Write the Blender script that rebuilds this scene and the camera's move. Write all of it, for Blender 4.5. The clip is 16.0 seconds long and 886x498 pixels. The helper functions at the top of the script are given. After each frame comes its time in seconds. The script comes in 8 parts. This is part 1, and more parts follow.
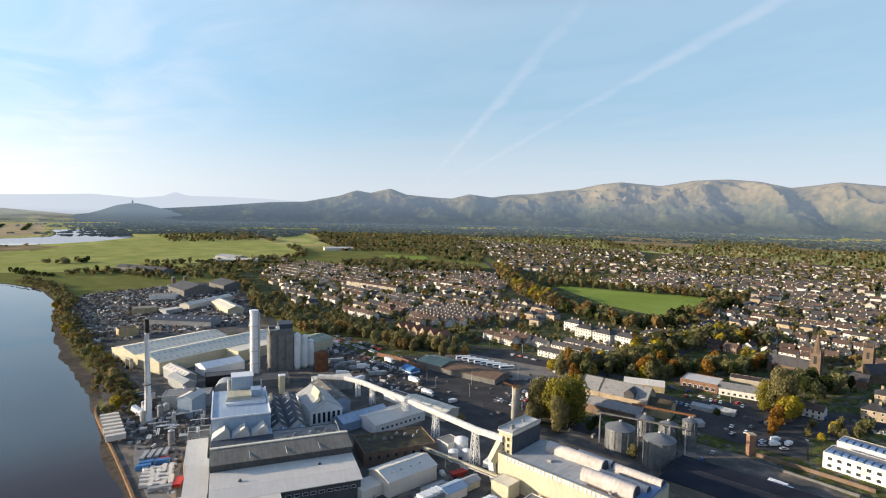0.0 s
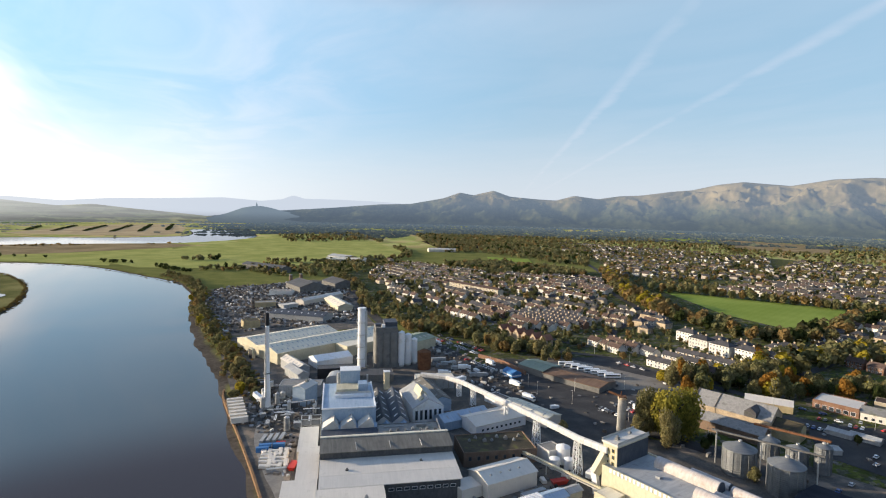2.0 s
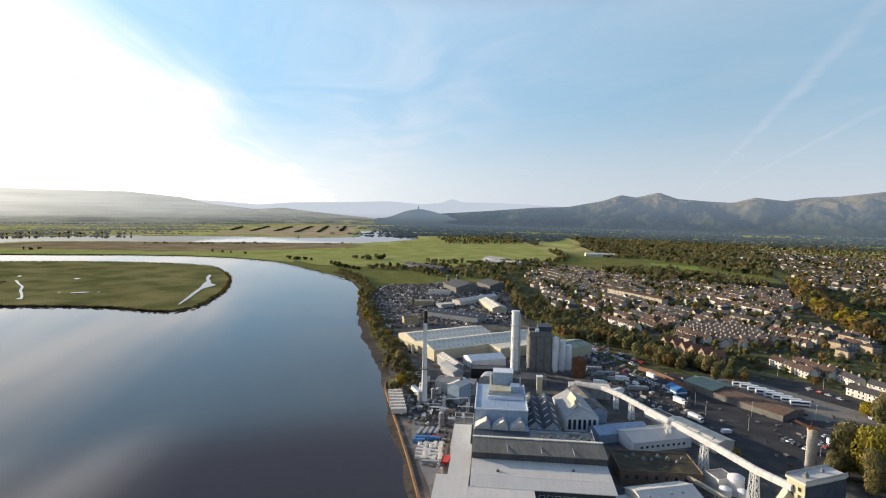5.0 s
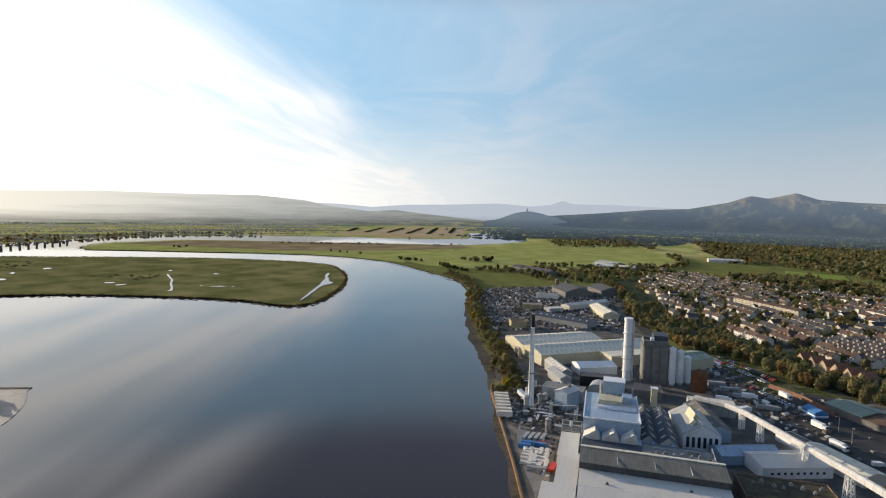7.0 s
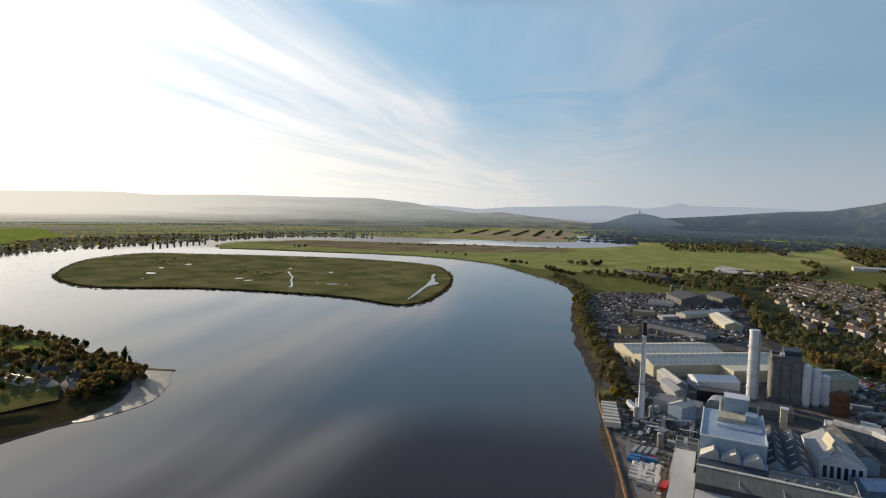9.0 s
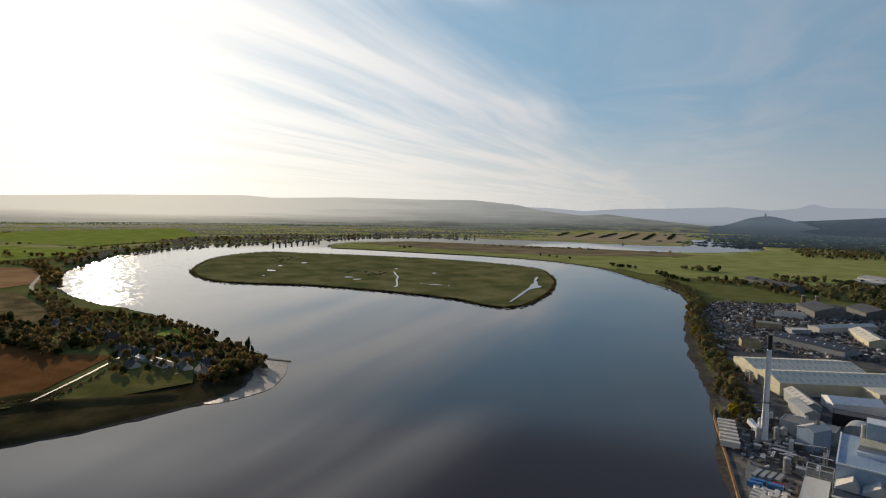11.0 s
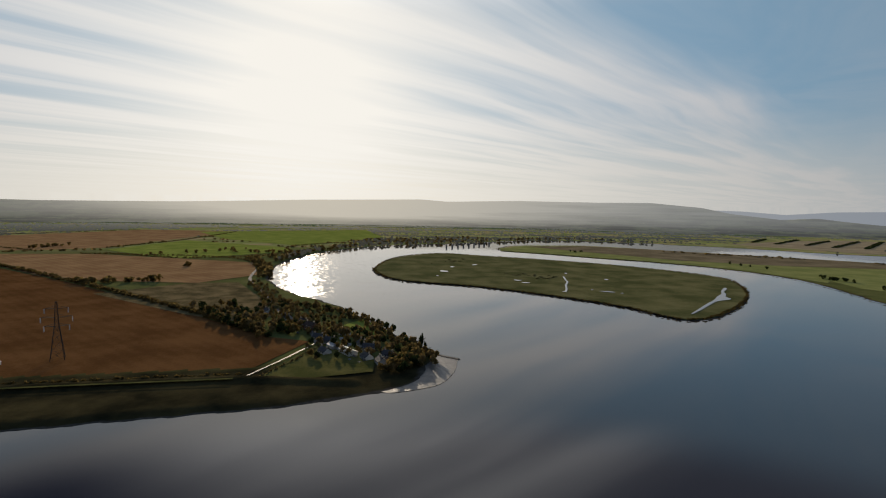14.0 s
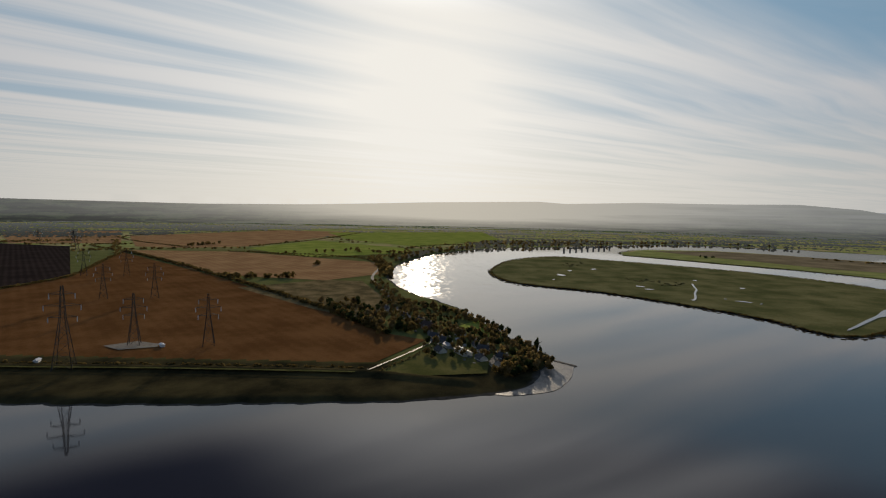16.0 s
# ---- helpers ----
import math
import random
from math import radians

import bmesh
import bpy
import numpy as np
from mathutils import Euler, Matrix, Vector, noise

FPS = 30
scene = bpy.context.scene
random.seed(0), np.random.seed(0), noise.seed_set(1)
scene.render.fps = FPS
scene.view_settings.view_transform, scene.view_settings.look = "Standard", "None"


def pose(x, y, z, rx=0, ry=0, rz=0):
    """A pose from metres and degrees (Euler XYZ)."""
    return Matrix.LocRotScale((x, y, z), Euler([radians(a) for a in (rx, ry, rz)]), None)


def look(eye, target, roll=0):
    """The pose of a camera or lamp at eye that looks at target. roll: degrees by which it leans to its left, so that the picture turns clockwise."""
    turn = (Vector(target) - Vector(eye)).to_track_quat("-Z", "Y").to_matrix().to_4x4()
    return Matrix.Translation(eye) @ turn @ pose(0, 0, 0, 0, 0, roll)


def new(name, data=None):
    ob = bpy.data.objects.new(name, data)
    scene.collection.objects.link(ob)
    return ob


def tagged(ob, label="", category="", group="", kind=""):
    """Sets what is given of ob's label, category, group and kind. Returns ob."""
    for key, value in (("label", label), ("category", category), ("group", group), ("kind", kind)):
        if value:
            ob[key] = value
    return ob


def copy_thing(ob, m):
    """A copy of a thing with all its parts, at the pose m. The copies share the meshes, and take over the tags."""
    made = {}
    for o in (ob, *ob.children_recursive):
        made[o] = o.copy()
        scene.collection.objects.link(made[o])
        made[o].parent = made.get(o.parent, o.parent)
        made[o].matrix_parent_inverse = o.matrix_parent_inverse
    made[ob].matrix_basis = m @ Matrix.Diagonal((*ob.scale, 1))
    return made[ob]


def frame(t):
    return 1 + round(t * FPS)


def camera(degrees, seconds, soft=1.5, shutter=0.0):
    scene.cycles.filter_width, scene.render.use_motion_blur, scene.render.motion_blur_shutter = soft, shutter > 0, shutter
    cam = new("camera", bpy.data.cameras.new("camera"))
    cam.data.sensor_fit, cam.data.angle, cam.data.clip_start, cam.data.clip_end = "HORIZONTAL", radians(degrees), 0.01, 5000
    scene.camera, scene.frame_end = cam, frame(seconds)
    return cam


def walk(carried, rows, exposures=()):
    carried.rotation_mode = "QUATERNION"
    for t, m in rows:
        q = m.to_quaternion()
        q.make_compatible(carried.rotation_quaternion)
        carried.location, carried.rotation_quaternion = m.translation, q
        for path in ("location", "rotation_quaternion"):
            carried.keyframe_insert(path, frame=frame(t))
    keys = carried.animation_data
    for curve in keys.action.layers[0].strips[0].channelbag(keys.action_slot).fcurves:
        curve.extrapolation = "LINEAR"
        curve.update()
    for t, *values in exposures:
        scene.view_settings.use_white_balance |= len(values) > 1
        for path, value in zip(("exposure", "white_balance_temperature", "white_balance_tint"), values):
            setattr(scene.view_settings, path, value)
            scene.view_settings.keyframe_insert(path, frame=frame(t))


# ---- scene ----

# ---- camera: one drone hovering over the river bank, turning left ----
EYE = Vector((0.0, 0.0, 120.0))
PITCH, LEAN = -4.045, 1.18
TURNS = [(0, 0.0), (0.5, 2.65), (1, 5.29), (1.5, 7.95), (2, 10.75), (2.5, 13.52), (3, 16.2), (3.5, 18.92), (4, 21.57),
         (6.5, 35.38), (7, 38.26), (7.5, 41.05), (8, 43.8), (8.5, 46.53), (9, 49.28), (11.5, 62.72), (12, 65.52),
         (12.5, 68.55), (13, 71.65), (13.5, 74.68), (14, 77.66), (14.5, 80.62), (15, 83.64), (15.5, 86.71), (16, 89.81)]
EXPOSURE = [(0, 0.70), (4, 0.57), (6.5, 0.34), (9.0, -0.06), (12.5, -0.56), (14.5, -0.74), (16, -0.78)]


def heading(yaw, pitch=PITCH):
    a, p = radians(yaw), radians(pitch)
    return Vector((-math.sin(a) * math.cos(p), math.cos(a) * math.cos(p), math.sin(p)))


cam = camera(78.04, 16.0, 1.15)
walk(cam, [(t, look(EYE, EYE + heading(a) * 100, LEAN)) for t, a in TURNS], EXPOSURE)

# ---- sky and sun ----
SUN_AZ, SUN_EL = 92.3, 11.5          # degrees left of +y, and above the horizon
SUN_DIR = heading(SUN_AZ, SUN_EL)


class Tree:
    """Short-hand for a node tree."""

    def __init__(self, tree):
        self.t = tree
        tree.nodes.clear()

    def n(self, kind, *ins, **props):
        node = self.t.nodes.new(kind)
        for k, v in props.items():
            if k == "op":
                node.operation = v
            elif k == "data":
                node.data_type = v
            elif k == "blend":
                node.blend_type = v
            elif k == "dims":
                node.noise_dimensions = v
        for i, v in enumerate(ins):
            self.put(node, i, v)
        return node

    def put(self, node, key, v):
        if v is None:
            return
        if isinstance(v, bpy.types.NodeSocket):
            self.t.links.new(v, node.inputs[key])
        else:
            node.inputs[key].default_value = v

    def math(self, op, a, b=None, c=None):
        return self.n("ShaderNodeMath", a, b, c, op=op).outputs[0]

    def vec(self, op, a, b=None):
        node = self.n("ShaderNodeVectorMath", a, b, op=op)
        return node.outputs["Value"] if op in ("DOT_PRODUCT", "LENGTH", "DISTANCE") else node.outputs[0]

    def noise(self, vector, scale, detail=4.0, rough=0.55, dist=0.0):
        node = self.n("ShaderNodeTexNoise")
        for k, v in (("Vector", vector), ("Scale", scale), ("Detail", detail), ("Roughness", rough), ("Distortion", dist)):
            self.put(node, k, v)
        return node.outputs["Fac"]

    def ramp(self, fac, *stops):
        node = self.n("ShaderNodeValToRGB", fac)
        r = node.color_ramp
        while len(r.elements) < len(stops):
            r.elements.new(0.5)
        for e, (p, c) in zip(r.elements, stops):
            e.position = p
            e.color = (*c, 1) if isinstance(c, tuple) else (c, c, c, 1)
        return node.outputs[0]

    def mix(self, fac, a, b, blend="MIX"):
        node = self.n("ShaderNodeMix", data="RGBA", blend=blend)
        for k, v in ((0, fac), (6, a), (7, b)):
            self.put(node, k, (*v, 1) if isinstance(v, tuple) and len(v) == 3 else v)
        return node.outputs[2]

    def range(self, v, a, b, c=0.0, d=1.0):
        node = self.n("ShaderNodeMapRange", v, a, b, c, d)
        node.interpolation_type = "SMOOTHSTEP"
        return node.outputs[0]


def make_world():
    world = bpy.data.worlds.new("sky")
    scene.world = world
    world.use_nodes = True
    t = Tree(world.node_tree)
    sky = t.n("ShaderNodeTexSky")
    sky.sky_type, sky.sun_disc = "NISHITA", False
    sky.sun_elevation, sky.sun_rotation = radians(SUN_EL), radians(-SUN_AZ)
    sky.altitude, sky.air_density, sky.dust_density, sky.ozone_density = 100, 1.0, 1.2, 1.6
    way = t.n("ShaderNodeTexCoord").outputs["Generated"]
    axis = t.n("ShaderNodeSeparateXYZ", way)
    up = t.math("MAXIMUM", axis.outputs[2], 0.015)
    flat = t.vec("DIVIDE", t.n("ShaderNodeCombineXYZ", axis.outputs[0], axis.outputs[1], 0.0).outputs[0],
                 t.n("ShaderNodeCombineXYZ", up, up, 1.0).outputs[0])
    # cirrus: long streaks in a layer high above, drawn out along one bearing
    fx, fy = axis_div(t, flat, 0), axis_div(t, flat, 1)
    side = t.math("ADD", t.math("MULTIPLY", fx, -0.80), t.math("MULTIPLY", fy, -0.60))
    run = t.math("ADD", t.math("MULTIPLY", fx, -0.60), t.math("MULTIPLY", fy, 0.80))
    bent = t.n("ShaderNodeCombineXYZ", side, run, 0.0).outputs[0]
    sway = t.math("MULTIPLY_ADD", t.noise(t.vec("MULTIPLY", bent, (0.35, 0.22, 1.0)), 1.0, 2.0, 0.5), 0.9, -0.45)
    bent = t.n("ShaderNodeCombineXYZ", t.math("ADD", side, sway), run, 0.0).outputs[0]
    fine = t.noise(t.vec("MULTIPLY", bent, (1.7, 0.14, 1.0)), 1.0, 6.0, 0.52, 0.2)
    broad = t.noise(t.vec("MULTIPLY", bent, (0.75, 0.14, 3.0)), 1.0, 4.0, 0.5, 0.3)
    toward = t.vec("DOT_PRODUCT", way, tuple(SUN_DIR))
    veil = t.math("ADD", t.math("MULTIPLY", fine, 0.55), t.math("MULTIPLY", broad, 0.45))
    edge = t.math("ADD", side, t.math("MULTIPLY_ADD", broad, 2.4, -1.2))
    sheet = t.math("MULTIPLY", t.range(edge, 0.45, 1.7), t.range(veil, 0.38, 0.59, 0.32, 1.0))
    patchy = t.noise(t.vec("MULTIPLY", bent, (0.95, 0.50, 5.0)), 1.0, 6.0, 0.58, 0.9)
    wispy = t.math("ADD", t.math("MULTIPLY", patchy, 0.75), t.math("MULTIPLY", veil, 0.25))
    thin = t.math("MULTIPLY", t.range(wispy, 0.38, 0.66, 0.16, 0.46), t.math("MULTIPLY", t.range(side, -0.3, 0.7, 1.0, 0.6), t.range(side, -2.4, -0.6, 0.3, 1.0)))
    cloud = t.math("MAXIMUM", sheet, thin)
    # two old vapour trails, side by side
    wisp = t.noise(flat, 1.1, 5.0, 0.6)
    for offset, lean, width in ((0.86, -0.075, 0.12), (1.72, -0.078, 0.13)):
        line = t.math("SUBTRACT", t.math("MULTIPLY_ADD", axis_div(t, flat, 1), lean, offset), axis_div(t, flat, 0))
        line = t.math("ABSOLUTE", t.math("ADD", line, t.math("MULTIPLY_ADD", wisp, 0.16, -0.08)))
        trail = t.math("MULTIPLY", t.range(line, width, 0.0), t.range(wisp, 0.25, 0.75, 0.12, 0.42))
        trail = t.math("MULTIPLY", trail, t.range(axis_div(t, flat, 1), 1.0, 2.2))
        cloud = t.math("MAXIMUM", cloud, trail)
    facing = t.math("MAXIMUM", toward, 0.0)
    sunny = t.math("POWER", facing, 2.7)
    lit = t.mix(sunny, (3.5, 3.75, 4.35), (9.3, 9.2, 9.0))
    blue = t.mix(0.2, t.mix(t.math("POWER", facing, 1.1), (1.7, 2.75, 3.7), (1.75, 3.9, 5.95)), sky.outputs[0])
    colour = t.mix(cloud, blue, lit)
    low = t.range(axis.outputs[2], 0.20, 0.0, 0.0, 0.80)
    colour = t.mix(low, colour, t.mix(t.math("POWER", facing, 2.4), (3.55, 3.75, 4.05), (10.6, 9.9, 8.5)))
    glow = t.math("MULTIPLY", t.math("POWER", facing, 26.0), t.range(veil, 0.40, 0.64, 0.30, 0.95))
    glow = t.math("ADD", glow, t.math("MULTIPLY", t.math("POWER", facing, 11.0), 0.10))
    glow = t.math("ADD", glow, t.math("MULTIPLY", t.math("POWER", facing, 70.0), 0.6))
    colour = t.mix(t.math("MINIMUM", glow, 1.0), colour, (11.3, 10.9, 10.1))
    # above the view: brightened streaks and dark blue, added to shape the river's reflection
    deep = t.mix(t.range(axis.outputs[2], 0.50, 0.72), t.mix(t.range(run, 0.2, 1.25), (0.25, 0.4, 0.9), (1.55, 1.8, 2.5)), (1.1, 1.8, 3.1))
    high = t.math("MULTIPLY", t.math("MULTIPLY", t.range(edge, 0.2, 1.2), t.range(run, 0.5, 1.5)), t.range(veil, 0.38, 0.58, 0.3, 1.0))
    above = t.mix(t.math("MULTIPLY", high, t.range(axis.outputs[2], 0.8, 0.5)), deep, t.mix(1.0, lit, (1.9, 1.9, 1.9), "MULTIPLY"))
    colour = t.mix(t.range(axis.outputs[2], 0.325, 0.41), colour, above)
    back = t.n("ShaderNodeBackground", colour, 0.134)
    t.t.links.new(back.outputs[0], t.n("ShaderNodeOutputWorld").inputs[0])


def axis_div(t, vector, i):
    return t.n("ShaderNodeSeparateXYZ", vector).outputs[i]


make_world()
sun = new("sun", bpy.data.lights.new("sun", "SUN"))
sun.data.energy, sun.data.angle, sun.data.color = 5.0, radians(0.6), (1.0, 0.83, 0.62)
sun.matrix_basis = look(SUN_DIR * 100, (0, 0, 0))

# ---- materials ----
MATS = {}


def mat(name, a, b=None, rough=0.8, size=0.4, broad=8.0, bump=0.15, metal=0.0, vary=0.0, coords="Object", stain=None, spec=0.2):
    """A surface of two mixed tones a and b with grain and broad blotches (metres), bump and a tone that varies object by object."""
    if name in MATS:
        return MATS[name]
    b = b or tuple(min(1, c * 1.25 + 0.01) for c in a)
    m = bpy.data.materials.new(name)
    m.use_nodes = True
    t = Tree(m.node_tree)
    tc = t.n("ShaderNodeTexCoord").outputs[coords] if coords != "World" else t.n("ShaderNodeNewGeometry").outputs["Position"]
    grain = t.noise(tc, 1.0 / size, 5.0, 0.6)
    blot = t.noise(tc, 1.0 / broad, 3.0, 0.5)
    fac = t.range(t.math("MULTIPLY_ADD", grain, 0.5, t.math("MULTIPLY", blot, 0.5)), 0.36, 0.64)
    col = t.mix(fac, a, b)
    if stain:
        col = t.mix(t.range(blot, 0.52, 0.68, 0.0, 0.7), col, stain)
    if vary:
        rnd = t.n("ShaderNodeObjectInfo").outputs["Random"]
        col = t.mix(1.0, col, t.ramp(rnd, (0.0, 1.0 - vary), (1.0, 1.0 + 0.0)), "MULTIPLY")
    s = t.n("ShaderNodeBsdfPrincipled")
    t.put(s, "Base Color", col)
    t.put(s, "Roughness", t.range(grain, 0.2, 0.8, max(0.02, rough - 0.08), min(1, rough + 0.08)))
    t.put(s, "Metallic", metal)
    t.put(s, "Specular IOR Level", spec)
    if bump:
        bn = t.n("ShaderNodeBump")
        t.put(bn, "Strength", bump)
        t.put(bn, "Distance", size * 0.3)
        t.put(bn, "Height", grain)
        t.put(s, "Normal", bn.outputs[0])
    t.t.links.new(s.outputs[0], t.n("ShaderNodeOutputMaterial").inputs[0])
    MATS[name] = m
    return m


def field_mat(name, a, b, rows=0.0, turn=0.0, spacing=9.0, mottle=60.0):
    """Open ground: grass or stubble with tramlines and broad patches."""
    m = bpy.data.materials.new(name)
    m.use_nodes = True
    t = Tree(m.node_tree)
    p = t.n("ShaderNodeNewGeometry").outputs["Position"]
    big, small = t.noise(p, 1 / mottle, 4.0, 0.55), t.noise(p, 0.45, 6.0, 0.65)
    fac = t.math("ADD", t.math("MULTIPLY", big, 0.65), t.math("MULTIPLY", small, 0.35))
    if rows:
        r = t.n("ShaderNodeVectorRotate", p)
        r.rotation_type = "Z_AXIS"
        r.inputs["Angle"].default_value = radians(turn)
        x = axis_div(t, r.outputs[0], 0)
        wave = t.math("SINE", t.math("MULTIPLY", x, 2 * math.pi / spacing))
        fac = t.math("ADD", fac, t.math("MULTIPLY", wave, rows))
    col = t.mix(t.range(fac, 0.36, 0.66), a, b)
    s = t.n("ShaderNodeBsdfPrincipled")
    t.put(s, "Base Color", col)
    t.put(s, "Roughness", 0.95)
    t.put(s, "Specular IOR Level", 0.0)
    bn = t.n("ShaderNodeBump")
    t.put(bn, "Strength", 0.5)
    t.put(bn, "Distance", 0.5)
    t.put(bn, "Height", small)
    t.put(s, "Normal", bn.outputs[0])
    t.t.links.new(s.outputs[0], t.n("ShaderNodeOutputMaterial").inputs[0])
    MATS[name] = m
    return m


def ground_mat():
    """Rough grass, stony mud towards the water line, and a patchwork of fields far out."""
    m = bpy.data.materials.new("ground")
    m.use_nodes = True
    t = Tree(m.node_tree)
    p = t.n("ShaderNodeNewGeometry").outputs["Position"]
    small, mid, big = t.noise(p, 0.35, 6.0, 0.65), t.noise(p, 0.03, 5.0, 0.6), t.noise(p, 0.004, 4.0, 0.5)
    grass = t.ramp(t.math("ADD", t.math("MULTIPLY", small, 0.4), t.math("MULTIPLY", mid, 0.6)),
                   (0.3, (0.10, 0.112, 0.036)), (0.55, (0.175, 0.178, 0.058)), (0.75, (0.25, 0.215, 0.09)))
    # shade lying on the west bank, put into the grass as darker brown tones
    bank_shade = t.math("MULTIPLY", t.math("MULTIPLY", t.range(axis_div(t, p, 0), -280, -320), t.range(axis_div(t, p, 0), -450, -405)), t.range(axis_div(t, p, 1), 150, 90))
    grass = t.mix(bank_shade, grass, t.ramp(mid, (0.35, (0.026, 0.023, 0.012)), (0.65, (0.080, 0.064, 0.028))))
    # fields far out are paler: distance haze put into their base colour
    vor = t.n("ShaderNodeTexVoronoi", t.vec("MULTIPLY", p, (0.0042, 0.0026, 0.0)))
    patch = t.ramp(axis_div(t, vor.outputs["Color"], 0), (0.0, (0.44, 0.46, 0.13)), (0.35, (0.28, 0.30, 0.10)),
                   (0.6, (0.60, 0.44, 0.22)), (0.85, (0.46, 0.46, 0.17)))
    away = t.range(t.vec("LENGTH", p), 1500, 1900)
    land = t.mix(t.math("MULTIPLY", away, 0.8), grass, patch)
    z = axis_div(t, p, 2)
    mud = t.ramp(t.math("ADD", t.math("MULTIPLY", small, 0.6), t.math("MULTIPLY", mid, 0.4)),
                 (0.35, (0.05, 0.043, 0.036)), (0.6, (0.12, 0.103, 0.083)), (0.72, (0.22, 0.195, 0.16)))
    shore = t.range(t.math("ADD", z, t.math("MULTIPLY_ADD", mid, 0.8, -0.4)), -0.35, -0.75)
    col = t.mix(shore, land, mud)
    s = t.n("ShaderNodeBsdfPrincipled")
    t.put(s, "Base Color", col)
    t.put(s, "Roughness", t.range(shore, 0, 1, 0.95, 0.82))
    t.put(s, "Specular IOR Level", 0.0)
    bn = t.n("ShaderNodeBump")
    t.put(bn, "Strength", 0.6)
    t.put(bn, "Distance", 0.6)
    t.put(bn, "Height", small)
    t.put(s, "Normal", bn.outputs[0])
    t.t.links.new(s.outputs[0], t.n("ShaderNodeOutputMaterial").inputs[0])
    return m


def water_mat():
    m = bpy.data.materials.new("river_water")
    m.use_nodes = True
    t = Tree(m.node_tree)
    p = t.n("ShaderNodeNewGeometry").outputs["Position"]
    silt = t.noise(p, 0.006, 4.0, 0.55)
    s = t.n("ShaderNodeBsdfPrincipled")
    t.put(s, "Base Color", t.mix(silt, (0.021, 0.020, 0.023), (0.031, 0.028, 0.030)))
    wide, long = axis_div(t, p, 0), axis_div(t, p, 1)
    ruffle = t.math("MULTIPLY", t.range(wide, -640, -800), t.range(t.math("ADD", long, t.math("MULTIPLY_ADD", t.noise(p, 0.02, 3.0, 0.5), 160, -80)), 190, 60))
    still = t.range(t.noise(p, 0.012, 4.0, 0.6), 0.4, 0.62, 0.015, 0.045)
    flecks = t.range(t.noise(t.vec("MULTIPLY", p, (0.035, 0.10, 1.0)), 1.0, 5.0, 0.65), 0.40, 0.60)
    t.put(s, "Roughness", t.math("MULTIPLY_ADD", t.math("MULTIPLY", ruffle, flecks), 0.11, still))
    t.put(s, "IOR", 1.45)
    bn = t.n("ShaderNodeBump")
    t.put(bn, "Strength", 0.03)
    t.put(bn, "Distance", 0.25)
    t.put(bn, "Height", t.noise(t.vec("MULTIPLY", p, (1.0, 0.55, 1.0)), 0.5, 5.0, 0.6, 0.4))
    t.put(s, "Normal", bn.outputs[0])
    t.t.links.new(s.outputs[0], t.n("ShaderNodeOutputMaterial").inputs[0])
    return m


def hill_mat(name, haze, amount, tones, depth):
    """Far land seen through miles of air: diffuse tones under haze painted as emission."""
    m = bpy.data.materials.new(name)
    m.use_nodes = True
    t = Tree(m.node_tree)
    p = t.n("ShaderNodeNewGeometry").outputs["Position"]
    small, big = t.noise(p, 0.02, 6.0, 0.65), t.noise(p, 0.0035, 4.0, 0.55)
    z = axis_div(t, p, 2)
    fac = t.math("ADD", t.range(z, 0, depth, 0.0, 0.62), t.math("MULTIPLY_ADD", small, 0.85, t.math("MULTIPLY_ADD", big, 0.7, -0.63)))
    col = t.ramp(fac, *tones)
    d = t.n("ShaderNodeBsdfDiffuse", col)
    # painted haze glows brighter toward the sun and covers more with height
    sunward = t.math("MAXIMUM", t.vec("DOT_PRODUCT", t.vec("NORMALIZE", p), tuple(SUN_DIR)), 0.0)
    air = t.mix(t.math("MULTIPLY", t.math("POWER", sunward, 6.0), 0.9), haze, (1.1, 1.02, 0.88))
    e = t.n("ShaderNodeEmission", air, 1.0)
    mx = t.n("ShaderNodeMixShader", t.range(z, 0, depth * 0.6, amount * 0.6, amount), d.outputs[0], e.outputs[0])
    t.t.links.new(mx.outputs[0], t.n("ShaderNodeOutputMaterial").inputs[0])
    return m


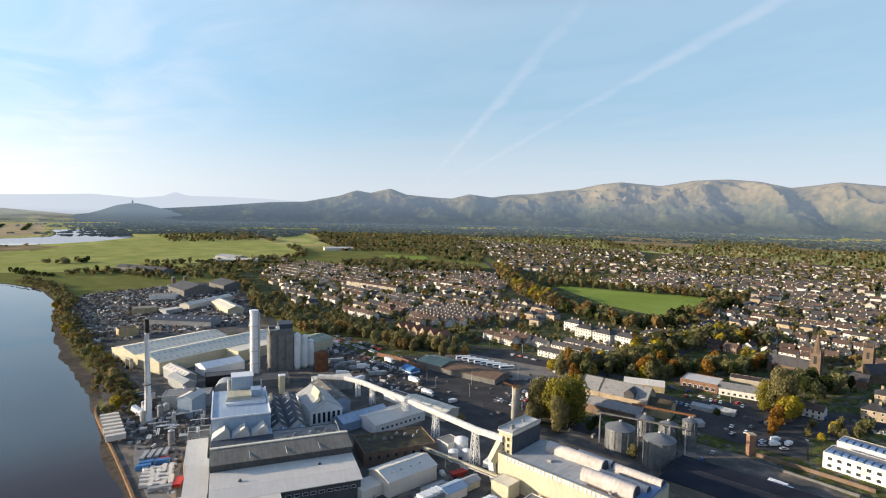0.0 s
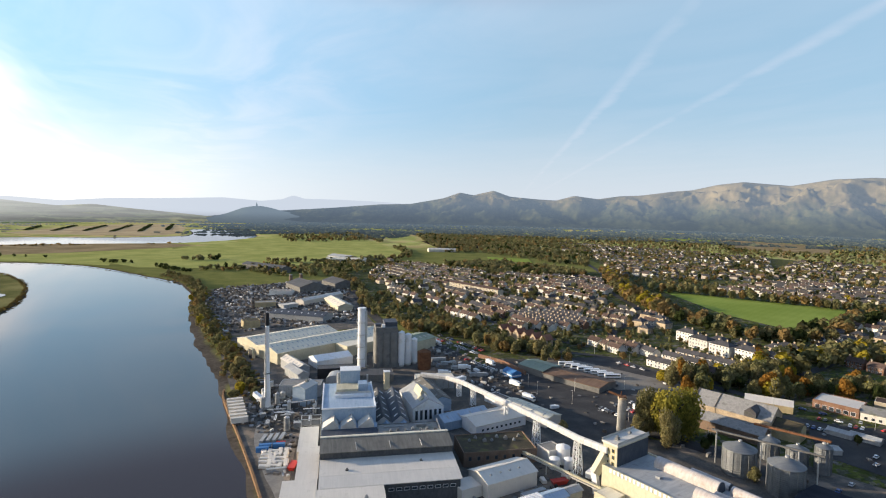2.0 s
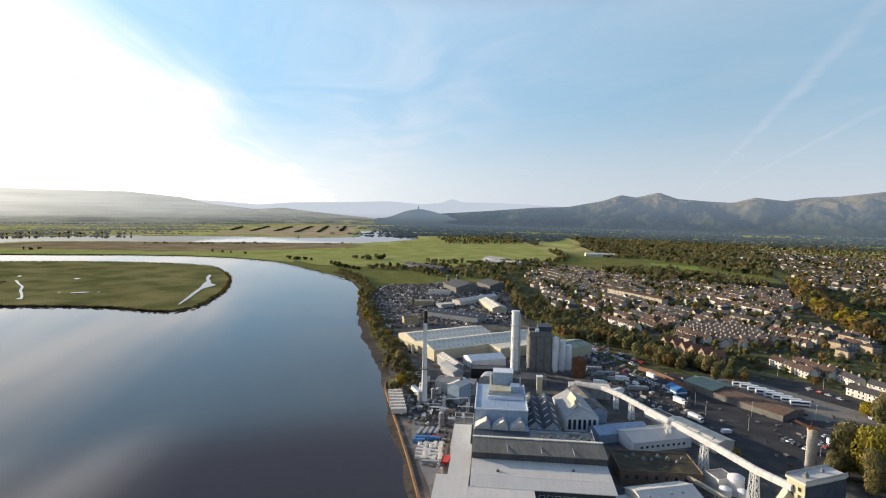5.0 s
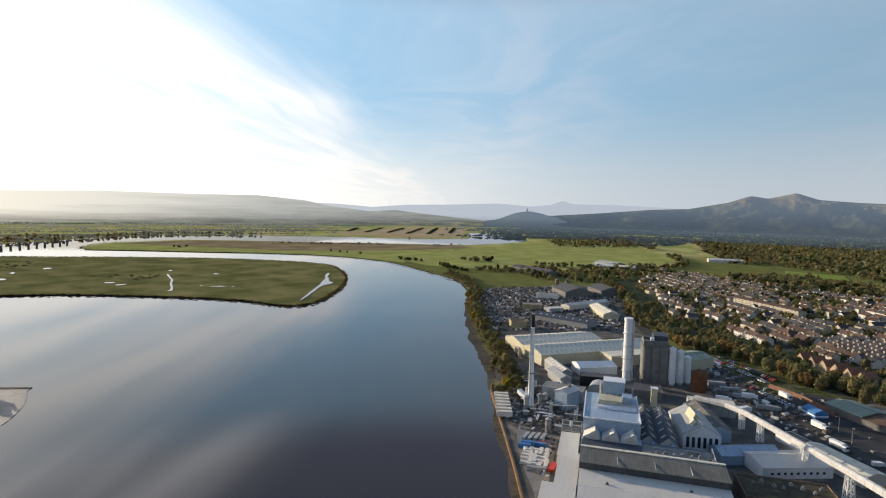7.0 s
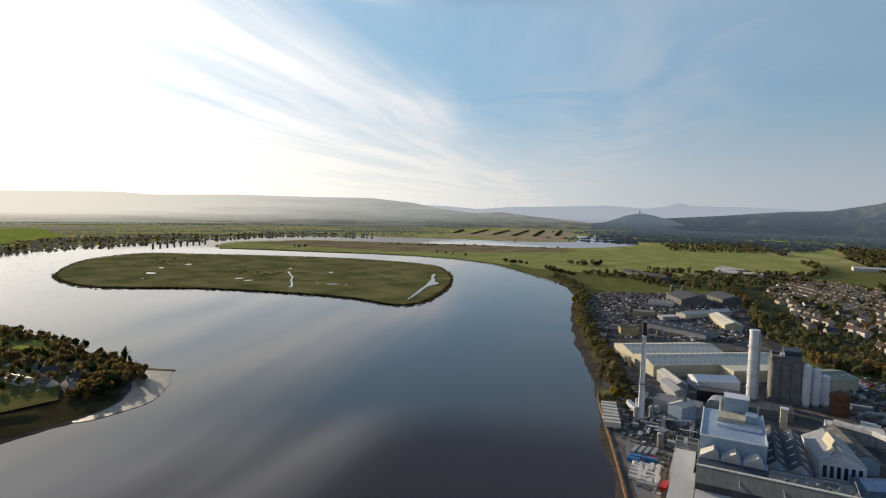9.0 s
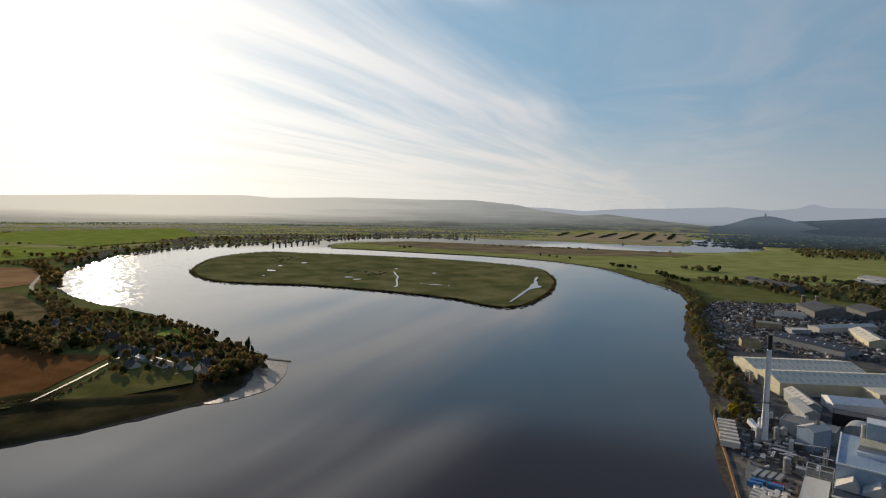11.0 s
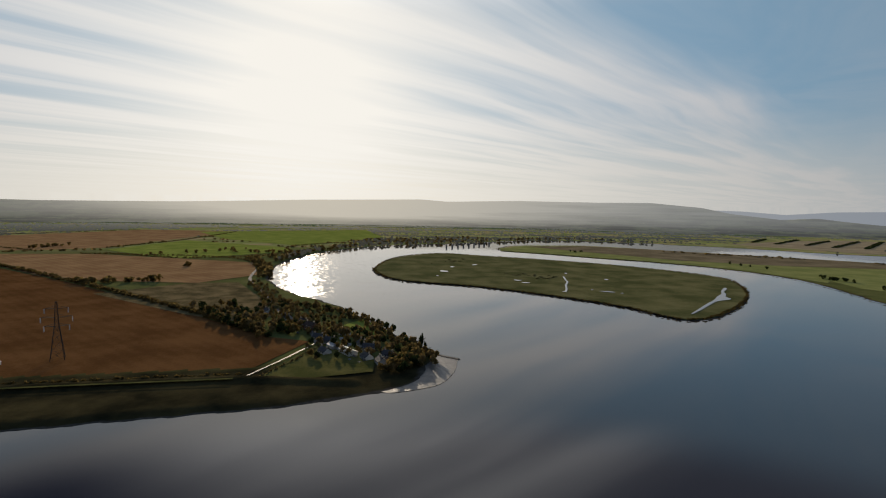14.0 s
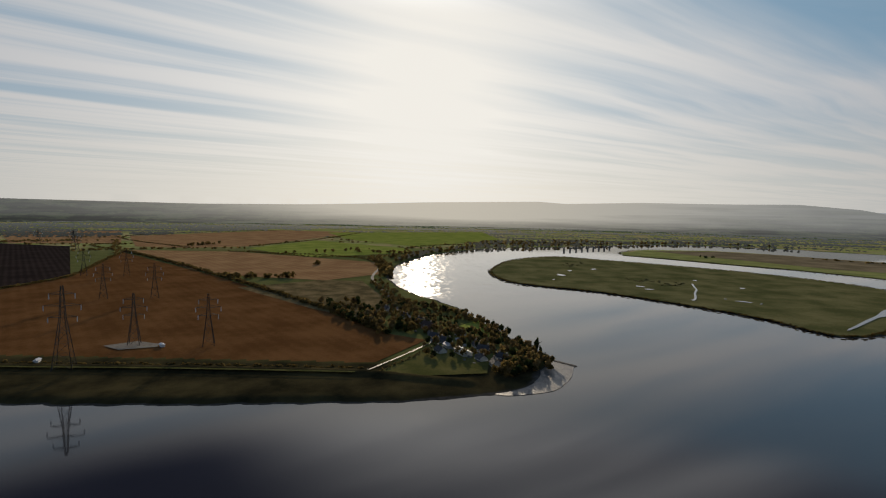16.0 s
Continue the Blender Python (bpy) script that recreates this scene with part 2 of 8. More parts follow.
def upland_mat(name, haze, tones):
    """Low far country under the sun: bands of wood and field that fade into the air with height."""
    m = bpy.data.materials.new(name)
    m.use_nodes = True
    t = Tree(m.node_tree)
    p = t.n("ShaderNodeNewGeometry").outputs["Position"]
    z = axis_div(t, p, 2)
    across = t.vec("MULTIPLY", p, (0.0042, 0.0042, 0.032))
    bands, spots = t.noise(across, 1.0, 5.0, 0.6), t.noise(p, 0.012, 5.0, 0.65)
    d = t.n("ShaderNodeBsdfDiffuse", t.ramp(t.math("MULTIPLY_ADD", bands, 0.75, t.math("MULTIPLY", spots, 0.25)), *tones))
    # haze and sun glare are painted as emission over the diffuse bands
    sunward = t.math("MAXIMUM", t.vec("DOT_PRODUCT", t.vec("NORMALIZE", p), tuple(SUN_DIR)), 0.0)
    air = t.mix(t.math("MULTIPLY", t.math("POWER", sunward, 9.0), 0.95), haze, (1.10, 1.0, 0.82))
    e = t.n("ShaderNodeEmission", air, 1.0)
    # the painted haze thickens round one bearing, in noise layers, and below the sun
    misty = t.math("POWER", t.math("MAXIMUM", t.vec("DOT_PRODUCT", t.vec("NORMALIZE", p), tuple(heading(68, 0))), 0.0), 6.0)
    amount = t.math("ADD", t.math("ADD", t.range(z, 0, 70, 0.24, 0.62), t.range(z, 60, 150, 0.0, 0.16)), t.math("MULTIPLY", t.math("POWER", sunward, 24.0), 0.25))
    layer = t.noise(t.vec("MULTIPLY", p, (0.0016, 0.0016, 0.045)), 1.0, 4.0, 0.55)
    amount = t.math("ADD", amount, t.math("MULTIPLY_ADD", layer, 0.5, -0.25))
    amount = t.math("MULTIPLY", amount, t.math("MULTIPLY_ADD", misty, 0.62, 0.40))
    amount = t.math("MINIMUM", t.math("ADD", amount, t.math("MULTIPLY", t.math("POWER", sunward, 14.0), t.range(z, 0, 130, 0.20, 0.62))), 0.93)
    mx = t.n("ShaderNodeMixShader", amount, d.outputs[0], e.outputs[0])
    t.t.links.new(mx.outputs[0], t.n("ShaderNodeOutputMaterial").inputs[0])
    return m

from mathutils import geometry


# ---- mesh helpers ----
class Build:
    """Collects vertices and faces of one part."""

    def __init__(self):
        self.v, self.f = [], []

    def add(self, verts, faces, m=None):
        o = len(self.v)
        self.v += [tuple(m @ Vector(p)) for p in verts] if m else [tuple(p) for p in verts]
        self.f += [tuple(i + o for i in f) for f in faces]
        return self

    def box(self, x0, x1, y0, y1, z0, z1, m=None):
        return self.add([(x0, y0, z0), (x1, y0, z0), (x1, y1, z0), (x0, y1, z0), (x0, y0, z1), (x1, y0, z1), (x1, y1, z1), (x0, y1, z1)],
                        [(3, 2, 1, 0), (4, 5, 6, 7), (0, 1, 5, 4), (1, 2, 6, 5), (2, 3, 7, 6), (3, 0, 4, 7)], m)

    def tube(self, r0, r1, z0, z1, n=16, x=0.0, y=0.0, caps=True, m=None):
        ring = [(math.cos(2 * math.pi * i / n), math.sin(2 * math.pi * i / n)) for i in range(n)]
        v = [(x + r0 * c, y + r0 * s, z0) for c, s in ring] + [(x + r1 * c, y + r1 * s, z1) for c, s in ring]
        f = [(i, (i + 1) % n, n + (i + 1) % n, n + i) for i in range(n)]
        if caps:
            f += [tuple(range(n - 1, -1, -1)), tuple(range(n, 2 * n))]
        return self.add(v, f, m)

    def beam(self, a, b, w, h=None):
        """A bar of section w by h from a to b."""
        a, b, h = Vector(a), Vector(b), h or w
        m = Matrix.Translation(a) @ (b - a).to_track_quat("X", "Z").to_matrix().to_4x4()
        return self.box(0, (b - a).length, -w / 2, w / 2, -h / 2, h / 2, m)

    def loft(self, section, y0, y1, m=None):
        """A closed outline in x and z, drawn out along y."""
        n = len(section)
        v = [(x, y0, z) for x, z in section] + [(x, y1, z) for x, z in section]
        f = [(i, n + i, n + (i + 1) % n, (i + 1) % n) for i in range(n)] + [tuple(range(n)), tuple(range(2 * n - 1, n - 1, -1))]
        return self.add(v, f, m)

    def slab(self, outline, z0, z1):
        """A flat plate with an outline in x and y (anti-clockwise)."""
        n = len(outline)
        v = [(x, y, z0) for x, y in outline] + [(x, y, z1) for x, y in outline]
        return self.add(v, [tuple(range(n - 1, -1, -1)), tuple(range(n, 2 * n))] + [(i, (i + 1) % n, n + (i + 1) % n, n + i) for i in range(n)])

    def mesh(self, name, material=None, smooth=False):
        me = bpy.data.meshes.new(name)
        me.from_pydata(self.v, [], self.f)
        if material:
            me.materials.append(material)
        if smooth:
            me.polygons.foreach_set("use_smooth", [True] * len(me.polygons))
        me.update()
        return me


def part(name, build, material, parent=None, label="", smooth=False, m=None):
    """Links one mesh object, under a thing or a part where parent is given."""
    me = build.mesh(name, material, smooth) if isinstance(build, Build) else build
    ob = new(name, me)
    if parent:
        ob.parent = parent
    if m is not None:
        ob.matrix_basis = m
    return tagged(ob, label)


def thing(name, m, label, category, group="", kind=""):
    """An empty at the base of a thing, to carry its parts."""
    ob = new(name)
    ob.empty_display_size = 0.5
    ob.matrix_basis = m
    return tagged(ob, label, category, group, kind)


def smooth_line(pts, step=4, closed=False):
    """A rounded line through the points of a plan."""
    n, out = len(pts), []
    for i in range(n if closed else n - 1):
        p = [Vector(pts[(i + k) % n] if closed else pts[max(0, min(n - 1, i + k))]).to_2d() for k in (-1, 0, 1, 2)]
        for s in range(step):
            u = s / step
            out.append(0.5 * (2 * p[1] + (p[2] - p[0]) * u + (2 * p[0] - 5 * p[1] + 4 * p[2] - p[3]) * u * u + (3 * p[1] - p[0] - 3 * p[2] + p[3]) * u ** 3))
    return out if closed else out + [Vector(pts[-1]).to_2d()]


def inside(poly, x, y):
    """Which of the places x, y (arrays) lie in the outline."""
    p = np.array([tuple(q)[:2] for q in poly])
    hit = np.zeros(np.shape(x), bool)
    for (ax, ay), (bx, by) in zip(p, np.roll(p, -1, 0)):
        if ay != by:
            hit ^= ((ay > y) != (by > y)) & (x < (bx - ax) * (y - ay) / (by - ay) + ax)
    return hit


def line_distance(poly, x, y, closed=True):
    p = np.array([tuple(q)[:2] for q in poly])
    best = np.full(np.shape(x), 1e9)
    for a, b in list(zip(p, np.roll(p, -1, 0)))[:None if closed else -1]:
        d = b - a
        u = np.clip(((x - a[0]) * d[0] + (y - a[1]) * d[1]) / max(1e-9, d @ d), 0, 1)
        best = np.minimum(best, (x - a[0] - u * d[0]) ** 2 + (y - a[1] - u * d[1]) ** 2)
    return np.sqrt(best)


# ---- the river ----
EAST_BANK = [(420, -1300), (300, -900), (150, -350), (60, -60), (-20, 65), (-120, 205), (-150, 240), (-186, 288), (-224, 338), (-288, 408), (-335, 468),
             (-390, 542), (-430, 600), (-468, 655), (-570, 757), (-655, 800), (-750, 848), (-854, 893), (-950, 905), (-1034, 897), (-1150, 860),
             (-1256, 800), (-1420, 685), (-1530, 605), (-1637, 546), (-1715, 565), (-1853, 678), (-1872, 841), (-1869, 949), (-1757, 1071), (-1625, 1159),
             (-1517, 1256), (-1384, 1366), (-1289, 1439), (-1174, 1528), (-1122, 1645), (-1105, 1799), (-1140, 2000), (-1320, 2290), (-1500, 2560)]
WEST_BANK = [(-1750, 2790), (-1900, 2650), (-1595, 2244), (-1425, 2000), (-1400, 1870), (-1512, 1690), (-1787, 1545), (-1932, 1390), (-2055, 1276), (-2205, 930),
             (-2110, 703), (-1930, 432), (-1870, 300), (-1766, 156), (-1516, -7), (-1255, -82), (-1053, -97), (-937, -87), (-800, -46),
             (-728, -4), (-661, 27), (-573, 51), (-502, 74), (-460, 90), (-440, 93), (-420, 84), (-402, 77), (-378, 70), (-362, 52), (-346, 20), (-332, -61),
             (-323, -162), (-318, -260), (-310, -500), (-280, -900), (-160, -1300)]
ISLAND = [(-1110, 98), (-997, 100), (-910, 134), (-829, 244), (-717, 333), (-629, 384), (-547, 408), (-575, 484), (-690, 618), (-802, 704),
          (-933, 759), (-1130, 688), (-1306, 541), (-1411, 420), (-1495, 310), (-1357, 173)]
RIVER = smooth_line(EAST_BANK, 4) + smooth_line(WEST_BANK, 4)
ISLE = smooth_line(ISLAND, 4, True)
WATER_Z = -1.0


def land_height(x, y):
    """Height of the land: flat, with banks down into the river, and a flood bank along the far shore."""
    wet = inside(RIVER, x, y) & ~inside(ISLE, x, y)
    d = np.minimum(line_distance(RIVER, x, y), line_distance(ISLE, x, y))
    ragged = 1.3 * np.sin(x * 0.083 + 1.7 * np.sin(y * 0.051)) + 0.8 * np.sin(y * 0.23 + x * 0.17 + 2 * np.sin(x * 0.031)) + 0.6 * np.sin(x * 0.7 + y * 0.6)
    s = np.where(wet, -d, d) + ragged * np.clip(1.2 - np.abs(d) / 40, 0, 1)
    beach = (y > 300) & (y < 690) & (x > -500) & (x < -170) & (s > 0)
    s = np.where(beach, s * np.interp(y, [300, 330, 640, 690], [1, 0.42, 0.42, 1]), s)
    z = np.interp(s, [-14, 0, 3, 7, 12], [-3.0, -1.0, -0.7, -0.25, 0.0])
    bank = line_distance([(-386, -700), (-387, -316), (-391, -196), (-391, -52), (-375, 20)], x, y, False)
    scarp = np.interp(s, [-14, 0, 7, 13, 40], [-3.0, -1.0, 1.3, 1.5, 0.9])
    west = (x < -300) & (x > -420) & (y < 60)
    z = np.where(west, z + (scarp - z) * np.interp(y, [-70, 5], [1, 0]), z)
    return z + 2.4 * np.clip(1 - bank / 8, 0, 1) ** 0.8


def ground_sheet():
    """One sheet of land out to the horizon; its cells grow with the distance from the town's quay."""
    turns = np.radians(np.concatenate([np.arange(-46, 136, 0.36), np.arange(136, 314, 2.0)]))
    radii = np.concatenate([[2.0, 40, 80, 120, 150], np.geomspace(170, 2400, 240), np.geomspace(2450, 4950, 24)])
    a, r = np.meshgrid(turns, radii, indexing="ij")
    x, y = -np.sin(a) * r, np.cos(a) * r
    near = r < 3000
    z = np.zeros_like(x)
    z[near] = land_height(x[near], y[near])
    n, k = x.shape
    verts = np.stack([x, y, z], -1).reshape(-1, 3)
    i, j = np.meshgrid(np.arange(n), np.arange(k - 1), indexing="ij")
    i2 = (i + 1) % n
    quads = np.stack([i * k + j, i2 * k + j, i2 * k + j + 1, i * k + j + 1], -1).reshape(-1, 4)[:, ::-1]
    me = bpy.data.meshes.new("ground")
    me.from_pydata(verts.tolist(), [], quads.tolist())
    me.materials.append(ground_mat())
    me.polygons.foreach_set("use_smooth", [True] * len(me.polygons))
    me.update()
    return tagged(new("ground", me), "flat green and brown river plain with muddy banks", "ground", kind="structure")


ground_sheet()
water = Build().slab([(600, -1400), (600, 3000), (-2600, 3000), (-2600, -1400)], WATER_Z - 0.4, WATER_Z)
tagged(part("water", water, water_mat()), "calm wide tidal river mirroring the sky", "river", kind="structure")

# ---- far hills, miles off ----
OCHILS = [(42, -1.5), (34, -1.0), (30, -0.55), (22.2, 0.03), (17.5, 0.47), (14.2, 0.6), (10.8, 1.26), (9.1, 1.88), (7.7, 1.63), (5.6, 2.14), (3.9, 1.54), (0.9, 1.31), (-0.8, 1.23),
          (-2.6, 1.73), (-4.9, 1.43), (-7.0, 1.75), (-9.0, 1.84), (-11.8, 2.23), (-13.5, 2.37), (-15.7, 2.89), (-17.8, 3.13), (-21.5, 2.76),
          (-24.5, 3.29), (-27.3, 3.38), (-29.8, 3.16), (-32.2, 2.59), (-33.5, 2.73), (-35.8, 3.05), (-38.7, 2.69), (-50, 2.6), (-70, 0.5)]
UPLANDS = [(140, 0.2), (128.8, 0.25), (114, 0.16), (104, 0.32), (97.6, 0.55), (91.5, 0.8), (85.5, 0.95), (80, 1.08), (77.3, 0.9), (70, 1.12), (62, 1.08),
           (57, 1.12), (54, 0.85), (52.5, 0.72), (50, 0.2), (47.5, -0.08), (46, -0.25), (43.4, -0.06), (40.4, -0.4), (36, -0.8), (30, -1.45)]
PEAKS = [(56, 0.3), (51.4, 0.5), (49.1, 0.45), (45.7, 0.2), (42.1, 0.5), (37.4, 0.62), (32.7, 0.82), (29.2, 0.57), (27.2, 0.78), (26.1, 1.2), (25, 0.88), (21.4, 0.86),
         (18.2, 0.77), (14, 0.55), (10, 0.3)]
CRAIG = [(35.5, -1.5), (33.6, -1.05), (32.4, -0.72), (31.6, -0.42), (30.9, -0.14), (29.9, 0.04), (29.2, 0.07), (28.3, -0.10), (27.0, -0.44), (25.6, -0.66), (24.0, -0.95), (21, -1.5)]


def ridge(name, skyline, foot, crest, back, material, label, rough=0.0, seed=0.0, hollow=False):
    """A range of hills that rises from its foot to a crest of the given angles above the eye."""
    sky = np.array(skyline[::-1])
    az = np.arange(sky[0, 0], sky[-1, 0], 0.1)
    el = np.interp(az, sky[:, 0], sky[:, 1])
    el = np.convolve(np.pad(el, 3, mode="edge"), np.ones(5) / 5, "same")[3:-3]
    u = np.concatenate([np.linspace(0, 1, 12 if rough < 0.2 else 50), np.linspace(1.05, 1.5, 4)])
    verts, k = [], len(u)
    for a, e in zip(az, el):
        wob = 1 + 0.008 * math.sin(a * 0.9 + seed)
        top = 120 + crest * wob * math.tan(radians(e))
        for w in u:
            r = foot + (crest * wob - foot) * w if w <= 1 else crest * wob + (back - crest * wob) * (w - 1) * 2
            r = min(r, 4900)
            rise = w ** 2.2 if hollow and w <= 1 else 0.45 * w + 0.55 * w * w * (3 - 2 * w) if w <= 1 else 1 - (w - 1) * 1.6
            rr = (3150 + 1300 * w) * 0.0025
            q = Vector((-math.sin(radians(a)) * rr, math.cos(radians(a)) * rr, seed))
            fold = noise.ridged_multi_fractal(q, 0.9, 2.1, 5, 1.0, 2.0) - 1.1
            z = top * rise * (1 + rough * fold * max(0.0, w) * max(0.0, 1 - w) ** 1.7 * 4.2) - (1 - w) * 1.0 + 0.5
            verts.append((-math.sin(radians(a)) * r, math.cos(radians(a)) * r, max(0.3, z) if w <= 1 else z))
    faces = [(i * k + j, i * k + j + 1, (i + 1) * k + j + 1, (i + 1) * k + j) for i in range(len(az) - 1) for j in range(k - 1)]
    b = Build().add(verts, faces)
    return tagged(part(name, b, material, smooth=True), label, "hills", kind="structure")


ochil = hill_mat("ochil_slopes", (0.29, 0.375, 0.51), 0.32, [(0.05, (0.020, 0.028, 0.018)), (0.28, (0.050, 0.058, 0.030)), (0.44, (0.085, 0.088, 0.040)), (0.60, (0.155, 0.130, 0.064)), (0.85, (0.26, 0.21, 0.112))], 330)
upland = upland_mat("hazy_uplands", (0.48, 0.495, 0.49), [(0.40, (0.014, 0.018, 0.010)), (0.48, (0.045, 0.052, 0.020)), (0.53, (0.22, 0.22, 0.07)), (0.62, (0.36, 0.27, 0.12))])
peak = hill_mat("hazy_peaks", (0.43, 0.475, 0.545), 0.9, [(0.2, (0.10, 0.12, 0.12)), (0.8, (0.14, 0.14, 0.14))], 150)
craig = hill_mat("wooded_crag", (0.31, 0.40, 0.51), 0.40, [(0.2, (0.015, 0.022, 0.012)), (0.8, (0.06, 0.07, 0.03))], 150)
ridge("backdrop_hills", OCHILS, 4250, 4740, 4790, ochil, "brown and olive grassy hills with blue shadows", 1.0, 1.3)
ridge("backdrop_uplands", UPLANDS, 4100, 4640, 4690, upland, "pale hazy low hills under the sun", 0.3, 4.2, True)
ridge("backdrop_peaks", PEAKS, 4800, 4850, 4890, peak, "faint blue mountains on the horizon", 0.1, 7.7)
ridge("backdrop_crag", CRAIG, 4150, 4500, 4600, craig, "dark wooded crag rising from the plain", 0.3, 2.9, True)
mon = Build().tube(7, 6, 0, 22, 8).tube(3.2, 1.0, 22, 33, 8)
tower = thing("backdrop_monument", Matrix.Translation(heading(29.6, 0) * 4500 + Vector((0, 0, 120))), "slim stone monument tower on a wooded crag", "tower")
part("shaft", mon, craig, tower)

# ---- fields ----
field_mat("pasture", (0.25, 0.27, 0.08), (0.39, 0.38, 0.13), 0.03, 20, 12)
field_mat("bright_pasture", (0.23, 0.28, 0.05), (0.36, 0.38, 0.08), 0.03, 60, 14)
field_mat("playing_field", (0.185, 0.245, 0.05), (0.26, 0.32, 0.078), 0.02, 35, 9, 90)
field_mat("stubble", (0.135, 0.062, 0.022), (0.225, 0.108, 0.040), 0.02, 52, 12, 45)
field_mat("ploughed", (0.030, 0.022, 0.019), (0.052, 0.038, 0.031), 0.08, 52, 10, 50)
field_mat("saltmarsh", (0.108, 0.112, 0.04), (0.25, 0.22, 0.092), 0.0, 0, 1, 55)
field_mat("reeds", (0.20, 0.155, 0.085), (0.34, 0.26, 0.15), 0.0, 0, 1, 70)
field_mat("far_sand", (0.36, 0.275, 0.16), (0.52, 0.41, 0.25), 0.0, 0, 1, 90)
field_mat("rough_grass", (0.11, 0.088, 0.04), (0.30, 0.215, 0.10), 0.0, 0, 1, 25)


# paler copy of stubble, with the haze of distance put into its colour
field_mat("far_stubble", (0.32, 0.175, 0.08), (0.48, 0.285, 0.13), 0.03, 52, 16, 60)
field_mat("paddock", (0.10, 0.10, 0.03), (0.19, 0.165, 0.055), 0.0, 0, 1, 25)
field_mat("bank_grass", (0.085, 0.085, 0.027), (0.16, 0.145, 0.05), 0.0, 0, 1, 12)
FIELDS = []


def flat_mesh(name, pts, z):
    """A level patch with any outline."""
    me = bpy.data.meshes.new(name)
    tris = [t if (Vector(pts[t[1]]) - Vector(pts[t[0]])).cross(Vector(pts[t[2]]) - Vector(pts[t[0]])) > 0 else t[::-1]
            for t in geometry.tessellate_polygon([[Vector((*p, 0)) for p in pts]])]
    me.from_pydata([(*p, z) for p in pts], [], tris)
    me.update()
    return me


def field(name, outline, material, label, z=0.25, step=3):
    FIELDS.append(name)
    z += 0.03 * len(FIELDS)
    pts = [tuple(p) for p in (smooth_line(outline, step, True) if step > 1 else outline)]
    if sum(a[0] * b[1] - b[0] * a[1] for a, b in zip(pts, pts[1:] + pts[:1])) < 0:
        pts.reverse()
    me = flat_mesh(name, pts, z)
    me.materials.append(MATS[material])
    return tagged(new(name, me), label, "field", kind="structure")


field("field_park", [(180, 905), (390, 800), (320, 670), (253, 645), (215, 715)], "playing_field", "mown green playing field ringed by trees", step=1)
field("field_riverside", [(-894, 965), (-760, 905), (-660, 935), (-530, 1010), (-440, 1180), (-345, 1400), (-640, 1950), (-900, 2280), (-1190, 2400), (-1060, 1900), (-1010, 1500), (-980, 1200)],
      "pasture", "wide green riverside pasture", step=1)
field("field_spit", [(-1600, 530), (-1680, 570), (-1775, 645), (-1800, 690), (-1602, 765), (-1450, 840), (-1270, 918), (-1125, 1111), (-1030, 1360), (-985, 1300), (-900, 1000), (-830, 912), (-1024, 918), (-1110, 894), (-1251, 815), (-1350, 725), (-1480, 632)],
      "pasture", "long green spit between two reaches of the river", step=1)
field("field_reeds", [(-1800, 690), (-1825, 917), (-1725, 1062), (-1610, 1140), (-1500, 1230), (-1370, 1345), (-1280, 1415), (-1150, 1500), (-1040, 1480), (-1035, 1366), (-1125, 1111), (-1270, 918), (-1450, 840), (-1602, 765)],
      "reeds", "band of tawny reeds along the water", 0.4, 1)
field("field_marsh", [tuple(Vector(p) * 0.985 + Vector((-930, 420)) * 0.015) for p in ISLAND], "saltmarsh", "green and brown salt marsh on a low island", 0.3)
field("field_sands", [(-2020, 1696), (-2228, 2108), (-2434, 2657), (-2303, 3086), (-1870, 2577), (-1590, 2167), (-1480, 1920), (-1495, 1811), (-1708, 1766)],
      "far_sand", "pale tan farmland at a bend of the river", step=1)
field("field_stubble", [(-740, -600), (-886, -600), (-1370, -805), (-924, -380), (-670, -165), (-520, -50), (-497, -12), (-404, -58), (-402, -200), (-399, -320), (-396, -700)],
      "stubble", "large brown stubble field with tramlines", step=1)
field("field_ploughed", [(-1560, -1260), (-1500, -1020), (-900, -612), (-744, -612), (-740, -900)], "ploughed", "dark ploughed field behind a hedge", step=1)
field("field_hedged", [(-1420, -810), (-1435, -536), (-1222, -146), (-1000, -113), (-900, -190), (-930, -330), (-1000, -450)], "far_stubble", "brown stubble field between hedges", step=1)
field("field_meadow", [(-1560, -550), (-2004, -458), (-1689, -106), (-1539, -73), (-1318, -301), (-1394, -405)], "bright_pasture", "bright yellow-green meadow", step=1)
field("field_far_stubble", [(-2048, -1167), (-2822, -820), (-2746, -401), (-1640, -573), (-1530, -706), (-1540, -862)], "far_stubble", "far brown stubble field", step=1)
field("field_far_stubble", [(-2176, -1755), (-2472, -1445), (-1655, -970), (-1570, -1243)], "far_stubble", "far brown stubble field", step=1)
field("field_far_meadow", [(-2668, -555), (-3100, 229), (-2313, 251), (-1761, -74), (-2084, -347)], "bright_pasture", "far green meadow with hedges", step=1)
field("field_rough", [(-798, -298), (-900, -200), (-900, -130), (-760, -85), (-620, -50), (-590, -90), (-640, -150)], "rough_grass", "rough grazing behind the village", step=1)
field("field_garden", [(-392, -45), (-482, -4), (-430, 40), (-396, 36), (-385, -20)], "paddock", "grassy paddock beside the shore", 0.35, 1)
field("field_lawn", [(-560, 20), (-590, 42), (-529, 62), (-505, 50)], "bright_pasture", "sunlit green lawn", 0.4, 1)
field("field_far_green", [(-153, 1425), (-45, 1400), (-30, 1300), (-135, 1308)], "playing_field", "green sports ground among trees", step=1)
field("field_far_ploughed", [(-473, 2037), (-300, 2300), (-214, 1740), (-311, 1630)], "ploughed", "dark ploughed field among trees", step=1)

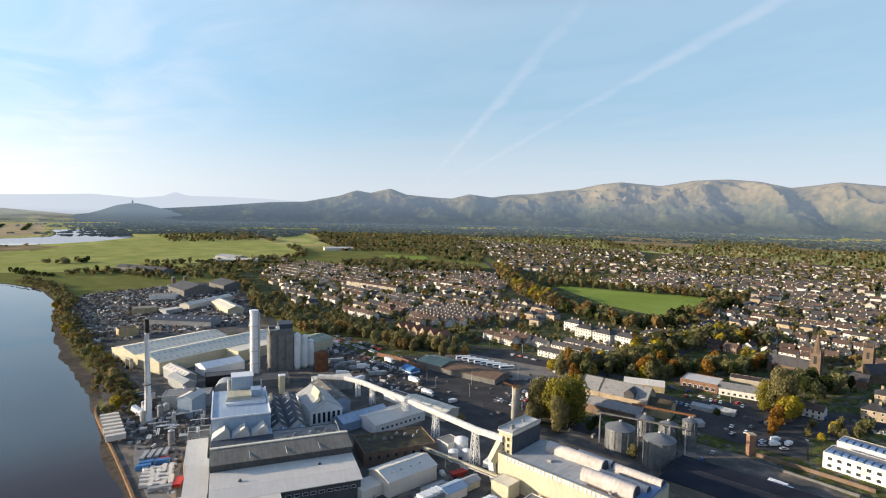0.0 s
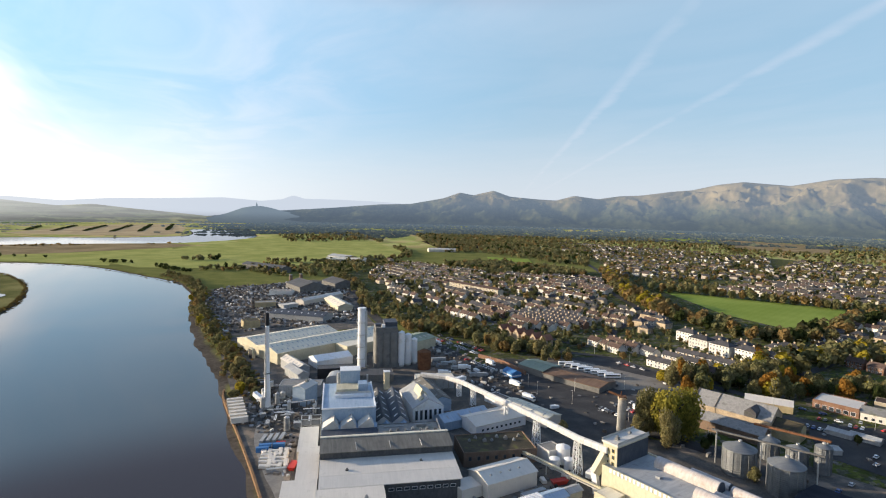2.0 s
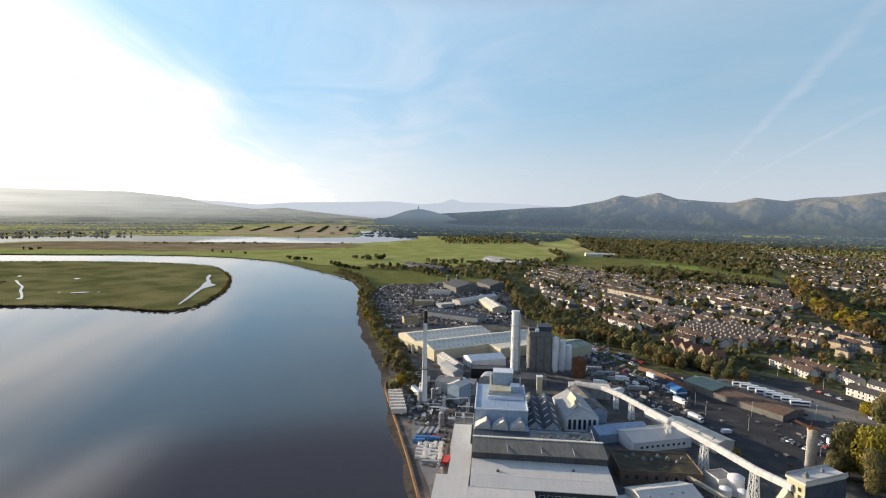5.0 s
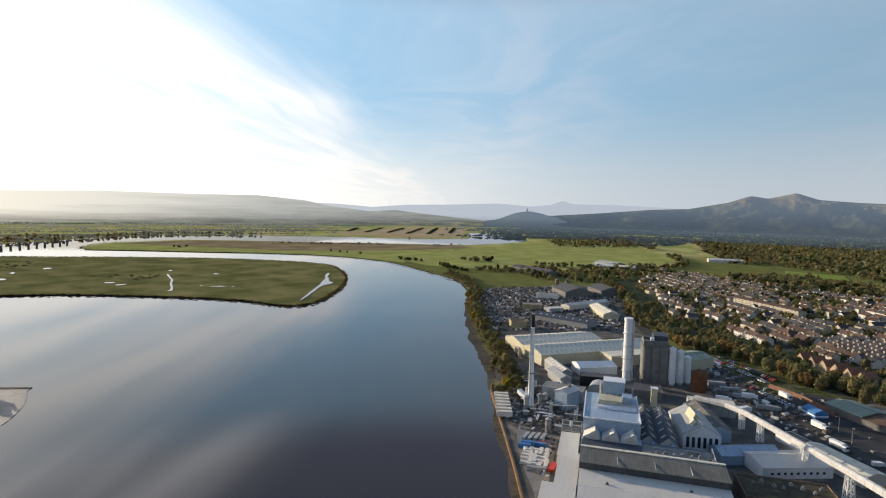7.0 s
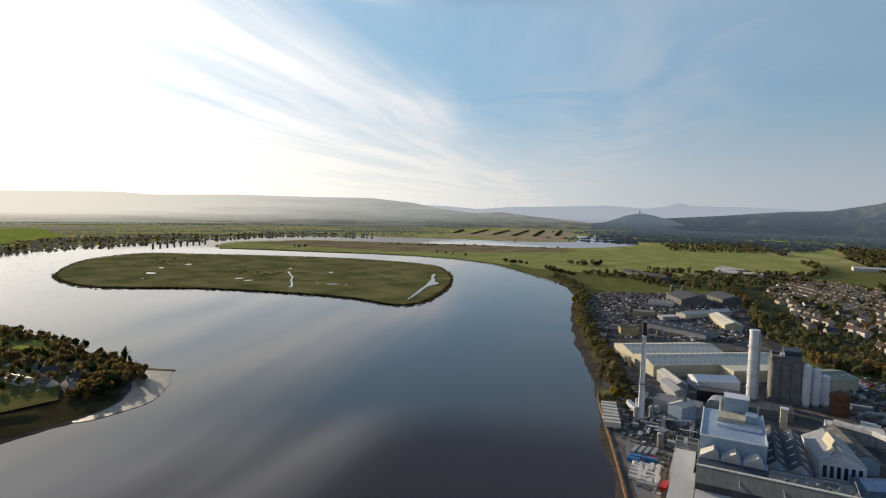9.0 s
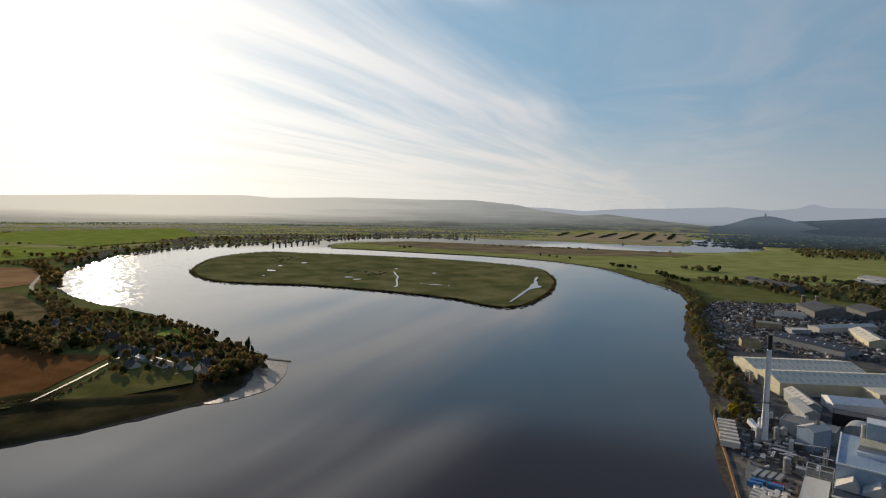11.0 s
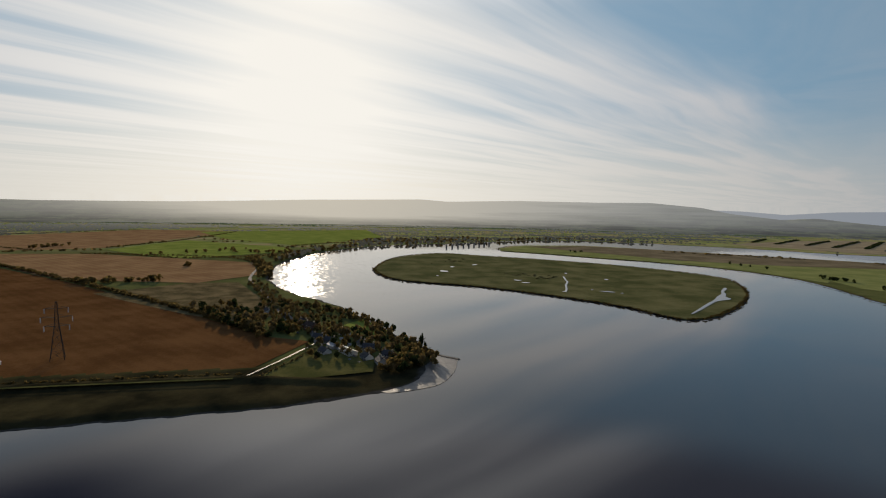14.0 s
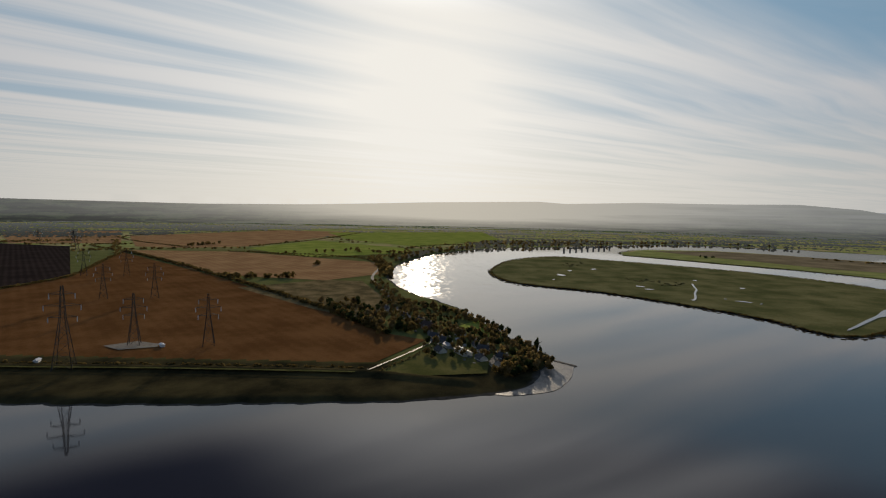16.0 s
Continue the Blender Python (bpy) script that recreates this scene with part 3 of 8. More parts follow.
# ---- building kit ----
def sheet_mat(name, a, b, rib=0.9, rough=0.5, stain=None, axis=0, metal=0.0):
    """Profiled sheet with ribs across one axis of the thing, dirt streaks and faded patches."""
    m = bpy.data.materials.new(name)
    m.use_nodes = True
    t = Tree(m.node_tree)
    o = t.n("ShaderNodeTexCoord").outputs["Object"]
    x = axis_div(t, o, axis)
    wave = t.math("SINE", t.math("MULTIPLY", x, 2 * math.pi / rib))
    long = t.noise(t.vec("MULTIPLY", o, (1.2, 0.12, 0.5) if axis == 0 else (0.12, 1.2, 0.5)), 0.8, 5.0, 0.65)
    blot = t.noise(o, 0.11, 4.0, 0.55)
    fac = t.math("ADD", t.math("MULTIPLY", long, 0.6), t.math("MULTIPLY", blot, 0.4))
    col = t.mix(t.range(fac, 0.35, 0.65), a, b)
    panel = t.math("FRACT", t.math("MULTIPLY", t.math("FLOOR", t.math("DIVIDE", x, rib * 4)), 0.618))
    col = t.mix(t.math("MULTIPLY", panel, 0.12), col, tuple(c * 0.75 for c in a))
    if stain:
        col = t.mix(t.range(t.noise(o, 0.3, 6.0, 0.7), 0.55, 0.72, 0.0, 0.75), col, stain)
    s = t.n("ShaderNodeBsdfPrincipled")
    t.put(s, "Base Color", col)
    t.put(s, "Roughness", rough)
    t.put(s, "Metallic", metal)
    t.put(s, "Specular IOR Level", 0.25)
    bn = t.n("ShaderNodeBump")
    t.put(bn, "Strength", 0.09)
    t.put(bn, "Distance", 0.05)
    t.put(bn, "Height", wave)
    t.put(s, "Normal", bn.outputs[0])
    t.t.links.new(s.outputs[0], t.n("ShaderNodeOutputMaterial").inputs[0])
    MATS[name] = m
    return m


def brick_mat(name, a, b, mortar, rough=0.9):
    m = bpy.data.materials.new(name)
    m.use_nodes = True
    t = Tree(m.node_tree)
    o = t.n("ShaderNodeTexCoord").outputs["Object"]
    ax = t.n("ShaderNodeSeparateXYZ", o)
    flat = t.n("ShaderNodeCombineXYZ", t.math("ADD", ax.outputs[0], ax.outputs[1]), ax.outputs[2], 0.0).outputs[0]
    br = t.n("ShaderNodeTexBrick")
    for k, v in (("Vector", flat), ("Color1", (*a, 1)), ("Color2", (*b, 1)), ("Mortar", (*mortar, 1)), ("Scale", 2.2)):
        t.put(br, k, v)
    col = t.mix(t.range(t.noise(o, 0.2, 5.0, 0.6), 0.4, 0.7, 0.0, 0.5), br.outputs[0], tuple(c * 0.55 for c in a))
    s = t.n("ShaderNodeBsdfPrincipled")
    t.put(s, "Base Color", col)
    t.put(s, "Roughness", rough)
    t.put(s, "Specular IOR Level", 0.15)
    t.t.links.new(s.outputs[0], t.n("ShaderNodeOutputMaterial").inputs[0])
    MATS[name] = m
    return m


def glass_mat(name, tone, rough=0.08):
    m = bpy.data.materials.new(name)
    m.use_nodes = True
    t = Tree(m.node_tree)
    s = t.n("ShaderNodeBsdfPrincipled")
    rnd = t.n("ShaderNodeObjectInfo").outputs["Random"]
    t.put(s, "Base Color", t.mix(t.math("MULTIPLY", rnd, 0.6), tone, (0.09, 0.1, 0.11)))
    t.put(s, "Roughness", rough)
    t.t.links.new(s.outputs[0], t.n("ShaderNodeOutputMaterial").inputs[0])
    MATS[name] = m
    return m


sheet_mat("cream_sheet", (0.48, 0.44, 0.31), (0.60, 0.55, 0.40), 0.9, 0.55, (0.38, 0.34, 0.26))
sheet_mat("vault_sheet", (0.42, 0.37, 0.335), (0.60, 0.545, 0.50), 0.8, 0.55, (0.34, 0.27, 0.22))
sheet_mat("pale_roof", (0.66, 0.60, 0.46), (0.78, 0.715, 0.57), 1.0, 0.55, (0.36, 0.34, 0.29))
sheet_mat("white_sheet", (0.60, 0.555, 0.485), (0.66, 0.61, 0.535), 0.9, 0.6, (0.50, 0.46, 0.395))
sheet_mat("grey_roof", (0.12, 0.115, 0.10), (0.19, 0.18, 0.155), 0.8, 0.75, (0.10, 0.095, 0.085))
sheet_mat("dark_roof", (0.065, 0.067, 0.07), (0.11, 0.11, 0.11), 0.8, 0.7, (0.045, 0.045, 0.045))
sheet_mat("blue_sheet", (0.27, 0.36, 0.46), (0.38, 0.46, 0.55), 0.9, 0.45, (0.22, 0.28, 0.34))
sheet_mat("green_sheet", (0.17, 0.22, 0.17), (0.25, 0.29, 0.22), 0.9, 0.6, (0.13, 0.13, 0.09))
sheet_mat("navy_roof", (0.045, 0.055, 0.075), (0.075, 0.085, 0.10), 0.8, 0.6)
sheet_mat("grey_sheet", (0.30, 0.31, 0.31), (0.42, 0.42, 0.41), 0.9, 0.5, (0.2, 0.19, 0.17))
sheet_mat("silo_steel", (0.14, 0.15, 0.16), (0.21, 0.22, 0.22), 0.55, 0.5, (0.15, 0.14, 0.12), 2, 0.3)
sheet_mat("rust_roof", (0.12, 0.075, 0.05), (0.19, 0.12, 0.08), 0.8, 0.8, (0.07, 0.05, 0.04))
brick_mat("sandstone", (0.44, 0.345, 0.235), (0.54, 0.43, 0.30), (0.3, 0.26, 0.2))
brick_mat("dark_stone", (0.15, 0.105, 0.072), (0.21, 0.15, 0.105), (0.12, 0.10, 0.08))
brick_mat("red_brick", (0.20, 0.10, 0.062), (0.26, 0.14, 0.088), (0.25, 0.21, 0.17))
brick_mat("brown_brick", (0.19, 0.13, 0.09), (0.25, 0.17, 0.12), (0.2, 0.17, 0.14))
brick_mat("yellow_brick", (0.42, 0.34, 0.19), (0.50, 0.41, 0.24), (0.38, 0.33, 0.24))
mat("concrete", (0.30, 0.285, 0.255), (0.42, 0.40, 0.36), 0.9, 0.5, 6, 0.3, stain=(0.2, 0.19, 0.17))
mat("dark_concrete", (0.13, 0.13, 0.125), (0.21, 0.205, 0.19), 0.9, 0.5, 5, 0.3, stain=(0.09, 0.09, 0.085))
mat("white_paint", (0.70, 0.71, 0.72), (0.80, 0.80, 0.79), 0.5, 0.3, 4, 0.05, stain=(0.60, 0.59, 0.56))
mat("render_white", (0.66, 0.63, 0.57), (0.80, 0.77, 0.71), 0.85, 0.3, 4, 0.15, vary=0.25, stain=(0.52, 0.49, 0.43))
mat("render_buff", (0.50, 0.435, 0.32), (0.64, 0.565, 0.44), 0.88, 0.3, 4, 0.15, vary=0.35)
mat("slate", (0.052, 0.050, 0.054), (0.11, 0.104, 0.106), 0.6, 0.35, 3, 0.3, vary=0.4, stain=(0.06, 0.064, 0.05))
mat("roof_tile", (0.082, 0.055, 0.045), (0.14, 0.095, 0.076), 0.85, 0.35, 3, 0.3, vary=0.4)
mat("red_tile", (0.22, 0.10, 0.065), (0.29, 0.15, 0.10), 0.85, 0.35, 3, 0.3, vary=0.3)
mat("felt_roof", (0.20, 0.195, 0.185), (0.29, 0.28, 0.26), 0.9, 0.5, 5, 0.2, stain=(0.13, 0.14, 0.09))
mat("moss_roof", (0.05, 0.044, 0.03), (0.09, 0.075, 0.05), 0.95, 0.5, 5, 0.3, stain=(0.12, 0.125, 0.035))
# near-black roof: shade from the maltings hall and trees put into the colour
mat("shaded_roof", (0.020, 0.023, 0.032), (0.036, 0.040, 0.050), 0.95, 0.5, 9, 0.15, spec=0.05)
mat("old_slate", (0.21, 0.205, 0.20), (0.33, 0.32, 0.30), 0.75, 0.4, 3, 0.3, stain=(0.12, 0.12, 0.11))
mat("old_concrete", (0.15, 0.148, 0.14), (0.24, 0.232, 0.215), 0.9, 0.5, 6, 0.3, stain=(0.10, 0.10, 0.095))
mat("black_paint", (0.02, 0.02, 0.022), (0.035, 0.035, 0.038), 0.6)
mat("steel", (0.42, 0.41, 0.39), (0.55, 0.54, 0.51), 0.5, 0.3, 3, 0.1, metal=0.3)
mat("dark_steel", (0.10, 0.10, 0.10), (0.17, 0.165, 0.155), 0.6, 0.3, 3, 0.1, metal=0.4)
mat("pylon_steel", (0.035, 0.034, 0.033), (0.07, 0.066, 0.06), 0.8)
mat("rust", (0.11, 0.05, 0.026), (0.19, 0.09, 0.045), 0.9, 0.3, 2, 0.3)
mat("yellow_paint", (0.50, 0.40, 0.10), (0.60, 0.48, 0.14), 0.5)
mat("orange_pile", (0.17, 0.095, 0.048), (0.26, 0.16, 0.085), 0.9, 0.4, 3, 0.3, coords="World")
mat("asphalt", (0.036, 0.035, 0.036), (0.066, 0.063, 0.060), 0.9, 0.6, 14, 0.2, coords="World", stain=(0.075, 0.072, 0.066))
mat("yard", (0.065, 0.061, 0.056), (0.14, 0.126, 0.108), 0.92, 0.7, 11, 0.25, coords="World", stain=(0.27, 0.205, 0.15))
def town_mat(name):
    """Back greens, beds, drives and paving, plot by plot."""
    m = bpy.data.materials.new(name)
    m.use_nodes = True
    t = Tree(m.node_tree)
    p = t.n("ShaderNodeNewGeometry").outputs["Position"]
    r = t.n("ShaderNodeVectorRotate", p)
    r.rotation_type = "Z_AXIS"
    r.inputs["Angle"].default_value = radians(44)
    vor = t.n("ShaderNodeTexVoronoi", t.vec("MULTIPLY", r.outputs[0], (0.09, 0.045, 0.0)))
    vor.distance = "MANHATTAN"
    plot = t.ramp(axis_div(t, vor.outputs["Color"], 0), (0.0, (0.07, 0.09, 0.022)), (0.22, (0.15, 0.17, 0.042)), (0.40, (0.11, 0.10, 0.042)), (0.55, (0.20, 0.185, 0.155)), (0.70, (0.07, 0.07, 0.07)), (0.82, (0.13, 0.15, 0.04)), (1.0, (0.24, 0.21, 0.17)))
    small, mid = t.noise(p, 0.6, 6.0, 0.65), t.noise(p, 0.09, 4.0, 0.6)
    col = t.mix(t.range(mid, 0.42, 0.62, 0.0, 0.7), plot, (0.05, 0.058, 0.02))
    col = t.mix(t.range(small, 0.35, 0.65, 0.0, 0.5), col, (0.03, 0.033, 0.016))
    d = t.n("ShaderNodeBsdfDiffuse", col)
    t.t.links.new(d.outputs[0], t.n("ShaderNodeOutputMaterial").inputs[0])
    MATS[name] = m


town_mat("town_ground")
mat("wet_track", (0.10, 0.09, 0.075), (0.16, 0.145, 0.12), 0.62, 0.6, 5, 0.4, coords="World", spec=0.2, stain=(0.05, 0.04, 0.03))
mat("gravel", (0.17, 0.15, 0.125), (0.25, 0.225, 0.19), 0.95, 0.6, 9, 0.3, coords="World")
mat("quay_concrete", (0.17, 0.162, 0.15), (0.25, 0.24, 0.22), 0.92, 0.7, 10, 0.2, coords="World", stain=(0.11, 0.105, 0.095))
mat("pale_apron", (0.20, 0.165, 0.13), (0.33, 0.27, 0.21), 0.93, 0.6, 9, 0.2, coords="World", stain=(0.10, 0.09, 0.08))
mat("pad_stone", (0.13, 0.115, 0.09), (0.25, 0.225, 0.18), 0.85, 0.7, 4, 0.3, coords="World", stain=(0.12, 0.085, 0.045))
mat("wet_mud", (0.075, 0.068, 0.06), (0.17, 0.155, 0.135), 0.45, 1.4, 7, 0.5, coords="World", spec=0.5, stain=(0.07, 0.064, 0.058))
mat("dark_rubble", (0.035, 0.031, 0.027), (0.09, 0.08, 0.066), 0.9, 0.8, 4, 0.5, coords="World")
mat("tyre", (0.018, 0.018, 0.018), (0.03, 0.03, 0.03), 0.9)
mat("plant_grey", (0.27, 0.28, 0.28), (0.40, 0.40, 0.39), 0.6, 0.3, 3, 0.1, vary=0.5)
mat("blue_paint", (0.05, 0.16, 0.36), (0.08, 0.22, 0.45), 0.45)
mat("red_paint", (0.45, 0.04, 0.03), (0.55, 0.07, 0.05), 0.45)
mat("blue_panel", (0.09, 0.16, 0.30), (0.15, 0.24, 0.40), 0.4, 0.4, 3, 0.1)
glass_mat("glass", (0.025, 0.03, 0.035))


def at(x, y, deg=0.0, z=0.0):
    return pose(x, y, z, 0, 0, deg)


WINDOW_MESH = {}


def window_mesh(w, h, frame_mat="white_paint"):
    """A framed pane that stands a little proud of its wall; local y points out of the wall."""
    key = (w, h, frame_mat)
    if key not in WINDOW_MESH:
        t, o, p = 0.12, 0.12, 0.05
        def ring(x, z0, z1, y):
            return [(-x, y, z0), (x, y, z0), (x, y, z1), (-x, y, z1)]
        b = Build()
        b.v = ring(w / 2 + t, -t, h + t, -0.05) + ring(w / 2 + t, -t, h + t, o) + ring(w / 2, 0, h, o) + ring(w / 2, 0, h, p)
        b.f = [(15, 14, 13, 12)] + [(4 * r + (i + 1) % 4, 4 * r + i, 4 * r + 4 + i, 4 * r + 4 + (i + 1) % 4) for r in range(3) for i in range(4)]
        n = 1
        me = b.mesh("window", MATS["glass"])
        me.materials.append(MATS[frame_mat])
        for i, p in enumerate(me.polygons):
            p.material_index = 0 if i < n else 1
        WINDOW_MESH[key] = me
    return WINDOW_MESH[key]


def windows(parent, x0, x1, y, z, count, w=1.1, h=1.4, facing=0, frame_mat="white_paint"):
    """A row of windows on the wall y = const (facing 0: -y, 180: +y) or, with facing 90 / -90, x = const."""
    for i in range(count):
        u = x0 + (x1 - x0) * (i + 0.5) / count
        m = pose(u, y, z, 0, 0, 180 if facing == 0 else 0) if facing in (0, 180) else pose(y, u, z, 0, 0, -90 if facing == 90 else 90)
        part("window", window_mesh(w, h, frame_mat), None, parent, m=m)


def gable_wall(L, W, eave, rise):
    s = [(-W / 2, 0), (W / 2, 0), (W / 2, eave), (0, eave + rise), (-W / 2, eave)]
    n = 5
    v = [(-L / 2, y, z) for y, z in s] + [(L / 2, y, z) for y, z in s]
    return Build().add(v, [tuple(range(n - 1, -1, -1)), tuple(range(n, 2 * n)), (1, 2, n + 2, n + 1), (4, 0, n, n + 4), (0, 1, n + 1, n)])


def roof_plate(L, W, eave, rise, side, over=0.4, thick=0.25):
    """One slope of a gabled roof with thickness and overhang; side -1 or 1."""
    k = rise / (W / 2)
    y0, y1 = 0.0, side * (W / 2 + over)
    z0, z1 = eave + rise + 0.03, eave - k * over + 0.03
    x = L / 2 + over
    v = [(-x, y0, z0), (x, y0, z0), (x, y1, z1), (-x, y1, z1)]
    v += [(a, b, c + thick) for a, b, c in v]
    return Build().add(v, [(3, 2, 1, 0), (4, 5, 6, 7), (0, 1, 5, 4), (1, 2, 6, 5), (2, 3, 7, 6), (3, 0, 4, 7)])


def skylights(parent, L, W, eave, rise, count, rows=2, material="grey_sheet", size=(1.2, 4.0)):
    k = rise / (W / 2)
    slope = math.degrees(math.atan(k))
    me = Build().box(-size[0] / 2, size[0] / 2, -size[1] / 2, size[1] / 2, 0, 0.12).mesh("skylight", MATS[material])
    for side in (-1, 1):
        for r in range(rows):
            y = (r + 0.5) / rows * W / 2
            for i in range(count):
                x = -L / 2 + L * (i + 0.5) / count
                part("skylight", me, None, parent, m=pose(x, side * y, eave + rise - k * y + 0.3, -side * slope))


def shed(name, m, L, W, eave, rise, wall, roof, label, category="shed", lights=0, rows=2, doors=(), group="", over=0.4, ridge_cap=True, light_mat="grey_sheet"):
    """A gabled building with its ridge along local x."""
    ob = thing(name, m, label, category, group)
    part("wall", gable_wall(L, W, eave, rise), MATS[wall], ob)
    for side in (-1, 1):
        part("roof_slope", roof_plate(L, W, eave, rise, side, over), MATS[roof], ob)
    if ridge_cap:
        part("ridge_cap", Build().box(-L / 2 - over, L / 2 + over, -0.35, 0.35, eave + rise + 0.2, eave + rise + 0.42), MATS[roof], ob)
    if lights:
        skylights(ob, L, W, eave, rise, lights, rows, light_mat, (0.9, 2.6))
    for x, w, h in doors:
        part("door", Build().box(x - w / 2, x + w / 2, -W / 2 - 0.15, -W / 2 + 0.1, 0, h), MATS["dark_steel"], ob, "dark roller door")
    return ob


def block(name, m, L, W, h, wall, roof, label, category="building", parapet=0.5, doors=(), group=""):
    """A flat-roofed building with a parapet."""
    ob = thing(name, m, label, category, group)
    b = Build().box(-L / 2, L / 2, -W / 2, W / 2, 0, h)
    part("wall", b, MATS[wall], ob)
    t = 0.35
    if parapet:
        p = Build()
        p.box(-L / 2, L / 2, -W / 2, -W / 2 + t, h, h + parapet).box(-L / 2, L / 2, W / 2 - t, W / 2, h, h + parapet)
        p.box(-L / 2, -L / 2 + t, -W / 2 + t, W / 2 - t, h, h + parapet).box(L / 2 - t, L / 2, -W / 2 + t, W / 2 - t, h, h + parapet)
        part("parapet", p, MATS[wall], ob)
    part("roof", Build().box(-L / 2 + t, L / 2 - t, -W / 2 + t, W / 2 - t, h + 0.02, h + 0.2), MATS[roof], ob)
    for x, w, hh in doors:
        part("door", Build().box(x - w / 2, x + w / 2, -W / 2 - 0.15, -W / 2 + 0.1, 0, hh), MATS["dark_steel"], ob, "dark roller door")
    return ob


def vent(parent, x, y, z, s=1.0, material="plant_grey"):
    b = Build().box(-0.8 * s, 0.8 * s, -0.6 * s, 0.6 * s, 0, 0.9 * s).tube(0.35 * s, 0.35 * s, 0.9 * s, 1.4 * s, 8).tube(0.55 * s, 0.4 * s, 1.4 * s, 1.6 * s, 8)
    return part("roof_vent", b, MATS[material], parent, m=Matrix.Translation((x, y, z)))


def slab_area(name, outline, material, label, z=0.3, category="yard"):
    if sum(a[0] * b[1] - b[0] * a[1] for a, b in zip(outline, outline[1:] + outline[:1])) < 0:
        outline = outline[::-1]
    me = flat_mesh(name, outline, z)
    me.materials.append(MATS[material])
    return tagged(new(name, me), label, category, kind="structure")


def strip(name, line, width, material, label, z=0.5, category="road", step=5, height=0.0, closed=False):
    """A ribbon along a rounded line: a road, a wall top, a hedge bank."""
    pts = smooth_line(line, step)
    b, n = Build(), len(pts)
    for i, p in enumerate(pts):
        d = (pts[min(n - 1, i + 1)] - pts[max(0, i - 1)]).normalized()
        s = Vector((-d.y, d.x)) * width / 2
        b.v += [(*(p + s), z), (*(p - s), z)]
    b.f = [(2 * i, 2 * i + 1, 2 * i + 3, 2 * i + 2) for i in range(n - 1)]
    if height:
        o = len(b.v)
        b.v += [(x, y, zz - height) for x, y, zz in b.v]
        b.f += [(2 * i + 2, o + 2 * i + 2, o + 2 * i, 2 * i) for i in range(n - 1)] + [(2 * i + 1, o + 2 * i + 1, o + 2 * i + 3, 2 * i + 3) for i in range(n - 1)]
        b.f += [(0, o, o + 1, 1), (2 * n - 2, 2 * n - 1, o + 2 * n - 1, o + 2 * n - 2)]
    return tagged(part(name, b, MATS[material]), label, category, kind="structure")

# ---- glassworks on the quay ----
GW = pose(-98, 226, 0, 0, 0, 21.8)        # the works' own axes: x along the quay halls, y away from the quay's end


def gw(u, v, deg=0.0, z=0.0):
    return GW @ pose(u, v, z, 0, 0, deg)


slab_area("yard_works", [(-20, 75), (-106, 196), (-186, 300), (-235, 365), (-290, 440), (-272, 460), (-160, 520), (-128, 508), (-60, 420), (0, 345), (60, 300), (110, 300), (160, 262), (185, 215), (60, 120)],
          "yard", "patched concrete and asphalt factory yard")
slab_area("yard_scrap", [(-296, 445), (-345, 500), (-395, 570), (-440, 640), (-470, 700), (-380, 850), (-300, 820), (-232, 650), (-165, 525), (-270, 462)], "yard", "dusty industrial yard with scattered scrap", 0.28)

# tall stack with a black tip
stack = thing("chimney_stack", at(-159.5, 292), "tall slim white steel chimney stack with a black tip", "chimney")
part("shaft", Build().tube(2.0, 1.9, 0, 6, 20).tube(1.9, 1.45, 6, 22, 20).tube(1.45, 1.15, 22, 50.5, 20), MATS["white_paint"], stack, smooth=False)
part("tip", Build().tube(1.2, 1.2, 50.5, 58, 20), MATS["black_paint"], stack, "black tip")
part("platform", Build().tube(2.6, 2.6, 22, 22.3, 20).tube(2.5, 2.5, 23.2, 23.3, 20, caps=False), MATS["dark_steel"], stack)
part("ladder", Build().box(-0.3, 0.3, -1.95, -1.75, 6, 50), MATS["steel"], stack)
part("duct", Build().beam((-1, -1, 5), (-10, 3, 8), 2.6), MATS["white_paint"], stack, "white flue duct")
part("base", Build().box(-3, 3, -3, 3, 0, 2), MATS["concrete"], stack)

# white stair tower / stack with platforms
stack = thing("white_tower", at(-132.5, 382), "broad white steel chimney tower with platforms", "chimney")
part("shaft", Build().tube(3.0, 2.9, 0, 46, 20), MATS["white_paint"], stack)
part("rim", Build().tube(3.1, 3.1, 45, 47, 20), MATS["white_paint"], stack)
for z in (9, 18, 27, 36):
    part("platform", Build().tube(3.9, 3.9, z, z + 0.25, 16).tube(3.8, 3.8, z + 1.0, z + 1.1, 16, caps=False), MATS["steel"], stack)
part("ladder_cage", Build().box(2.8, 4.0, -0.6, 0.6, 1, 45), MATS["steel"], stack)
part("base", Build().box(-4, 4, -4, 4, 0, 3), MATS["concrete"], stack)

# concrete batch silo: fused round cells with a dark head house
silo = thing("batch_silo", at(-120, 402, 21.8), "tall weathered concrete batch silo with a dark head house", "silo")
cells = Build()
outline = []
for (x0, y0), (dx, dy) in (((-8.4, -9.5), (1, 0)), ((8.4, -9.5), (0, 1)), ((8.4, 9.5), (-1, 0)), ((-8.4, 9.5), (0, -1))):
    side = 16.8 if dx else 19.0
    for c in range(3):
        for a in np.linspace(0.1, math.pi - 0.1, 8):
            s = side / 3 * (c + 0.5 - 0.5 * math.cos(a))
            o = 1.3 * math.sin(a) - 0.6
            outline.append((x0 + dx * s + dy * o, y0 + dy * s - dx * o))
cells.slab(outline, 0, 27)
part("shaft", cells, MATS["old_concrete"], silo)
part("head_house", Build().box(-8.2, 8.2, -9, 9, 27, 30.5), MATS["dark_concrete"], silo, "dark head house")
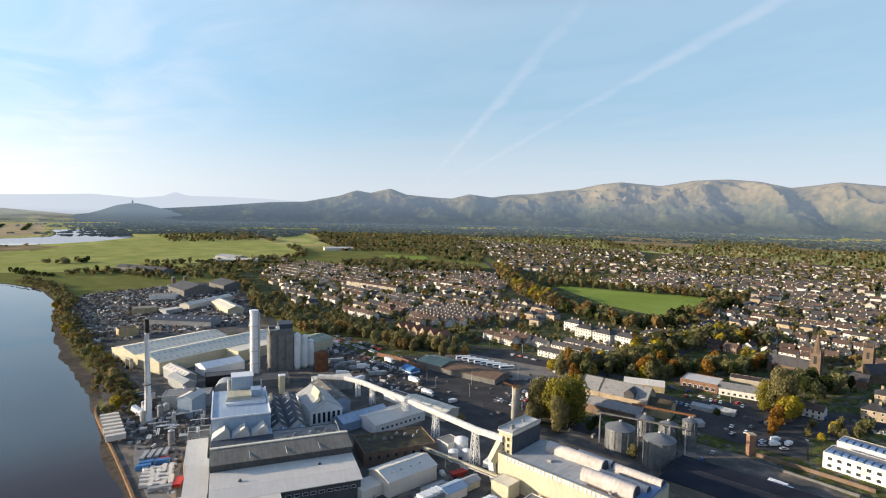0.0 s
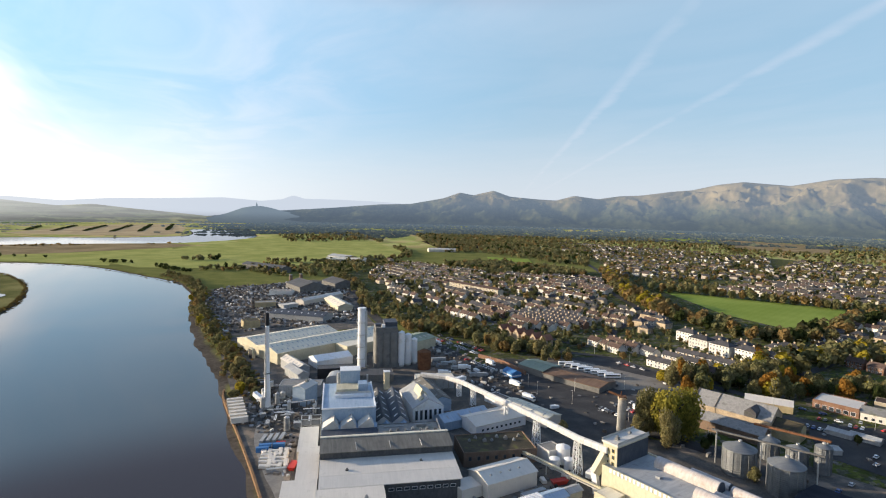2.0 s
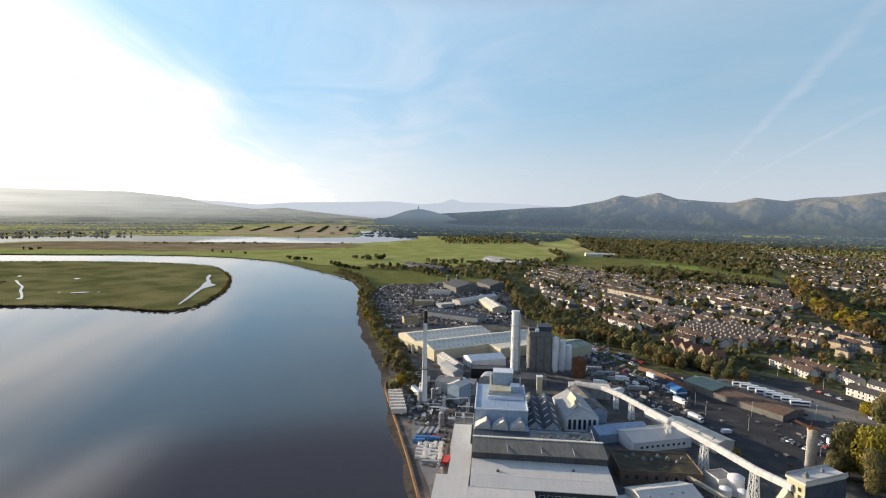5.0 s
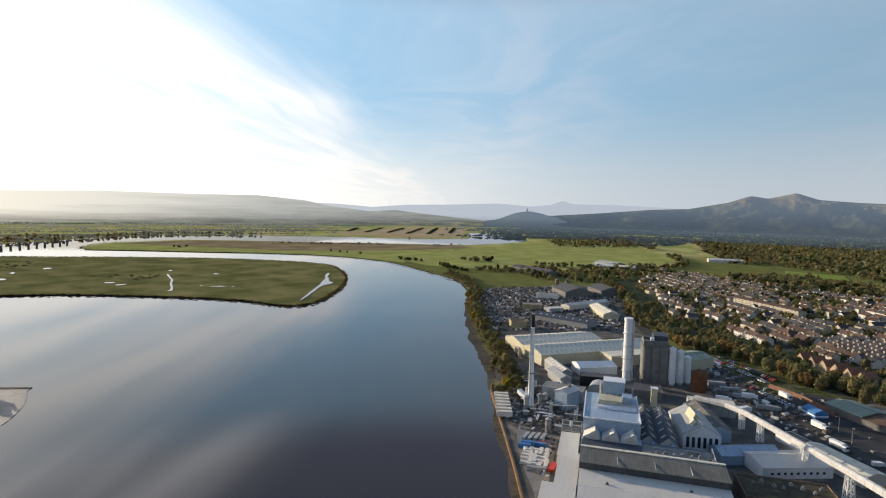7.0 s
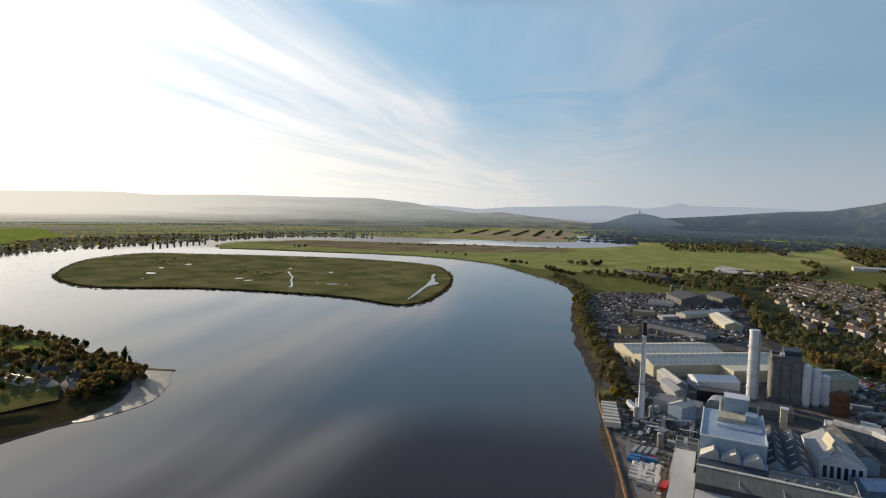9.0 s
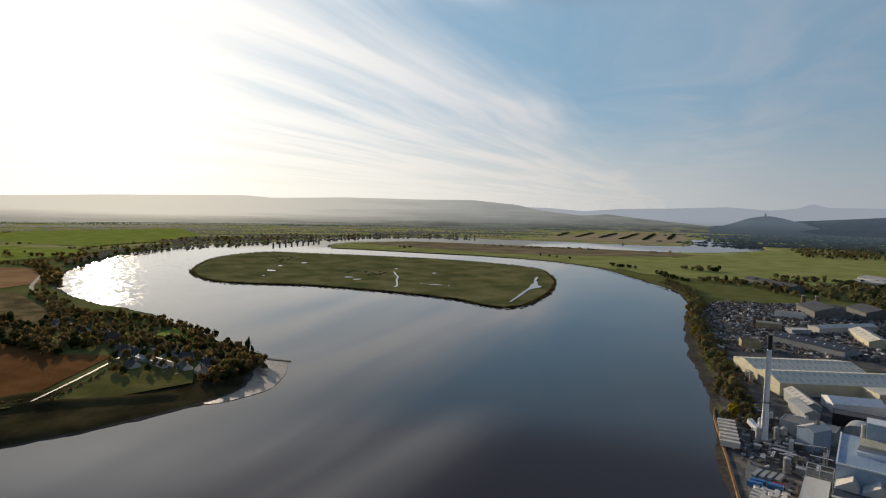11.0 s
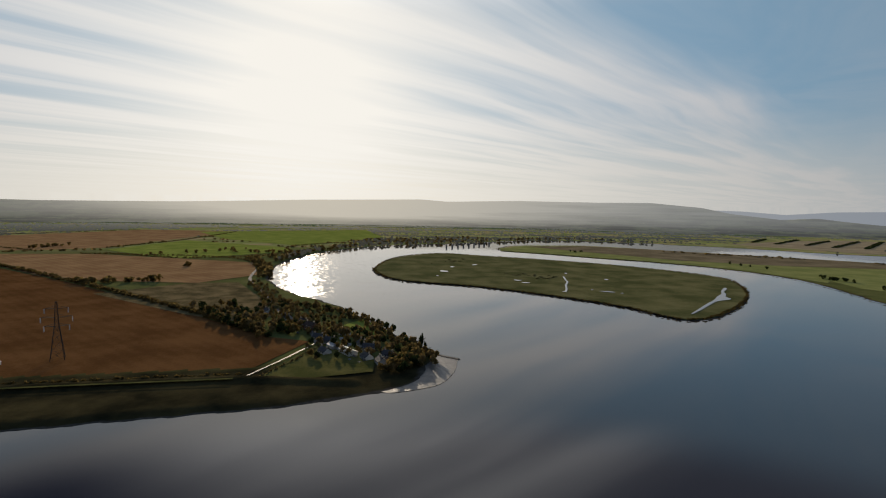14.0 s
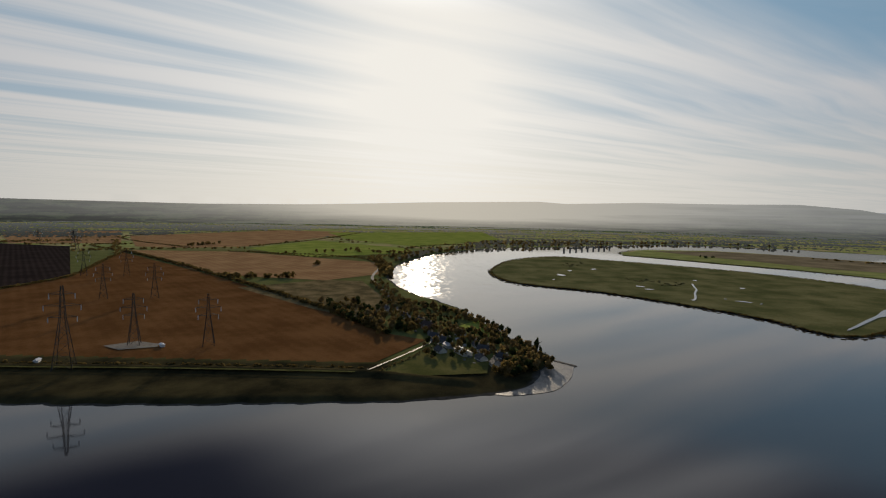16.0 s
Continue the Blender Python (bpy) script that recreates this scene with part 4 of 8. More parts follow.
part("cap", Build().box(-1.5, 8.4, -5, 9.5, 30.5, 33.8).box(-8.2, -4, -4, 2, 30.5, 32.2), MATS["navy_roof"], silo)
part("plant_room", Build().box(-3.6, -1.2, -8, -5, 30.5, 32.4), MATS["white_paint"], silo, "small white plant room")
part("skirt", Build().box(-9.5, 9.5, -10, 9, 0, 3.2), MATS["dark_concrete"], silo)

for i, (x, y, h) in enumerate(((-106.5, 399, 26.5), (-102.5, 404, 24), (-99, 409, 19.5))):
    s = thing("storage_silo", at(x, y), "white steel storage silo beside the batch silo", "silo", "white storage silos")
    part("shell", Build().tube(2.5, 2.5, 1.5, h, 16), MATS["white_paint"], s)
    part("cone", Build().tube(2.5, 0.6, h, h + 1.2, 16), MATS["white_paint"], s)
    part("skirt", Build().tube(2.2, 2.2, 0, 1.6, 12), MATS["steel"], s)
shed("cullet_shed", at(-114, 452, 62), 44, 24, 8.5, 2.2, "cream_sheet", "green_sheet", "pale sheeted shed with a grey-green roof", lights=8, rows=1)
tank = thing("rusty_tank", at(-88, 397), "rust-brown round steel tank", "tank")
part("shell", Build().tube(5.0, 5.0, 0, 13.5, 24), MATS["rust"], tank)
part("lid", Build().tube(5.1, 1.5, 13.5, 15.2, 24), MATS["rust"], tank)

# the long cream warehouse: two bays
shed("warehouse", at(-182, 432, 56.5), 108, 33, 8.8, 3.7, "cream_sheet", "pale_roof", "cream sheeted warehouse bay with rows of rooflights", "warehouse", 24, 2, group="warehouse bays", over=0.25)
shed("warehouse", at(-218.5, 438.5, 56.5), 78, 34, 8.8, 3.2, "cream_sheet", "pale_roof", "shorter cream sheeted warehouse bay with rooflights", "warehouse", 18, 2, group="warehouse bays", over=0.25)
port = thing("loading_dock", at(-226.5, 391, 56.5), "black loading bay block between warehouse bays", "dock")
# solid black block fills the bay
part("recess", Build().box(-1.5, 0.6, -3.0, 3.0, 0, 7.5), MATS["black_paint"], port)
part("surround", Build().box(-1.6, 0.8, -3.5, -3.0, 0, 8).box(-1.6, 0.8, 3.0, 3.5, 0, 8).box(-1.6, 0.8, -3.5, 3.5, 7.5, 8), MATS["cream_sheet"], port)
block("warehouse_annex", at(-149, 437, 56.5), 48, 17, 8.6, "cream_sheet", "pale_roof", "cream flat-roofed annex against the warehouse", "warehouse", 0.3)
shed("storage_tent", at(-160.5, 391, 46.5), 29, 17, 6.0, 2.6, "white_paint", "white_paint", "bright white fabric storage building", "tent", over=0.1, ridge_cap=False)
shed("batch_shed", at(-178, 366, 138), 32, 9, 7.0, 2.0, "grey_sheet", "white_sheet", "grey shed with a white curved roof", lights=6, rows=1)
shed("batch_shed", at(-170, 352, 138), 24, 8, 6.0, 1.8, "grey_sheet", "grey_sheet", "low grey sheeted shed", lights=4, rows=1)
block("switch_house", at(-145, 363, 25), 26, 10, 7, "black_paint", "dark_roof", "dark flat-roofed plant building", "building", 0.3)
tank = thing("vaulted_store", at(-136, 341, 12), "grey vaulted sheet-metal store", "shed")
vault = [(6 * math.cos(a), 6.5 + 3.2 * math.sin(a)) for a in np.linspace(0, math.pi, 11)]
part("body", Build().loft([(6, 0)] + vault + [(-6, 0)], -6, 6), MATS["grey_sheet"], tank)
block("mixing_house", at(-152, 322, 15), 26, 12, 7.5, "grey_sheet", "felt_roof", "grey sheeted mixing house", "building", 0.4)
b = shed("filter_house", at(-143, 308, 80), 13, 9, 11, 1.5, "blue_sheet", "white_sheet", "tall blue-grey filter house", "building")
vent(b, 2, 0, 12.5, 1.4)

# furnace halls
ob = thing("furnace_hall", gw(0, 0), "tall pale blue sheeted furnace hall with roof monitors", "factory")
part("lower_hall", Build().box(0.5, 27.5, 2, 25, 0, 12.5), MATS["blue_sheet"], ob)
part("upper_hall", Build().box(0.5, 27.2, 25, 66, 0, 20), MATS["blue_sheet"], ob)
part("roof_rim", Build().box(0.3, 27.4, 24.8, 25.4, 20, 20.6).box(0.3, 0.9, 25.4, 66, 20, 20.6).box(26.8, 27.4, 25.4, 66, 20, 20.6), MATS["white_paint"], ob)
part("flat_roof", Build().box(0.6, 27.4, 5.6, 17.4, 12.5, 12.75), MATS["navy_roof"], ob, "dark felted flat roof")
part("front_wall", Build().box(0.55, 27.45, 1.9, 5.4, 12.5, 12.9), MATS["navy_roof"], ob)
for i in range(3):
    x0, x1 = 1.0 + 8.6 * i, 8.6 + 8.6 * i
    xm = x0 + 5.4
    part("roof_monitor", Build().loft([(x0, 12.5), (x1, 12.5), (x1, 13.6), (xm, 17.2), (x0, 13.6)][::-1], 17.5, 24.9), MATS["white_sheet"], ob, "white gabled roof monitor")
part("roof_step", Build().box(7, 26, 41, 43.5, 20, 21.4), MATS["white_paint"], ob)
part("penthouse", Build().box(7.5, 19, 44, 54, 20, 23.6), MATS["cream_sheet"], ob, "cream rooftop plant room")
part("penthouse", Build().box(19.2, 24, 45, 52, 20, 25.8), MATS["blue_sheet"], ob, "pale blue rooftop plant room")
part("tower", Build().box(9.8, 20.4, 55, 63, 20, 30.2), MATS["blue_sheet"], ob, "square sheeted roof tower")
part("tower_cap", Build().box(9.5, 20.7, 54.7, 63.3, 30.2, 30.6), MATS["white_paint"], ob)
part("duct", Build().tube(0.9, 0.9, 20, 29, 10, 8.6, 57).tube(0.5, 0.5, 20, 27, 8, 24.6, 58), MATS["steel"], ob)
part("handrail", Build().box(7, 26, 43.4, 43.5, 21.4, 22.5), MATS["steel"], ob)

ob = thing("machine_hall", gw(0, 0), "long grey-roofed glass machine hall", "factory")
part("wall", Build().box(0.8, 59, -11, 2, 0, 14.0), MATS["dark_roof"], ob)
part("roof_slope", Build().add([(0.4, -12, 14.0), (59.4, -12, 14.0), (59.4, 0.2, 15.6), (0.4, 0.2, 15.6), (0.4, -12, 14.3), (59.4, -12, 14.3), (59.4, 0.2, 15.9), (0.4, 0.2, 15.9)],
                               [(3, 2, 1, 0), (4, 5, 6, 7), (0, 1, 5, 4), (1, 2, 6, 5), (2, 3, 7, 6), (3, 0, 4, 7)]), MATS["grey_roof"], ob)
part("ridge", Build().box(0.4, 59.4, 0.1, 1.7, 15.5, 16.3), MATS["pale_roof"], ob, "pale ridge ventilator")
part("back_slope", Build().add([(0.4, 1.6, 15.9), (59.4, 1.6, 15.9), (59.4, 6, 12.6), (0.4, 6, 12.6)], [(0, 1, 2, 3)]), MATS["grey_roof"], ob)
for x in (16, 31, 45):
    part("conductor", Build().box(x, x + 0.25, -11.8, 0, 15.0, 15.3), MATS["steel"], ob)
ob = thing("lehr_hall", gw(0, 0), "low hall with a broad white sheeted roof", "factory")
# closed wall; the shade inside an open front is put into its colour
part("wall", Build().box(1, 58.5, -31.5, -11.2, 0, 8.8), MATS["dark_roof"], ob, "dark wall with an open front's shade as its colour")
for y0, z0, y1, z1 in ((-32.4, 8.8, -24.4, 9.9), (-24.3, 9.9, -11.2, 10.8)):
    part("roof_slope", Build().add([(0.6, y0, z0), (59.2, y0, z0), (59.2, y1, z1), (0.6, y1, z1), (0.6, y0, z0 + 0.3), (59.2, y0, z0 + 0.3), (59.2, y1, z1 + 0.3), (0.6, y1, z1 + 0.3)],
                                   [(3, 2, 1, 0), (4, 5, 6, 7), (0, 1, 5, 4), (1, 2, 6, 5), (2, 3, 7, 6), (3, 0, 4, 7)]), MATS["white_sheet"], ob)
for x, y in ((12, -21), (44, -17)):
    vent(ob, x, y, 10.2, 0.8, "dark_steel")
windows(ob, 28, 57, -31.5, 5.6, 9, 2.0, 1.1)
ob = block("packing_hall", gw(13, -48), 27, 31, 8.8, "white_sheet", "white_sheet", "flat white-roofed packing hall", "factory", 0.25)
vent(ob, 6, 6, 9.0, 0.9)
block("quay_hall", gw(-7, -33), 14, 20, 8.6, "white_sheet", "white_sheet", "white-roofed hall beside the quay road", "factory", 0.2)
block("quay_hall", gw(-4.5, -7), 9.4, 32, 8.4, "white_sheet", "white_sheet", "narrow white-roofed hall beside the furnace hall", "factory", 0.2)
block("compressor_house", gw(-5.8, 23), 9.4, 29, 6.5, "white_sheet", "white_sheet", "white flat-roofed compressor house", "building", 0.25, doors=((1.5, 2.4, 2.6),))
ob = thing("steel_gantry", gw(-5.5, 44), "grey steel pipe gantry behind a white building", "gantry")
for x in (-5, 0, 5):
    for y in (-3, 3):
        part("post", Build().beam((x, y, 0), (x, y, 9.5), 0.35), MATS["steel"], ob)
for z in (6, 9.3):
    for y in (-3, 3):
        part("beam", Build().beam((-5, y, z), (5, y, z), 0.35), MATS["steel"], ob)
    for x in (-5, 0, 5):
        part("beam", Build().beam((x, -3, z), (x, 3, z), 0.3), MATS["steel"], ob)
part("deck", Build().box(-5, 5, -3, 3, 6.1, 6.3), MATS["dark_steel"], ob)

# flat roof with fans behind the machine hall
ob = block("cold_end_hall", gw(42.5, 13), 30, 14.5, 12.6, "dark_concrete", "felt_roof", "flat felt-roofed hall with a row of roof fans", "factory", 0.5)
for i in range(7):
    vent(ob, -9 + 3.6 * i, -2.5 + (i % 2) * 1.2, 12.8, 0.9)
part("duct", Build().box(4, 9, 2.0, 3.5, 12.8, 14.2), MATS["plant_grey"], ob)
part("duct", Build().box(-12, -2, 3, 3.6, 12.8, 13.3), MATS["plant_grey"], ob)
part("rail", Build().beam((15, -7, 13), (15, 7, 14.6), 0.3).beam((15, 7, 14.6), (15, 7, 12.6), 0.3), MATS["steel"], ob)
for i, (u, w) in enumerate(((31.5, 8.5), (40.5, 8.5))):
    shed("sawtooth_bay", gw(u, 53, 90), 46, w, 9.8, 3.4, "white_sheet", "dark_roof" if i == 0 else "navy_roof", "dark-roofed works bay with white gable", "factory", 5, 1, group="works bays", light_mat="white_paint")
for u in (33, 42):
    shed("roof_dormer", gw(u, 27, 90), 9, 8, 7.5, 3.2, "white_sheet", "blue_sheet", "small pale gabled bay", "factory", group="pale gabled bays")
ob = shed("old_works", gw(56.5, 66, 97), 32, 18, 9.0, 5.0, "white_paint", "grey_sheet", "white gabled works with a grey roof and tall dark windows", "factory", group="", over=0.2)
windows(ob, -8.2, 8.2, -16, 2.5, 6, 1.2, 5.2, -90, "black_paint")
part("roof_cowl", Build().loft([(-3.4, 12), (3.4, 12), (1.2, 16.8)][::-1], -3, 9), MATS["cream_sheet"], ob, "pale ridge cowl", m=pose(2, 0, 0, 0, 0, 90))
part("roof_cowl", Build().loft([(-1.8, 12), (1.8, 12), (0, 14.6)][::-1], -3, 3), MATS["cream_sheet"], ob, "pale ridge cowl", m=pose(-10, 2.5, 0, 0, 0, 90))
shed("lean_store", gw(66, 86, 100), 40, 12, 7, 2.5, "blue_sheet", "grey_roof", "long grey store beside the works", "shed", 4, 1)
tw = thing("bucket_lift", gw(40.5, 112), "slim pale lift tower", "tower")
part("shaft", Build().box(-1.8, 1.8, -1.8, 1.8, 0, 12), MATS["cream_sheet"], tw)
part("cap", Build().box(-2.1, 2.1, -2.1, 2.1, 12, 12.4), MATS["white_paint"], tw)
block("silo_store", gw(30, 135), 34, 16, 5, "dark_concrete", "dark_roof", "low dark store below the silo", "building", 0.4)

# the raised conveyor from the intake to the tower
sheet_mat("gallery_sheet", (0.44, 0.44, 0.43), (0.56, 0.55, 0.53), 1.5, 0.5, (0.36, 0.34, 0.31), 1)
GALLERY = [(-80, 352, 8.5), (-62, 349, 8.9), (-50, 339, 9.6), (-19.5, 300.5, 12.4), (-1.5, 277, 14.2), (17.5, 250, 16.4), (29, 236, 18.2)]
ob = thing("conveyor_gallery", Matrix(), "long raised white conveyor gallery on steel trestles", "conveyor")
for a, c in zip(GALLERY, GALLERY[1:]):
    a, c = Vector(a), Vector(c)
    d = c - a
    m = Matrix.Translation(a) @ d.to_track_quat("Y", "Z").to_matrix().to_4x4()
    sec = [(-1.4, 0), (1.4, 0), (1.4, 1.7), (1.0, 2.3), (0.4, 2.6), (-0.4, 2.6), (-1.0, 2.3), (-1.4, 1.7)]
    n = max(1, round(d.length / 4.5))
    for i in range(n):
        y0 = d.length * i / n
        part("cladding_panel", Build().loft(sec[::-1], y0 + 0.05, d.length * (i + 1) / n - 0.05), MATS["gallery_sheet"], ob, m=m)
        part("panel_joint", Build().loft([(x * 1.03, z * 1.02) for x, z in sec[::-1]], y0 - 0.12, y0 + 0.08), MATS["grey_sheet"], ob, m=m)
for x, y, z, w in ((-52.5, 342, 9.0, 2.4), (-41.5, 328.5, 10.2, 3.0), (-19.5, 301.5, 12.0, 3.2), (-2, 278, 13.8, 4.0), (17, 251, 16.2, 4.4)):
    tr = thing("trestle", at(x, y, 38), "tapered steel lattice trestle under the conveyor", "trestle", "conveyor trestles")
    legs, brace = [], Build()
    for sx in (-1, 1):
        for sy in (-1, 1):
            part("leg", Build().beam((sx * w / 2, sy * w / 3, 0), (sx * 1.2, sy * 0.9, z), 0.38), MATS["white_paint"], tr)
    k = 4
    for i in range(k):
        f0, f1 = i / k, (i + 1) / k
        x0, x1 = w / 2 + (1.2 - w / 2) * f0, w / 2 + (1.2 - w / 2) * f1
        y0, y1 = w / 3 + (0.9 - w / 3) * f0, w / 3 + (0.9 - w / 3) * f1
        for s in (-1, 1):
            brace.beam((-x0, s * y0, z * f0), (x1, s * y1, z * f1), 0.2).beam((x0, s * y0, z * f0), (-x1, s * y1, z * f1), 0.2).beam((-x1, s * y1, z * f1), (x1, s * y1, z * f1), 0.2)
            brace.beam((s * x0, -y0, z * f0), (s * x1, y1, z * f1), 0.2)
    part("bracing", brace, MATS["white_paint"], tr)
ob = block("intake_hall", at(-72, 357, 20), 26, 9, 8.0, "grey_sheet", "pale_roof", "open intake hall with a pale flat roof", "building", 0.3)
for x in (-9, 0, 9):
    part("post", Build().box(x - 0.3, x + 0.3, -5, -4.6, 0, 8), MATS["concrete"], ob)

# cream maltings with its head tower
hall = at(59.3, 220.3, -43.7)
ob = thing("maltings_hall", hall, "big cream-clad hall with a flat roof and white barrel vaults", "factory")
part("wall", Build().box(-33, 31, -13.5, 13.5, 0, 13.4), MATS["cream_sheet"], ob)
part("roof", Build().box(-32.5, 30.5, -13, 13, 13.4, 13.7), MATS["grey_sheet"], ob)
part("parapet", Build().box(-33, 31, -13.6, -13.0, 13.4, 14.3).box(-33, -32.5, -13, 13, 13.4, 14.3).box(-32.5, 31, 13.0, 13.6, 13.4, 14.2), MATS["cream_sheet"], ob)
tooth = Build().box(-0.5, 0.5, -13.75, -13.3, 12.5, 14.2).mesh("parapet_panel", MATS["white_paint"])
for i in range(32):
    part("parapet_panel", tooth, None, ob, m=Matrix.Translation((-28.5 + 1.9 * i, 0, 0)))
half = [(math.cos(a), math.sin(a)) for a in np.linspace(0, math.pi, 13)]


def vault_roof(x0, x1, y, r, z, seed=0):
    s = [(y + r * c, z + 0.6 * r + r * 0.95 * k) for c, k in half]
    sec = [(y + r, z)] + s + [(y - r, z)]
    m = Matrix.Rotation(radians(-90), 4, "Z")
    v = part("barrel_vault", Build().loft([(a, b) for a, b in sec], x0, x1, Matrix(((0, 1, 0, 0), (1, 0, 0, 0), (0, 0, 1, 0), (0, 0, 0, 1)))), MATS["vault_sheet"], ob, "white barrel-vaulted roof light")
    part("vault_end", Build().loft([(y + (a - y) * 1.03, z + (b - z) * 1.02) for a, b in sec], x1, x1 + 0.3, Matrix(((0, 1, 0, 0), (1, 0, 0, 0), (0, 0, 1, 0), (0, 0, 0, 1)))), MATS["navy_roof"], v)
    return v


vault_roof(-20, 7, 6.6, 2.7, 13.6)
vault_roof(4, 26, -5.2, 2.9, 13.6)
vault_roof(8, 28, 1.2, 1.8, 13.6)
vault_roof(-8, 8, 12.2, 1.6, 13.6)
vault_roof(10, 30, 9.8, 2.0, 13.6)
part("roof_walkway", Build().box(-20, 7, 10.0, 10.8, 13.8, 15.0), MATS["steel"], ob)
part("end_roof", Build().box(26.5, 30.5, -12.9, 12.9, 13.7, 14.6), MATS["blue_panel"], ob, "blue glazed roof strip")
part("stain", Build().box(8, 24, -10.5, -9.0, 13.71, 13.76), MATS["rust_roof"], ob, "brown stain on the flat roof")
part("roof_hatch", Build().box(-14, -12, -4, -2, 13.7, 14.6), MATS["plant_grey"], ob)
vent(ob, 18, -9.8, 13.7, 0.8)

tw = thing("head_tower", at(36.8, 243.5, 47), "square cream conveyor head tower with yellow windows", "tower")
part("wall", Build().box(-11, 11, -3.6, 3.6, 0, 22.4), MATS["cream_sheet"], tw)
part("dark_side", Build().box(-10.6, 11.05, -3.75, -3.58, 12, 21.6), MATS["navy_roof"], tw, "darker navy side of the tower")
part("roof", Build().box(-11.4, 11.4, -4.0, 4.0, 22.4, 23.2), MATS["white_sheet"], tw)
part("rail", Build().box(-11.3, 11.3, -3.9, -3.8, 23.2, 24.2).box(-11.3, 11.3, 3.8, 3.9, 23.2, 24.2), MATS["steel"], tw)
vent(tw, -6, 0, 23.2, 1.2)
vent(tw, 4, 1, 23.2, 0.9)
for z in (13.6, 16.4, 19.2):
    for y in (-1.7, 1.2):
        part("window", window_mesh(1.3, 1.5, "yellow_paint"), None, tw, m=pose(-11, y, z, 0, 0, 90))
leg = thing("discharge_chute", at(24, 236, 10), "cream cranked chute below the conveyor head", "chute")
part("upper_chute", Build().beam((4, 1, 17), (-0.5, 0, 9), 3.2), MATS["cream_sheet"], leg)
part("lower_chute", Build().beam((-0.5, 0, 9.4), (0.5, -1, 0), 2.4), MATS["white_paint"], leg)
block("weigh_house", at(28.5, 224, -43.7), 9, 8, 6.5, "cream_sheet", "pale_roof", "small cream weigh house", "building", 0.3)
block("office", at(41, 210, -43.7), 14, 8, 4.2, "white_sheet", "felt_roof", "low white office block", "building", 0.5)
ob = thing("pipe_bridge", Matrix(), "long pale pipe bridge across the yard", "pipe bridge")
for dx in (-0.5, 0.5):
    part("pipe", Build().beam((-14 + dx, 262, 6.0), (29 + dx, 226, 6.0), 0.55), MATS["cream_sheet"], ob)
part("truss", Build().beam((-14, 262, 5.0), (29, 226, 5.0), 1.6, 0.4), MATS["steel"], ob)
for f in (0.1, 0.4, 0.7):
    part("post", Build().box(-0.25, 0.25, -0.25, 0.25, 0, 5), MATS["steel"], ob, m=Matrix.Translation((-14 + 43 * f, 262 - 36 * f, 0)))

# round brick stack on the maltings
st = thing("brick_stack", at(43, 303), "round buff stack with a broken timber crown", "chimney")
part("shaft", Build().tube(2.5, 2.2, 0, 20.5, 18), MATS["concrete"], st)
part("collar", Build().tube(2.5, 2.5, 20.2, 21.4, 18), MATS["sandstone"], st)
part("crown", Build().beam((-7, 2.5, 23), (1, 0, 21), 1.0).beam((-1, 0, 21), (-0.5, 0, 24.5), 0.4).box(-2, 2, -2, 2, 21, 21.8), MATS["rust"], st, "ragged timber staging")

# sheds between the conveyor and the works
ob = shed("white_store", at(-27, 300, 42), 34, 18, 5.5, 2.2, "white_paint", "white_sheet", "white store with a shallow pale roof", "shed", 0)
windows(ob, -14, 14, -9, 2.2, 9, 1.4, 1.2)
shed("white_store", at(-44, 299, 42), 30, 12, 5.0, 2.4, "blue_sheet", "blue_sheet", "pale blue store under the conveyor", "shed", 4, 1)
shed("long_store", at(-6, 318, -40), 34, 13, 5, 1.6, "white_sheet", "pale_roof", "long pale store beside the yard", "shed", 4, 1)
block("lean_house", at(-20, 331, -40), 32, 10, 4, "white_paint", "dark_roof", "low white building with a dark flat roof", "building", 0.4)
ob = block("brick_mill", at(-22, 262, 22), 36, 21, 6.6, "brown_brick", "moss_roof", "old brick building with a mossy flat roof", "building", 0.7)
for i in range(8):
    vent(ob, -12 + 3.7 * i, 2.5 * math.sin(i * 1.9) + 3, 6.8, 0.8 + 0.15 * (i % 3))
windows(ob, -17, 17, -10.5, 3.4, 8, 1.2, 1.6, 0, "dark_steel")
ob = shed("white_workshop", at(-15.5, 233, 41), 26, 15, 7.0, 2.4, "white_sheet", "white_sheet", "white gabled workshop with roof vents", "shed", 0)
for i in range(4):
    vent(ob, -9 + 5 * i, -3.6, 8.3, 0.6)
block("workshop_annex", at(-30, 222, 41), 10, 9, 5, "white_sheet", "white_sheet", "white annex of the workshop", "building", 0.2)
shed("pale_hut", at(6, 222, 41), 11, 7, 4.2, 1.2, "white_sheet", "blue_sheet", "small pale hut in the yard", "shed")
shed("pale_hut", at(14, 230, 41), 7, 5, 3.6, 1.0, "cream_sheet", "grey_sheet", "small cream hut in the yard", "shed")
shed("pale_hut", at(19, 205, 41), 14, 9, 4.6, 1.4, "blue_sheet", "blue_sheet", "pale blue sheeted hut", "shed")
ob = thing("condenser_bank", at(-3, 216, 41), "row of white rooftop condensers on a low block", "plant")
part("base", Build().box(-6, 6, -3, 3, 0, 4), MATS["plant_grey"], ob)
for i in range(6):
    part("fan", Build().box(-5.6 + 1.9 * i, -4.2 + 1.9 * i, -2.2, 2.2, 4, 5.3), MATS["white_paint"], ob)
